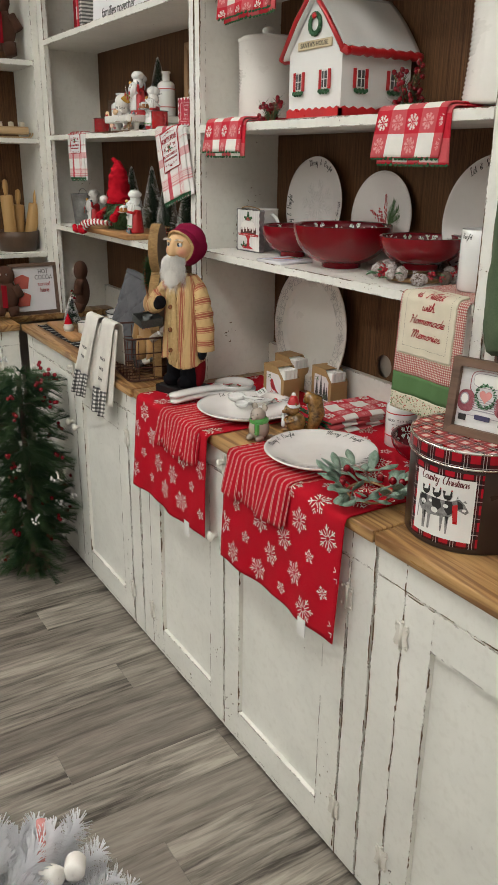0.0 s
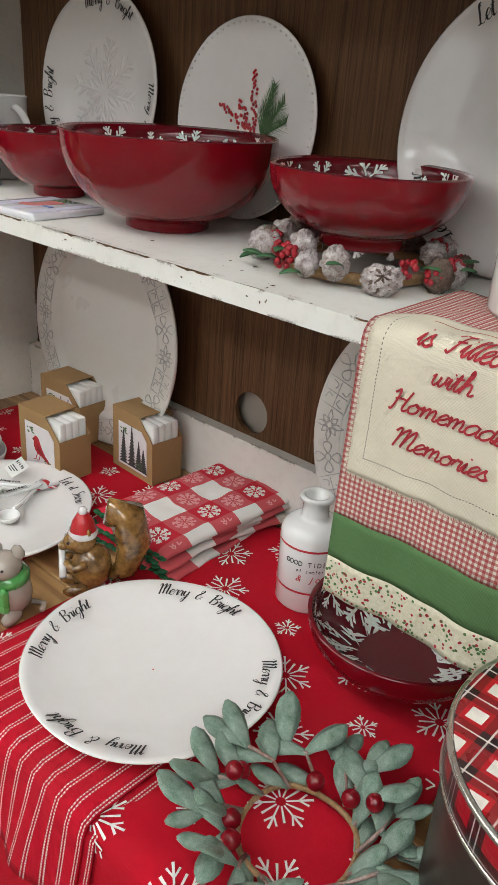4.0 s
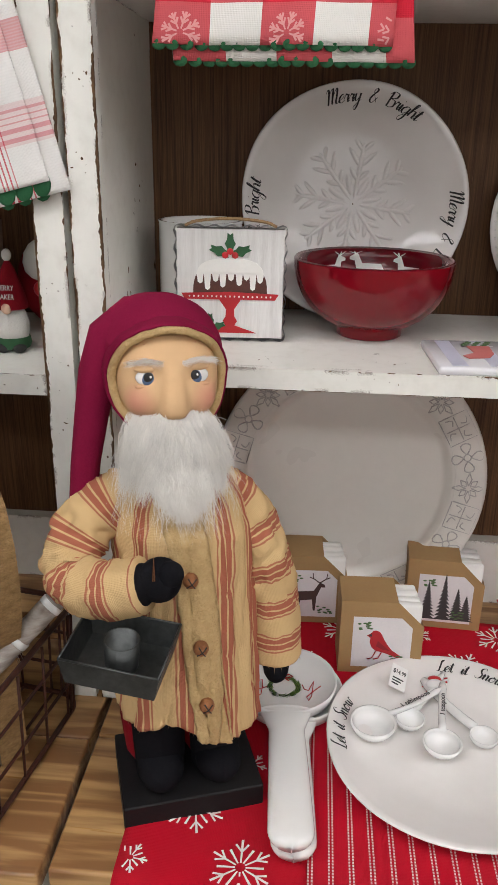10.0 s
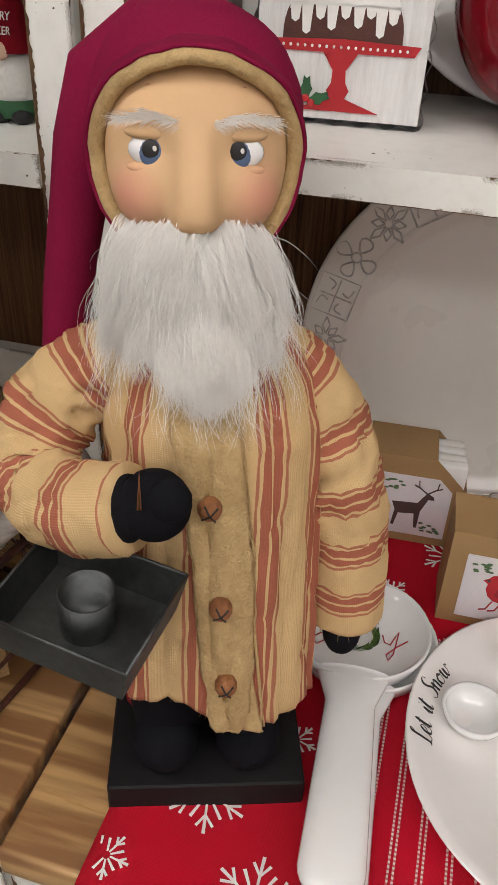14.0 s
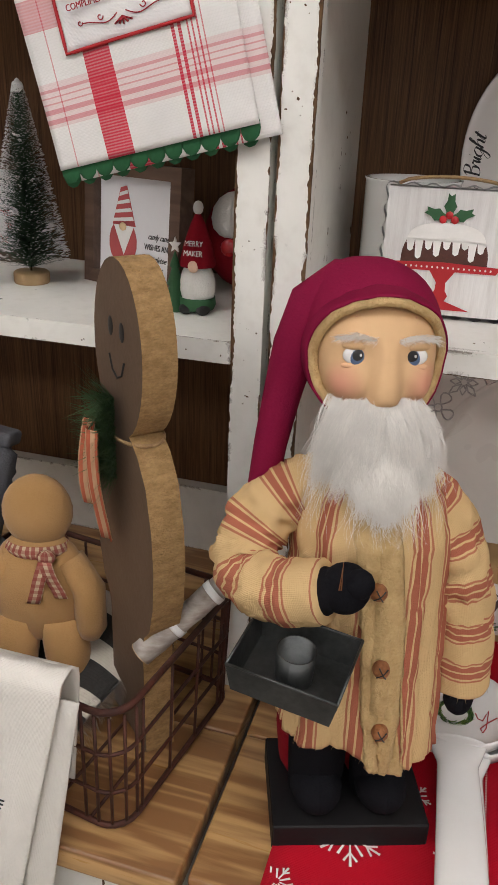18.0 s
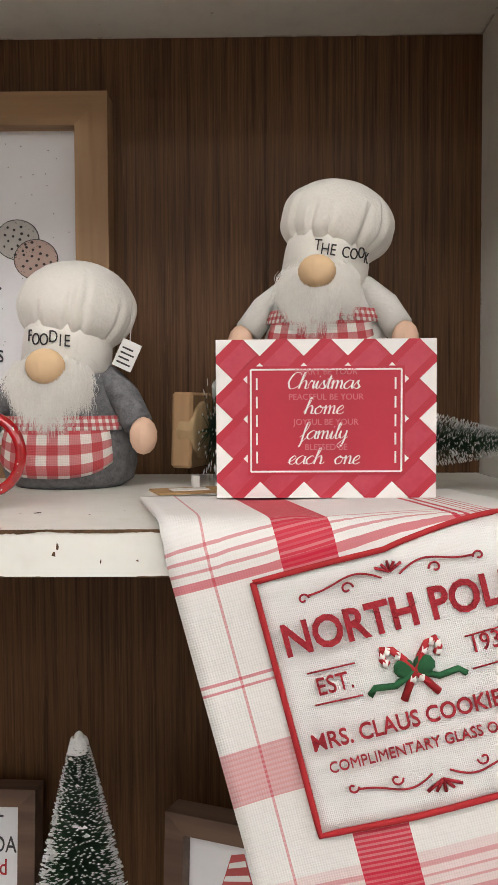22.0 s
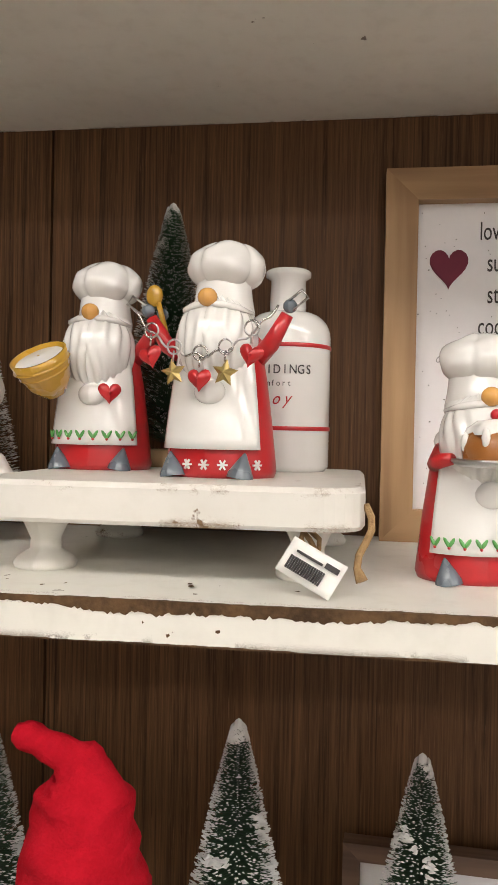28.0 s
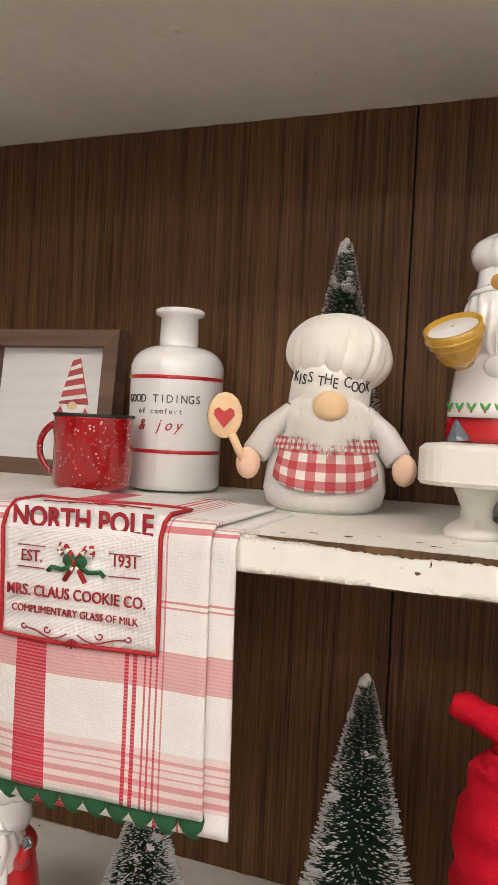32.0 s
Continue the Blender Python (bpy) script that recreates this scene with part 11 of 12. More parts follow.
M_HATRED = surf("red_felt_hat", (0.50, 0.008, 0.022), (0.37, 0.006, 0.014), 0.95, 60, 420, 0.5, 0, 0, 0.0, (1, 1, 1), 0.1)
M_LEGS = woven("red_white_striped_legs", (0.75, 0.71, 0.68), [(1, 0.016, 0, 0.008, (0.46, 0.01, 0.02), 0.95)])
k = Mk(M_HATRED)
rnd = random.Random(55)
k.ball((0, 0, 0.058), (0.062, 0.052, 0.062), M_NEEDLE, 22)
for i in range(1500):
    a, b = rnd.random() * 6.283, rnd.random() * 2.6
    c = Vector((0.060 * math.sin(b) * math.cos(a), 0.050 * math.sin(b) * math.sin(a), 0.060 + 0.06 * math.cos(b)))
    d = Vector((c.x, c.y, (c.z - 0.06) * 0.5 - 0.03)).normalized() * (0.02 + 0.014 * rnd.random())
    s = d.cross(Vector((0.3, 0.2, 1))).normalized() * 0.0009
    e = c + d
    e.z = max(e.z, 0.002)
    k.add([c - s, c + s, e], [(0, 1, 2), (2, 1, 0)], M_NEEDLE)
hat_at = [(0, 0, 0.098), (0, 0, 0.106), (0.001, 0, 0.130), (0.003, 0, 0.155), (0.001, 0, 0.178), (0.000, 0, 0.200), (0.001, 0, 0.220), (0.001, 0, 0.233), (-0.002, 0, 0.244), (-0.010, -0.001, 0.251), (-0.022, -0.002, 0.256), (-0.034, -0.002, 0.260), (-0.041, -0.002, 0.262)]
hat_r = [0.044, 0.051, 0.046, 0.0405, 0.039, 0.0335, 0.0305, 0.0235, 0.0165, 0.0105, 0.0092, 0.0088, 0.0060]
fine = [i / 5 for i in range(61)]
path = [tuple(np.interp(q, range(13), [p[c] for p in hat_at]) for c in range(3)) for q in fine]
first = len(k.v)
k.tube(path, [np.interp(q, range(13), hat_r) * (1 + 0.030 * math.sin(q * 4.1) + 0.02 * math.sin(q * 7.7 + 1)) for q in fine], M_HATRED, 36)
for i, c in enumerate(path):
    c, q = Vector(c), fine[i]
    for j in range(36):
        a = 2 * math.pi * j / 36
        w = 1 + 0.075 * math.sin(1.9 * q + 2 * math.sin(a)) * math.sin(a + 0.8 * q) + 0.035 * math.sin(4.3 * q + 3 * a) + 0.02 * math.sin(6 * q - 5 * a)
        p = Vector(k.v[first + i * 36 + j])
        k.v[first + i * 36 + j] = tuple(c + (p - c) * w)
k.ball((-0.030, -0.052, 0.112), (0.018, 0.016, 0.017), M_WHITEF, 16)
for s in (-1, 1):
    k.tube([(s * 0.045, -0.02, 0.082), (s * 0.068, -0.040, 0.066), (s * 0.072, -0.052, 0.055)], [0.012, 0.012, 0.011], M_HATRED, 10)
    k.ball((s * 0.073, -0.056, 0.048), 0.017, M_HATRED, 12)
    pts = [(-0.010 + s * 0.022, -0.035, 0.024), (-0.05 + s * 0.026, -0.075, 0.028), (-0.10 + s * 0.028, -0.102, 0.020), (-0.13 + s * 0.030, -0.112, -0.002)]
    k.tube(pts, 0.0105, M_LEGS, 12)
    k.ball((-0.145 + s * 0.032, -0.116, -0.010), (0.024, 0.017, 0.014), M_HATRED, 14)
    k.ball((-0.165 + s * 0.032, -0.118, 0.0), (0.012, 0.010, 0.010), M_HATRED, 12)
stand(k.done("red_hat_gnome", None, "gnome with tall red hat, fir beard and striped legs", "plush gnome"), 1.252, 2.990, A1 + 0.020, 0)

k = Mk(M_HATRED)
k.ball((0, 0, 0.030), (0.026, 0.022, 0.030), M_WHITEF, 18)
k.lathe([(0.025, 0.052), (0.026, 0.056), (0.019, 0.078), (0.010, 0.098), (0.001, 0.112)], M_DKRED, 22)
k.ball((0, 0, 0.114), 0.0075, M_WHITEF, 12)
k.ball((0, -0.022, 0.054), (0.008, 0.007, 0.007), M_PEACHF, 12)
for s in (-1, 1):
    k.ball((s * 0.012, -0.014, 0.006), (0.011, 0.015, 0.007), M_BLACK, 12)
k.lathe([(0.024, 0.004), (0.027, 0.010), (0.025, 0.018)], M_HOLLY, 18)
words_into(k, "MERRY", 0.0085, M_WHITEINK, R(0, "Z") @ T(0, -0.0215, 0.078) @ R(-20, "X"))
words_into(k, "MAKER", 0.0085, M_WHITEINK, R(0, "Z") @ T(0, -0.0245, 0.068) @ R(-20, "X"))
k.lathe([(0.014, 0.0), (0.017, 0.01), (0.009, 0.028), (0.012, 0.03), (0.005, 0.048), (0.008, 0.05), (0.001, 0.066)], M_HOLLY, 14, T(-0.032, -0.004, 0))
star = [(0.009 * (1 if j % 2 == 0 else 0.45) * math.sin(math.pi * j / 5), 0.009 * (1 if j % 2 == 0 else 0.45) * math.cos(math.pi * j / 5)) for j in range(10)]
k.prism([(-0.032 + x, 0.073 + z) for x, z in star[::-1]], -0.006, -0.002, M_WHITEINK)
stand(k.done("merry_gnome", None, "small painted gnome in a dark red cap with a green tree", "figurine"), 1.288, 2.345, A1, 4).scale = (0.74, 0.76, 0.94)

k = Mk(M_DKRED)
k.ball((0, 0, 0.06), (0.055, 0.04, 0.06), M_DKRED, 20)
k.ball((-0.01, -0.02, 0.085), (0.030, 0.025, 0.030), M_WHITEF, 16)
k.ball((-0.012, -0.042, 0.055), (0.010, 0.004, 0.010), M_REDP, 12)
stand(k.done("plush_ornament", None, "dark red and white plush ornament in the shelf corner", "decoration"), 1.41, 2.325, A1, 0)

M_DRUMC = woven("plaid_drum_cloth", (0.30, 0.03, 0.03), [(0, 0.016, 0, 0.005, (0.03, 0.07, 0.03), 0.8), (1, 0.016, 0, 0.005, (0.03, 0.07, 0.03), 0.7), (0, 0.016, 0.010, 0.011, (0.7, 0.6, 0.3), 0.8), (1, 0.016, 0.010, 0.011, (0.7, 0.6, 0.3), 0.8)])
t = thing("drum_ornament", "small plaid drum ornament with tan rims", "ornament")
Mk(M_DRUMC).lathe([(0.001, 0.001), (0.026, 0.001), (0.026, 0.054), (0.001, 0.056)], None, 28).done("drum", t)
for z in (0.004, 0.052):
    Mk(M_TWINE).tube([(0.027 * math.cos(a), 0.027 * math.sin(a), z) for a in [2 * math.pi * i / 28 for i in range(29)]], 0.003, None, 6).done("rim", t, "tan rope rim")
stand(t, 1.272, 2.648, A1)
k = Mk(M_PAPER).box(-0.018, 0.018, -0.012, 0.012, 0, 0.0012)
k.box(-0.014, 0.002, 0.002, 0.008, 0.0012, 0.0016, M_INK)
for i in range(9):
    k.box(-0.012 + 0.0028 * i, -0.0106 + 0.0028 * i, -0.009, -0.002, 0.0012, 0.0016, M_INK)
stand(k.done("price_sticker", None, "small white price sticker lying on the shelf", "label"), 1.262, 2.432, A1 + 0.0005, 24)
t = thing("tin_pail", "galvanised tin pail with a dark print", "pail")
Mk(M_CORR).lathe([(0.001, 0), (0.042, 0), (0.055, 0.13), (0.057, 0.132), (0.053, 0.13), (0.041, 0.004), (0.001, 0.004)], None, 28).done("body", t)
Mk(M_WIRE).tube([(0.055 * math.cos(a), 0, 0.125 + 0.03 * math.sin(a)) for a in [math.pi * i / 12 for i in range(13)]], 0.0016, None, 6).done("bail", t)
stand(t, 1.315, 3.56, A1)

# ---- left counter: wire basket and what is round it ----
t = thing("wire_basket", "rusty wire basket holding gingerbread figures", "basket")


def wire(pts, r=0.0022, name="wire"):
    return Mk(M_RUST).tube(pts, r, None, 6).done(name, t)


def hoop(z, gx, gy, r, sag=0.0, name="rim"):
    pts = []
    for x, y in rounded(gx, gy, 0.026, 5):
        pts.append((x, y, z - sag * math.cos(x / gx * 1.3)))
    wire(pts + [pts[0]], r, name)


BX, BY = 0.140, 0.112
hoop(0.148, BX, BY, 0.0034, 0.010)
hoop(0.098, BX * 0.99, BY * 0.99, 0.0020, 0.008, "hoop")
hoop(0.050, BX * 0.98, BY * 0.98, 0.0020, 0.004, "hoop")
hoop(0.006, BX * 0.97, BY * 0.97, 0.0032, 0.0, "hoop")
for i, (x, y) in enumerate(rounded(BX, BY, 0.026, 3)):
    wire([(x * 0.97, y * 0.97, 0.006), (x, y, 0.138)], 0.0016, "upright")
for i in range(6):
    x = -0.10 + 0.04 * i
    for y in (-BY, BY):
        wire([(x * 0.97, y * 0.97, 0.006), (x, y, 0.138)], 0.0016, "upright")
    wire([(x, -BY * 0.96, 0.006), (x, BY * 0.96, 0.006)], 0.0018, "floor_wire")
for i in range(4):
    y = -0.075 + 0.05 * i
    for x in (-BX, BX):
        wire([(x * 0.97, y, 0.006), (x, y, 0.138)], 0.0016, "upright")
stand(t, 1.100, 2.415, ZC, -9)
M_BIRCH = surf("birch_bark", (0.50, 0.46, 0.41), (0.20, 0.16, 0.13), 0.85, 30, 90, 0.4, 0, 0, 0, (0.4, 1, 3))
k = Mk(M_BIRCH)
p, q = Vector((1.065, 2.318, 1.072)), Vector((1.13, 2.228, 1.160))
for a, b in ((0, 0.3), (0.3, 0.68), (0.68, 1)):
    k.tube([p.lerp(q, a + (b - a) * i / 4) + Vector((0, 0, 0.0008 * math.sin(9 * i))) for i in range(5)], 0.0125 - 0.001 * b, None, 16)
for c in (0.28, 0.62, 0.86):
    k.tube([p.lerp(q, c), p.lerp(q, c + 0.05)], 0.0132 - 0.001 * c, M_SNOW, 16)
k.tube([p.lerp(q, 0.0), p.lerp(q, -0.004)], 0.0126, M_RAW, 16)
k.done("birch_stick", None, "short birch stick resting on the basket rim", "stick")
M_RUGC = woven("black_white_woven_rug", (0.62, 0.58, 0.50), [(1, 0.05, 0, 0.028, (0.015, 0.015, 0.017), 0.95)], 0.95, 0.003, 0.8)
t = thing("woven_mat", "black and cream woven mat with tassels in the basket", "mat")
Mk(M_RUGC).sheet(lambda u, v: (-0.06 + 0.15 * u, -0.07 + 0.15 * v, 0.012 + 0.06 * v + 0.006 * math.sin(7 * u + 5 * v)), 20, 20, 0.006, None, (0.15, 0.15)).done("cloth", t)
k = Mk(M_WHITEF)
rnd = random.Random(66)
for i in range(90):
    p = Vector((0.09 + 0.002 * rnd.random(), -0.07 + 0.15 * i / 90, 0.014 + 0.06 * i / 90))
    k.hair([(p, p + Vector((0.010 + 0.014 * rnd.random(), 0.006 * (rnd.random() - 0.5), -0.012)), (0.003, 0, 0.004))], None, 0.0009)
tagged(k.done("tassels", t, "cream tassels"), kind="stuff")
stand(t, 1.13, 2.45, ZC + 0.010, -20)

M_BCHECK = woven("black_check_hem", (0.76, 0.74, 0.70), [(0, 0.013, 0, 0.0065, (0.015, 0.015, 0.02), 0.75), (1, 0.013, 0, 0.0065, (0.015, 0.015, 0.02), 0.75)])
M_FLOUR = woven("white_flour_cloth", (0.74, 0.71, 0.65))


def dish_towel(y0, y1, zt, zl, seed, skew, words, label):
    t = thing("dish_towel", label, "towel", "black check dish towels")
    fn = drape(y0, y1, 0.960, 0.940, zt, zl, 0.007, skew, 0.030, 0.008, seed)
    cut = 1 - 0.092 / fn.total
    Mk(M_FLOUR).sheet(lambda u, v: fn(u, v * cut), 22, 30, 0.003, None, (fn.width, fn.total * cut)).done("cloth", t)
    Mk(M_BCHECK).sheet(lambda u, v: fn(u, cut + (1 - cut) * v), 22, 10, 0.0032, None, (fn.width, 0.082)).done("check_hem", t, "black and white check hem")
    Mk(M_FLOUR).sheet(lambda u, v: tuple(Vector(fn(u, 0.10 + 0.78 * v)) + Vector((0.008 + 0.010 * v, -0.014 - 0.012 * v, 0.0))), 16, 20, 0.002, None, (fn.width, fn.total)).done("back_layer", t)

    def inside(u, v):
        p = fn(u, 0.03 + 0.44 * v)
        return (1.910 - 0.75 * p[0] - 0.235, p[1] - 0.010 * v, p[2])
    Mk(M_FLOUR).sheet(inside, 16, 16, 0.002, None, (fn.width, fn.total * 0.45)).done("inner_layer", t, "plain end hanging inside the basket")
    for i, s in enumerate(words):
        c = Vector(fn(0.5, 0.42 + 0.105 * i, 0.006))
        lettering(s, 0.017, M_BLACK, t, T(c.x, c.y, c.z) @ R(-90, "Z") @ R(20 * skew, "Y"), "lettering", 0.15, 0.9)
    return t


dish_towel(2.430, 2.330, ZC + 0.192, 0.806, 0.5, 0.20, ("MADE", "WITH", "LOVE"), "white dish towel with black check hem over the basket rim")
dish_towel(2.572, 2.468, ZC + 0.190, 0.826, 1.6, 0.40, ("HOME", "MADE"), "white dish towel with black check hem beside another")

M_QUILT = surf("grey_quilted_cotton", (0.105, 0.105, 0.115), (0.080, 0.080, 0.088), 0.95, 20, 420, 0.4)
t = thing("oven_mitt", "grey quilted oven mitt printed for a grandmother", "oven mitt")


def quilt(u, v):
    x, z = -0.095 + 0.19 * u, 0.30 * v
    puff = min(abs(math.sin((x + z) * 36)), abs(math.sin((x - z) * 36)))
    edge = min(u, 1 - u, v, 1 - v) * 12
    return (x, -0.016 * min(1, edge) ** 0.5 - 0.0055 * min(1.0, puff * 2.6) ** 0.5, z)


Mk(M_QUILT).sheet(lambda u, v: quilt(1 - u, v), 34, 40, 0.012).done("mitt", t)
Mk(M_QUILT).ball((0.105, -0.004, 0.12), (0.034, 0.02, 0.07), None, 16).done("thumb", t)
Mk(M_QUILT).box(-0.098, 0.098, -0.026, 0.014, 0.298, 0.316, None, 0.005, None, 2).done("cuff", t)
Mk(M_PAPER).box(0.020, 0.062, -0.002, 0, 0.305, 0.368).done("care_label", t, "white care label")
for s, z, q in (("GRANDMA'S", 0.250, 0.032), ("KITCHEN", 0.150, 0.024)):
    lettering(s, q, M_WHITEINK, t, T(0, -0.0275, z), "lettering", 0.1, 0.8)
k = Mk(M_WHITEINK)
for z in (0.182, 0.215):
    k.box(-0.06, 0.06, -0.0275, -0.026, z, z + 0.002)
k.box(-0.05, 0.05, -0.0275, -0.0265, 0.192, 0.206)
k.done("printed_band", t)
stand(t, 1.10, 2.655, ZC + 0.006, 8, 16, 10).scale = (1.0, 1, 0.96)
M_ENWHITE = surf("white_enamel", (0.74, 0.73, 0.70), (0.7, 0.69, 0.66), 0.25, 12, 90, 0.04, 0, 0.5)
for i, (x, y, z, r, h) in enumerate(((1.30, 2.93, 0.0, 0.085, 0.06), (1.22, 3.02, 0.0, 0.075, 0.055), (1.33, 3.12, 0.0, 0.10, 0.075))):
    t = thing("enamel_bowl", "white enamel bowl with a black rim", "bowl", "white enamel bowls")
    Mk(M_ENWHITE).lathe([(0.001, 0), (r * 0.6, 0), (r * 0.85, h * 0.45), (r, h), (r * 0.97, h), (r * 0.82, h * 0.48), (r * 0.55, 0.006), (0.001, 0.005)], None, 36).done("bowl", t)
    Mk(M_BLACK).tube([(r * math.cos(a), r * math.sin(a), h) for a in [2 * math.pi * j / 36 for j in range(37)]], 0.0022, None, 6).done("rim", t, "black rim")
    stand(t, x, y, ZC + z)
t = thing("oval_tray", "dark oval tray leaning on the back panel", "tray")
Mk(M_TRAY).lathe([(p, z) for p, z in ((0.001, 0), (0.85, 0), (1.0, 0.012), (1.0, 0.016), (0.85, 0.004), (0.001, 0.004))], None, 48, R(90, "X") @ Matrix.Diagonal((0.125, 0.175, 1, 1))).done("dish", t)
stand(t, 1.435, 3.05, ZC + 0.177, 0, 6)
t = thing("black_runner", "black and white striped runner on the counter", "table runner")
Mk(woven("black_stripe_runner", (0.02, 0.02, 0.022), [(1, 0.05, 0, 0.006, (0.65, 0.62, 0.58), 0.9)])).sheet(lambda u, v: (1.00 + 0.28 * (1 - u), 2.84 + 0.52 * v, ZC + 0.002 + 0.0008 * math.sin(30 * v)), 12, 30, 0.0022, None, (0.28, 0.52)).done("cloth", t)
t = thing("serving_board", "small wooden serving board with tree and cups", "board")
Mk(M_BOARD).box(-0.19, 0.19, -0.055, 0.055, 0, 0.016, None, 0.004, None, 2).done("board", t)
stand(t, 1.075, 3.14, ZC + 0.005, -4)
stand(brush_tree(0.125, 0.032, "small white-flocked bottle-brush tree on a board", 41, 1.0, True, 1600), 1.09, 3.165, ZC + 0.021)
k = Mk(M_HATRED)
k.lathe([(0.001, 0), (0.018, 0), (0.022, 0.016), (0.014, 0.032)], M_WHITEF, 16)
k.lathe([(0.017, 0.030), (0.010, 0.05), (0.001, 0.072)], M_HATRED, 16)
stand(k.done("small_gnome", None, "tiny gnome with a red cap on the board", "figurine"), 1.05, 3.10, ZC + 0.021)
stand(mug(0.030, 0.045, M_ENWHITE, M_BLACK, "small white enamel cup on the board", 1, "", "enamel cups"), 1.10, 3.04, ZC + 0.021, 10)


def ginger_plush(label, s, wreath):
    k = Mk(M_COCOA)
    k.ball((0, 0, 0.205 * s), (0.044 * s, 0.032 * s, 0.046 * s), None, 18)
    k.ball((0, 0, 0.110 * s), (0.058 * s, 0.036 * s, 0.075 * s), None, 20)
    for q in (-1, 1):
        k.tube([(q * 0.04 * s, 0, 0.155 * s), (q * 0.07 * s, -0.01 * s, 0.11 * s)], [0.022 * s, 0.018 * s], None, 12)
        k.tube([(q * 0.028 * s, -0.01 * s, 0.06 * s), (q * 0.036 * s, -0.02 * s, 0.020 * s)], [0.028 * s, 0.022 * s], None, 12)
        k.ball((q * 0.014 * s, -0.030 * s, 0.214 * s), 0.004 * s, M_WHITEINK, 8)
    if wreath:
        rnd = random.Random(77)
        for i in range(60):
            a = rnd.random() * 6.283
            k.ball((0.045 * s * math.cos(a), -0.03 * s + 0.015 * s * math.sin(a), (0.085 + 0.03 * rnd.random()) * s), 0.006 * s, (M_DKRED, M_NEEDLE, M_WHITEF)[i % 3], 7)
    else:
        k.box(-0.012 * s, 0.012 * s, -0.040 * s, -0.034 * s, 0.06 * s, 0.165 * s, M_DKRED)
    return k.done("gingerbread_plush", None, label, "doll", "brown gingerbread plush dolls")


M_COCOA = surf("cocoa_cloth", (0.075, 0.030, 0.016), (0.06, 0.024, 0.012), 0.95, 20, 400, 0.4)
stand(ginger_plush("brown gingerbread doll with a berry wreath on the counter", 1.0, True), 1.26, 3.50, ZC + 0.002, -30)
stand(ginger_plush("brown gingerbread doll on the corner counter", 0.95, False), 0.93, 3.56, ZC + 0.002, 60)
stand(ginger_plush("large brown gingerbread doll on the corner shelf", 1.15, False), 1.07, 3.80, 2.03, 70)
t = framed_print(0.225, 0.235, 0.016, 0.022, (M_WALNUT, M_WALNUT), "brown framed hot cocoa print in the corner", card=M_SPECK)
for s, z, mat in (("HOT", 0.195, M_INK), ("COCOA", 0.168, M_INK), ("served", 0.138, M_REDINK), ("here", 0.110, M_REDINK)):
    lettering(s, 0.030, mat, t, T(0.048, 0.0105, z), "lettering", 0, 0.75)
k = Mk(M_REDINK)
for cz in (0.150, 0.070):
    k.prism([(-0.085, cz - 0.03), (-0.03, cz - 0.03), (-0.02, cz + 0.02), (-0.05, cz + 0.035), (-0.095, cz + 0.02)], 0.0098, 0.0104, plain("print_coral_two", (0.55, 0.12, 0.09), 0.8))
k.done("mug_print", t, "printed red mug and cap")
t.matrix_world = pose(1.085, 3.63, ZC, 0, 0, 0) @ R(-6, "X")
M_PIN = timber("yellow_beech", (0.52, 0.32, 0.12), (0.44, 0.26, 0.09), (0.3, 0.17, 0.06), 2, 0.5, 0.0, 0.15)
M_CROCK = surf("brown_stoneware", (0.10, 0.055, 0.03), (0.07, 0.04, 0.022), 0.4, 12, 90, 0.1)
t = thing("crock", "brown stoneware crock holding rolling pins", "crock")
Mk(M_CROCK).lathe([(0.001, 0), (0.085, 0), (0.095, 0.06), (0.1, 0.09), (0.094, 0.09), (0.088, 0.06), (0.001, 0.01)], None, 36).done("body", t)
t.matrix_world = pose(1.07, 3.80, 1.22)
for x, y, lean, h in ((1.035, 3.78, -2, 0.235), (1.115, 3.79, 13, 0.20), (1.08, 3.835, 4, 0.19)):
    t = thing("rolling_pin", "turned beech rolling pin standing in a crock", "rolling pin", "rolling pins")
    Mk(M_PIN).lathe([(0.001, 0), (0.027, 0.002), (0.028, 0.006), (0.028, h - 0.006), (0.025, h), (0.001, h)], None, 24).done("barrel", t)
    Mk(M_PIN).lathe([(0.008, h - 0.001), (0.010, h + 0.012), (0.0135, h + 0.035), (0.011, h + 0.062), (0.001, h + 0.070)], None, 18).done("handle", t)
    t.matrix_world = pose(x, y, 1.236) @ R(lean, "Y")
t = thing("wooden_sleigh", "small carved wooden sleigh with candles on the corner shelf", "decoration")
Mk(M_RAW).box(-0.075, 0.075, -0.02, 0.02, 0.016, 0.05, None, 0.006, None, 2).done("body", t)
for y in (-0.018, 0.018):
    Mk(M_RAW).tube([(-0.09, y, 0.02), (-0.08, y, 0.004), (0.08, y, 0.004), (0.095, y, 0.024)], 0.004, None, 8).done("runner", t)
for x in (-0.05, 0, 0.05):
    Mk(M_CANDLE).lathe([(0.012, 0.05), (0.012, 0.068), (0.001, 0.070)], None, 14, T(x, 0, 0)).done("candle", t, "small cream candle")
t.matrix_world = pose(1.07, 3.76, 1.715)


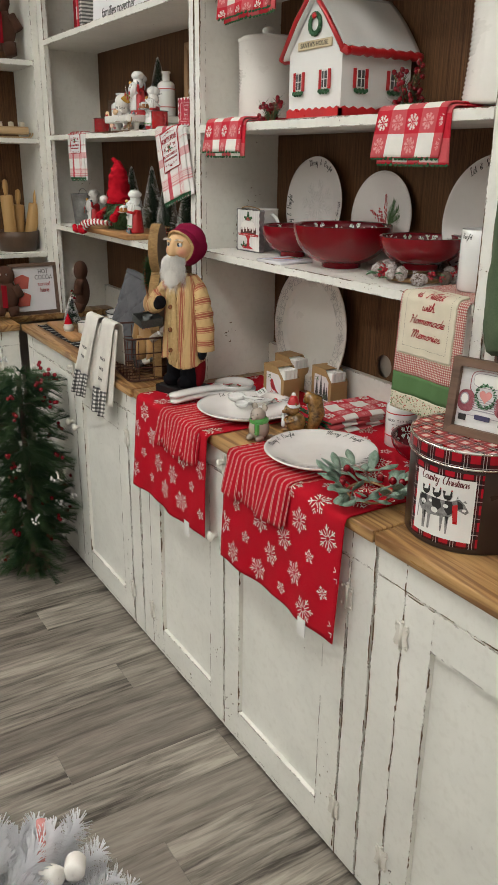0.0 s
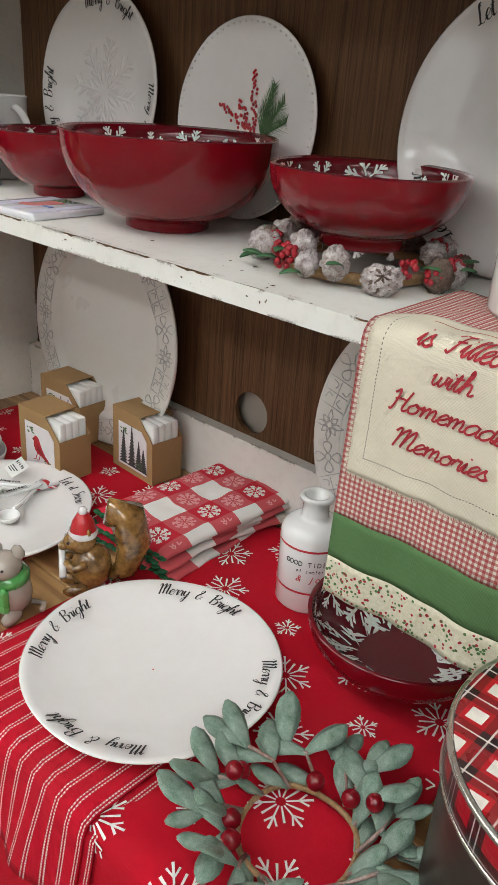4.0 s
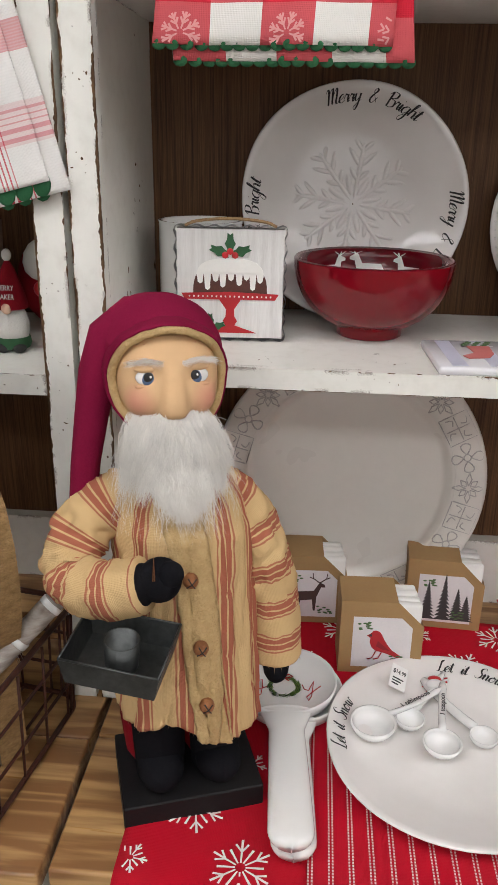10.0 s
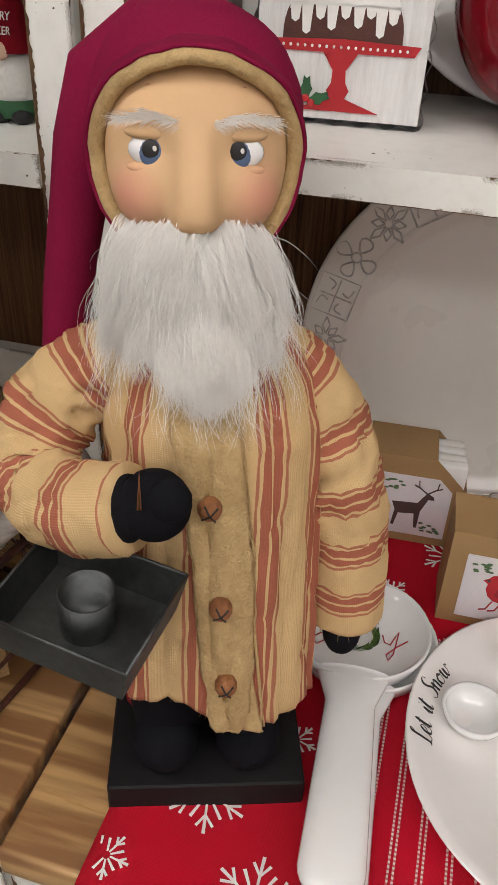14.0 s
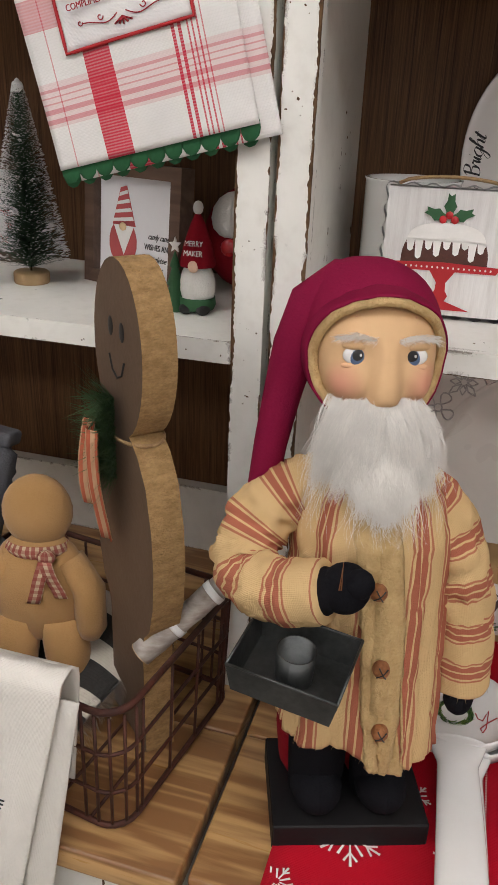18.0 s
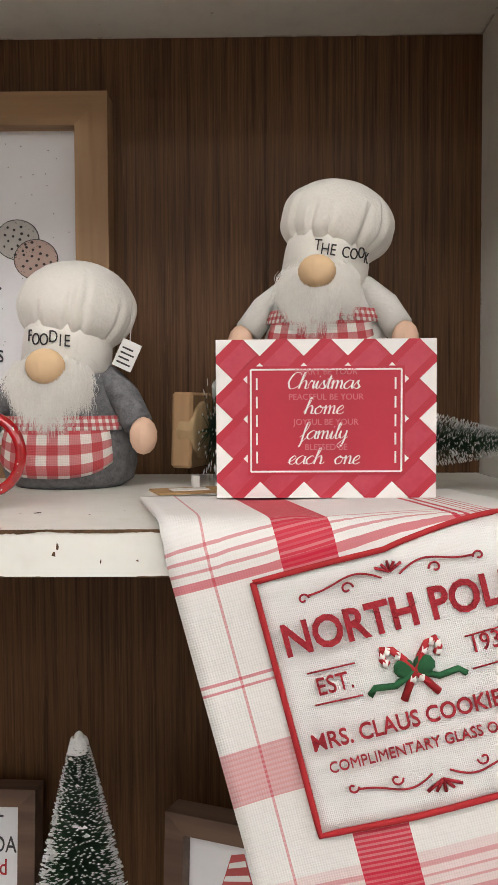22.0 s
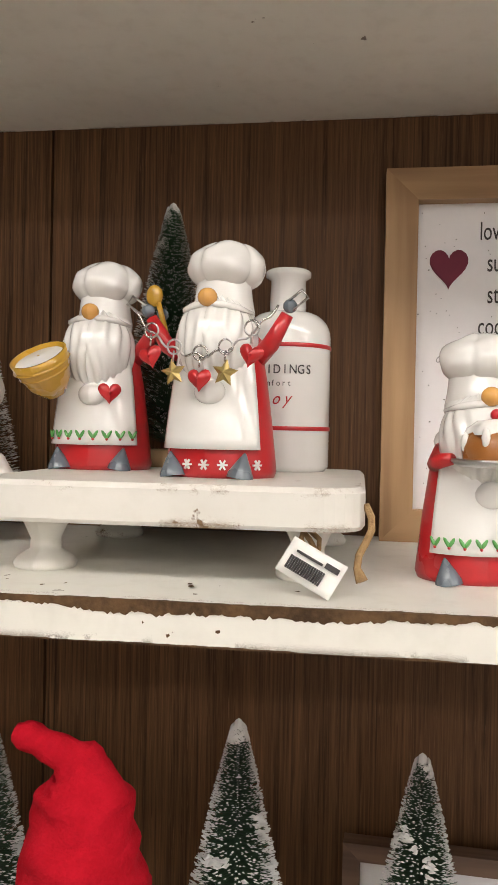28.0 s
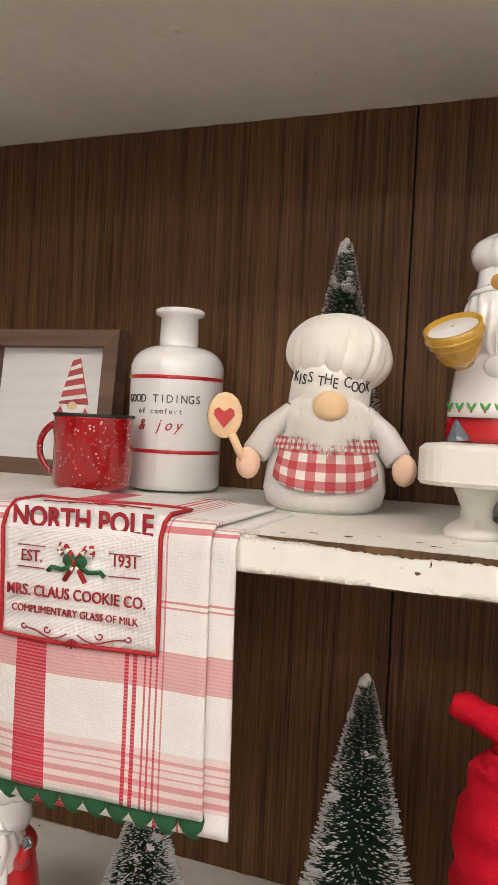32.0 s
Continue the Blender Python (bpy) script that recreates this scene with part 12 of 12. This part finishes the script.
# ---- top shelf of the left bay ----
t = framed_print(0.10, 0.15, 0.014, 0.02, (M_WALNUT, M_WALNUT), "small brown framed gnome print on the top shelf", card=M_SPECK)
gnome_print(t, 0.10, 0.15, 0.0105, 0, 1.2)
stand(t, 1.30, 3.45, S3, 0, 5)
for i, (y, mat, h) in enumerate(((3.335, M_DKRED, 0.16), (3.305, M_BUFFALO, 0.17), (3.275, M_BCHECK, 0.165))):
    t = thing("cloth_bound_book", "upright book bound in plaid cloth on the top shelf", "book", "plaid books")
    Mk(mat).box(-0.013, 0.013, 0, 0.11, 0, h, None, 0.002).done("cover", t)
    Mk(M_PAPER).box(-0.010, 0.010, 0.003, 0.112, 0.003, h - 0.003).done("pages", t)
    stand(t, 1.24, y, S3)
t = thing("shelf_sign", "white sign with grey lettering on the top shelf", "sign")
Mk(M_SPECK).box(-0.26, 0.26, 0, 0.02, 0, 0.16, None, 0.002).done("board", t)
lettering("and the", 0.05, M_INK, t, T(-0.06, -0.001, 0.095), "lettering", 0, 0.9)
lettering("families together", 0.05, M_INK, t, T(-0.01, -0.001, 0.04), "lettering", 0, 0.9)
stand(t, 1.26, 2.94, S3, 0, 4)
t = thing("red_tin", "small red tin box on the top shelf", "tin")
Mk(M_REDP).box(-0.10, 0.10, 0, 0.09, 0, 0.07, None, 0.006, None, 2).done("body", t)
Mk(M_REDP).box(-0.102, 0.102, -0.002, 0.092, 0.064, 0.082, None, 0.006, None, 2).done("lid", t)
stand(t, 1.26, 2.50, S3)

# ---- greenery that stands on the floor in the corner ----
t = thing("greenery_tree", "fir and cedar greenery with red berries standing on the floor", "greenery")
rnd = random.Random(91)
le, fr, be, sn = Mk(M_NEEDLE), Mk(M_PINE_N), Mk(M_REDGL), Mk(M_SNOW)
Mk(M_WALNUT).tube([(0, 0, 0), (0.004, 0, 0.4), (0, 0, 0.82)], [0.018, 0.014, 0.008], None, 10).done("trunk", t)
Mk(M_WALNUT).box(-0.05, 0.05, -0.05, 0.05, 0, 0.05, None, 0.004).done("block_foot", t)
for i in range(520):
    z = 0.05 + 0.80 * rnd.random()
    a = i * 2.39996
    ln = (0.21 - 0.11 * abs(z - 0.40)) * (0.55 + 0.55 * rnd.random())
    d = Vector((math.cos(a), math.sin(a), -0.45 + 1.2 * rnd.random()))
    p0 = Vector((0, 0, z))
    k = fr if i % 3 == 0 else le
    n = 54
    for j in range(n):
        q = 0.30 + 0.70 * j / n
        c = p0 + d * (ln * q) + Vector((0, 0, -0.06 * q * q))
        side = 1 if j % 2 else -1
        w = Vector((-math.sin(a), math.cos(a), 0)) * side
        for lift in (-0.35, 0.4):
            e = c + (w * 0.75 + d * 0.8 + Vector((0, 0, lift + 0.3 * (rnd.random() - 0.5)))) * (0.034 * (1.15 - 0.6 * q))
            s = d * 0.0017
            e.z = max(e.z, 0.01)
            k.add([c - s, c + s, e], [(0, 1, 2), (2, 1, 0)])
    tip = p0 + d * (ln * 0.9)
    if i % 11 == 0 and tip.z > 0.03:
        for j in range(3):
            be.ball(tip + Vector((rnd.random() - 0.5, rnd.random() - 0.5, rnd.random() - 0.5)) * 0.03, 0.008, None, 10)
    if i % 37 == 0:
        for j in range(8):
            sn.ball(tip + Vector((rnd.random() - 0.5, rnd.random() - 0.5, rnd.random() - 0.5)) * 0.03, 0.005, None, 6)
tagged(le.done("cedar_fronds", t, "feathery green cedar fronds"), kind="stuff")
tagged(fr.done("fir_fronds", t, "dark green fir fronds"), kind="stuff")
tagged(be.done("berries", t, "shiny red berries"), kind="stuff")
tagged(sn.done("snow_tufts", t, "white snow tufts"), kind="stuff")
t.matrix_world = pose(0.785, 2.95, 0)
t = thing("wooden_sled", "red and brown wooden sled leaning behind the greenery", "decoration")
for x in (-0.06, 0.0, 0.06):
    Mk(M_WALNUT).box(x - 0.026, x + 0.026, 0, 0.014, 0.02, 0.62, None, 0.003).done("slat", t)
for z in (0.16, 0.46):
    Mk(M_REDP).box(-0.095, 0.095, -0.016, 0, z, z + 0.03, None, 0.003).done("cross_bar", t, "red cross bar")
for x in (-0.095, 0.095):
    Mk(M_REDP).tube([(x, -0.02, 0.0), (x, -0.02, 0.55), (x, -0.04, 0.62), (x, -0.08, 0.65)], 0.007, None, 8).done("runner", t, "red metal runner")
t.matrix_world = pose(0.60, 3.25, 0, 0, 0, 8) @ R(-6, "X")

# ---- white tinsel tree with marshmallow ornaments, near the aisle ----
t = thing("tinsel_tree", "white tinsel tree with marshmallow ornaments beside the aisle", "decoration tree")
M_TINSEL = surf("white_tinsel", (0.88, 0.88, 0.90), (0.80, 0.80, 0.83), 0.4, 60, 200, 0.0)
rnd = random.Random(17)
Mk(M_ALU).tube([(0, 0, 0), (0, 0, 0.60)], 0.012, None, 10).done("trunk", t)
for a in (0, 120, 240):
    Mk(M_ALU).tube([(0, 0, 0.04), (0.16 * math.cos(radians(a)), 0.16 * math.sin(radians(a)), 0.006)], 0.006, None, 6).done("foot", t)
boughs = []
for i in range(26):
    a = i * 2.39996 + 0.4
    z = 0.20 + 0.37 * (i / 26)
    ln = 0.30 - 0.20 * (i / 26)
    boughs.append((z, a, ln))
boughs += [(0.42, radians(b), l) for b, l in ((55, 0.20), (35, 0.22), (15, 0.20), (-5, 0.20), (75, 0.20))] + [(0.52, radians(86), 0.24), (0.47, radians(98), 0.26), (0.56, radians(112), 0.27)]
for z, a, ln in boughs:
    k = Mk(M_TINSEL)
    d = Vector((math.cos(a), math.sin(a), 0.22))
    p0 = Vector((0, 0, z))
    for j in range(760):
        q = j / 760
        c = p0 + d * (ln * (0.15 + 0.85 * q))
        b = rnd.random() * 6.283
        o = Vector((-math.sin(a), math.cos(a), 0)) * math.cos(b) + Vector((0, 0, 1)) * math.sin(b)
        e = c + (o + d * 0.35) * (0.034 + 0.014 * rnd.random()) * (1.0 - 0.35 * q)
        s = d.cross(o).normalized() * 0.0017
        k.add([c - s, c + s, e + s * 0.6, e - s * 0.6], [(0, 1, 2, 3)])
    tagged(k.done("bough", t, "bushy white tinsel bough"), kind="stuff")
M_MARSH = surf("marshmallow_white", (0.80, 0.77, 0.72), (0.75, 0.72, 0.66), 0.9, 25, 200, 0.2)
for x, y, z, r1, r2 in ((0.095, 0.015, 0.50, 70, 20), (0.135, 0.012, 0.50, 80, -25)):
    o = Mk(M_MARSH).lathe([(0.001, -0.020), (0.014, -0.0195), (0.018, -0.015), (0.0185, 0.015), (0.014, 0.0195), (0.001, 0.020)], None, 24, T(x, y, z) @ R(r1, "X") @ R(r2, "Y")).done("marshmallow", t, "white marshmallow ornament")
o = Mk(M_PINKP).tube([(0.085, 0.03, 0.52), (0.095, 0.06, 0.535), (0.105, 0.09, 0.55)], 0.008, None, 8).done("candy_stick", t, "pale red candy stick")
t.matrix_world = pose(0.150, 0.985, 0)

# ---- floor planks ----
PW, PL = 0.152, 1.22
_mesh = Mk(M_FLOOR).box(0.0003, PL - 0.0003, 0.0003, PW - 0.0003, -0.006, 0, None, 0.0004).done("plank", floor)
_mesh.location = (X0, Y0, 0)
_rows = int((Y1 - Y0) / PW) + 1
_first = True
for i in range(_rows):
    off = (i * 0.37) % 1.0 * PL
    x = X0 - off
    while x < X1:
        y = Y0 + i * PW
        full = x >= X0 - 0.001 and x + PL <= X1 + 0.001 and y + PW <= Y1
        if full:
            o = new("plank", _mesh.data)
        else:
            a, b = max(x, X0) - x, min(x + PL, X1) - x
            o = Mk(M_FLOOR).box(a + 0.0003, b - 0.0003, 0.0003, min(PW, Y1 - y) - 0.0003, -0.006, 0, None, 0.0004).done("plank", None) if b - a > 0.02 and Y1 - y > 0.01 else None
        if o:
            o.parent = floor
            o.location = (x, y, 0)
        x += PL
bpy.data.objects.remove(_mesh)
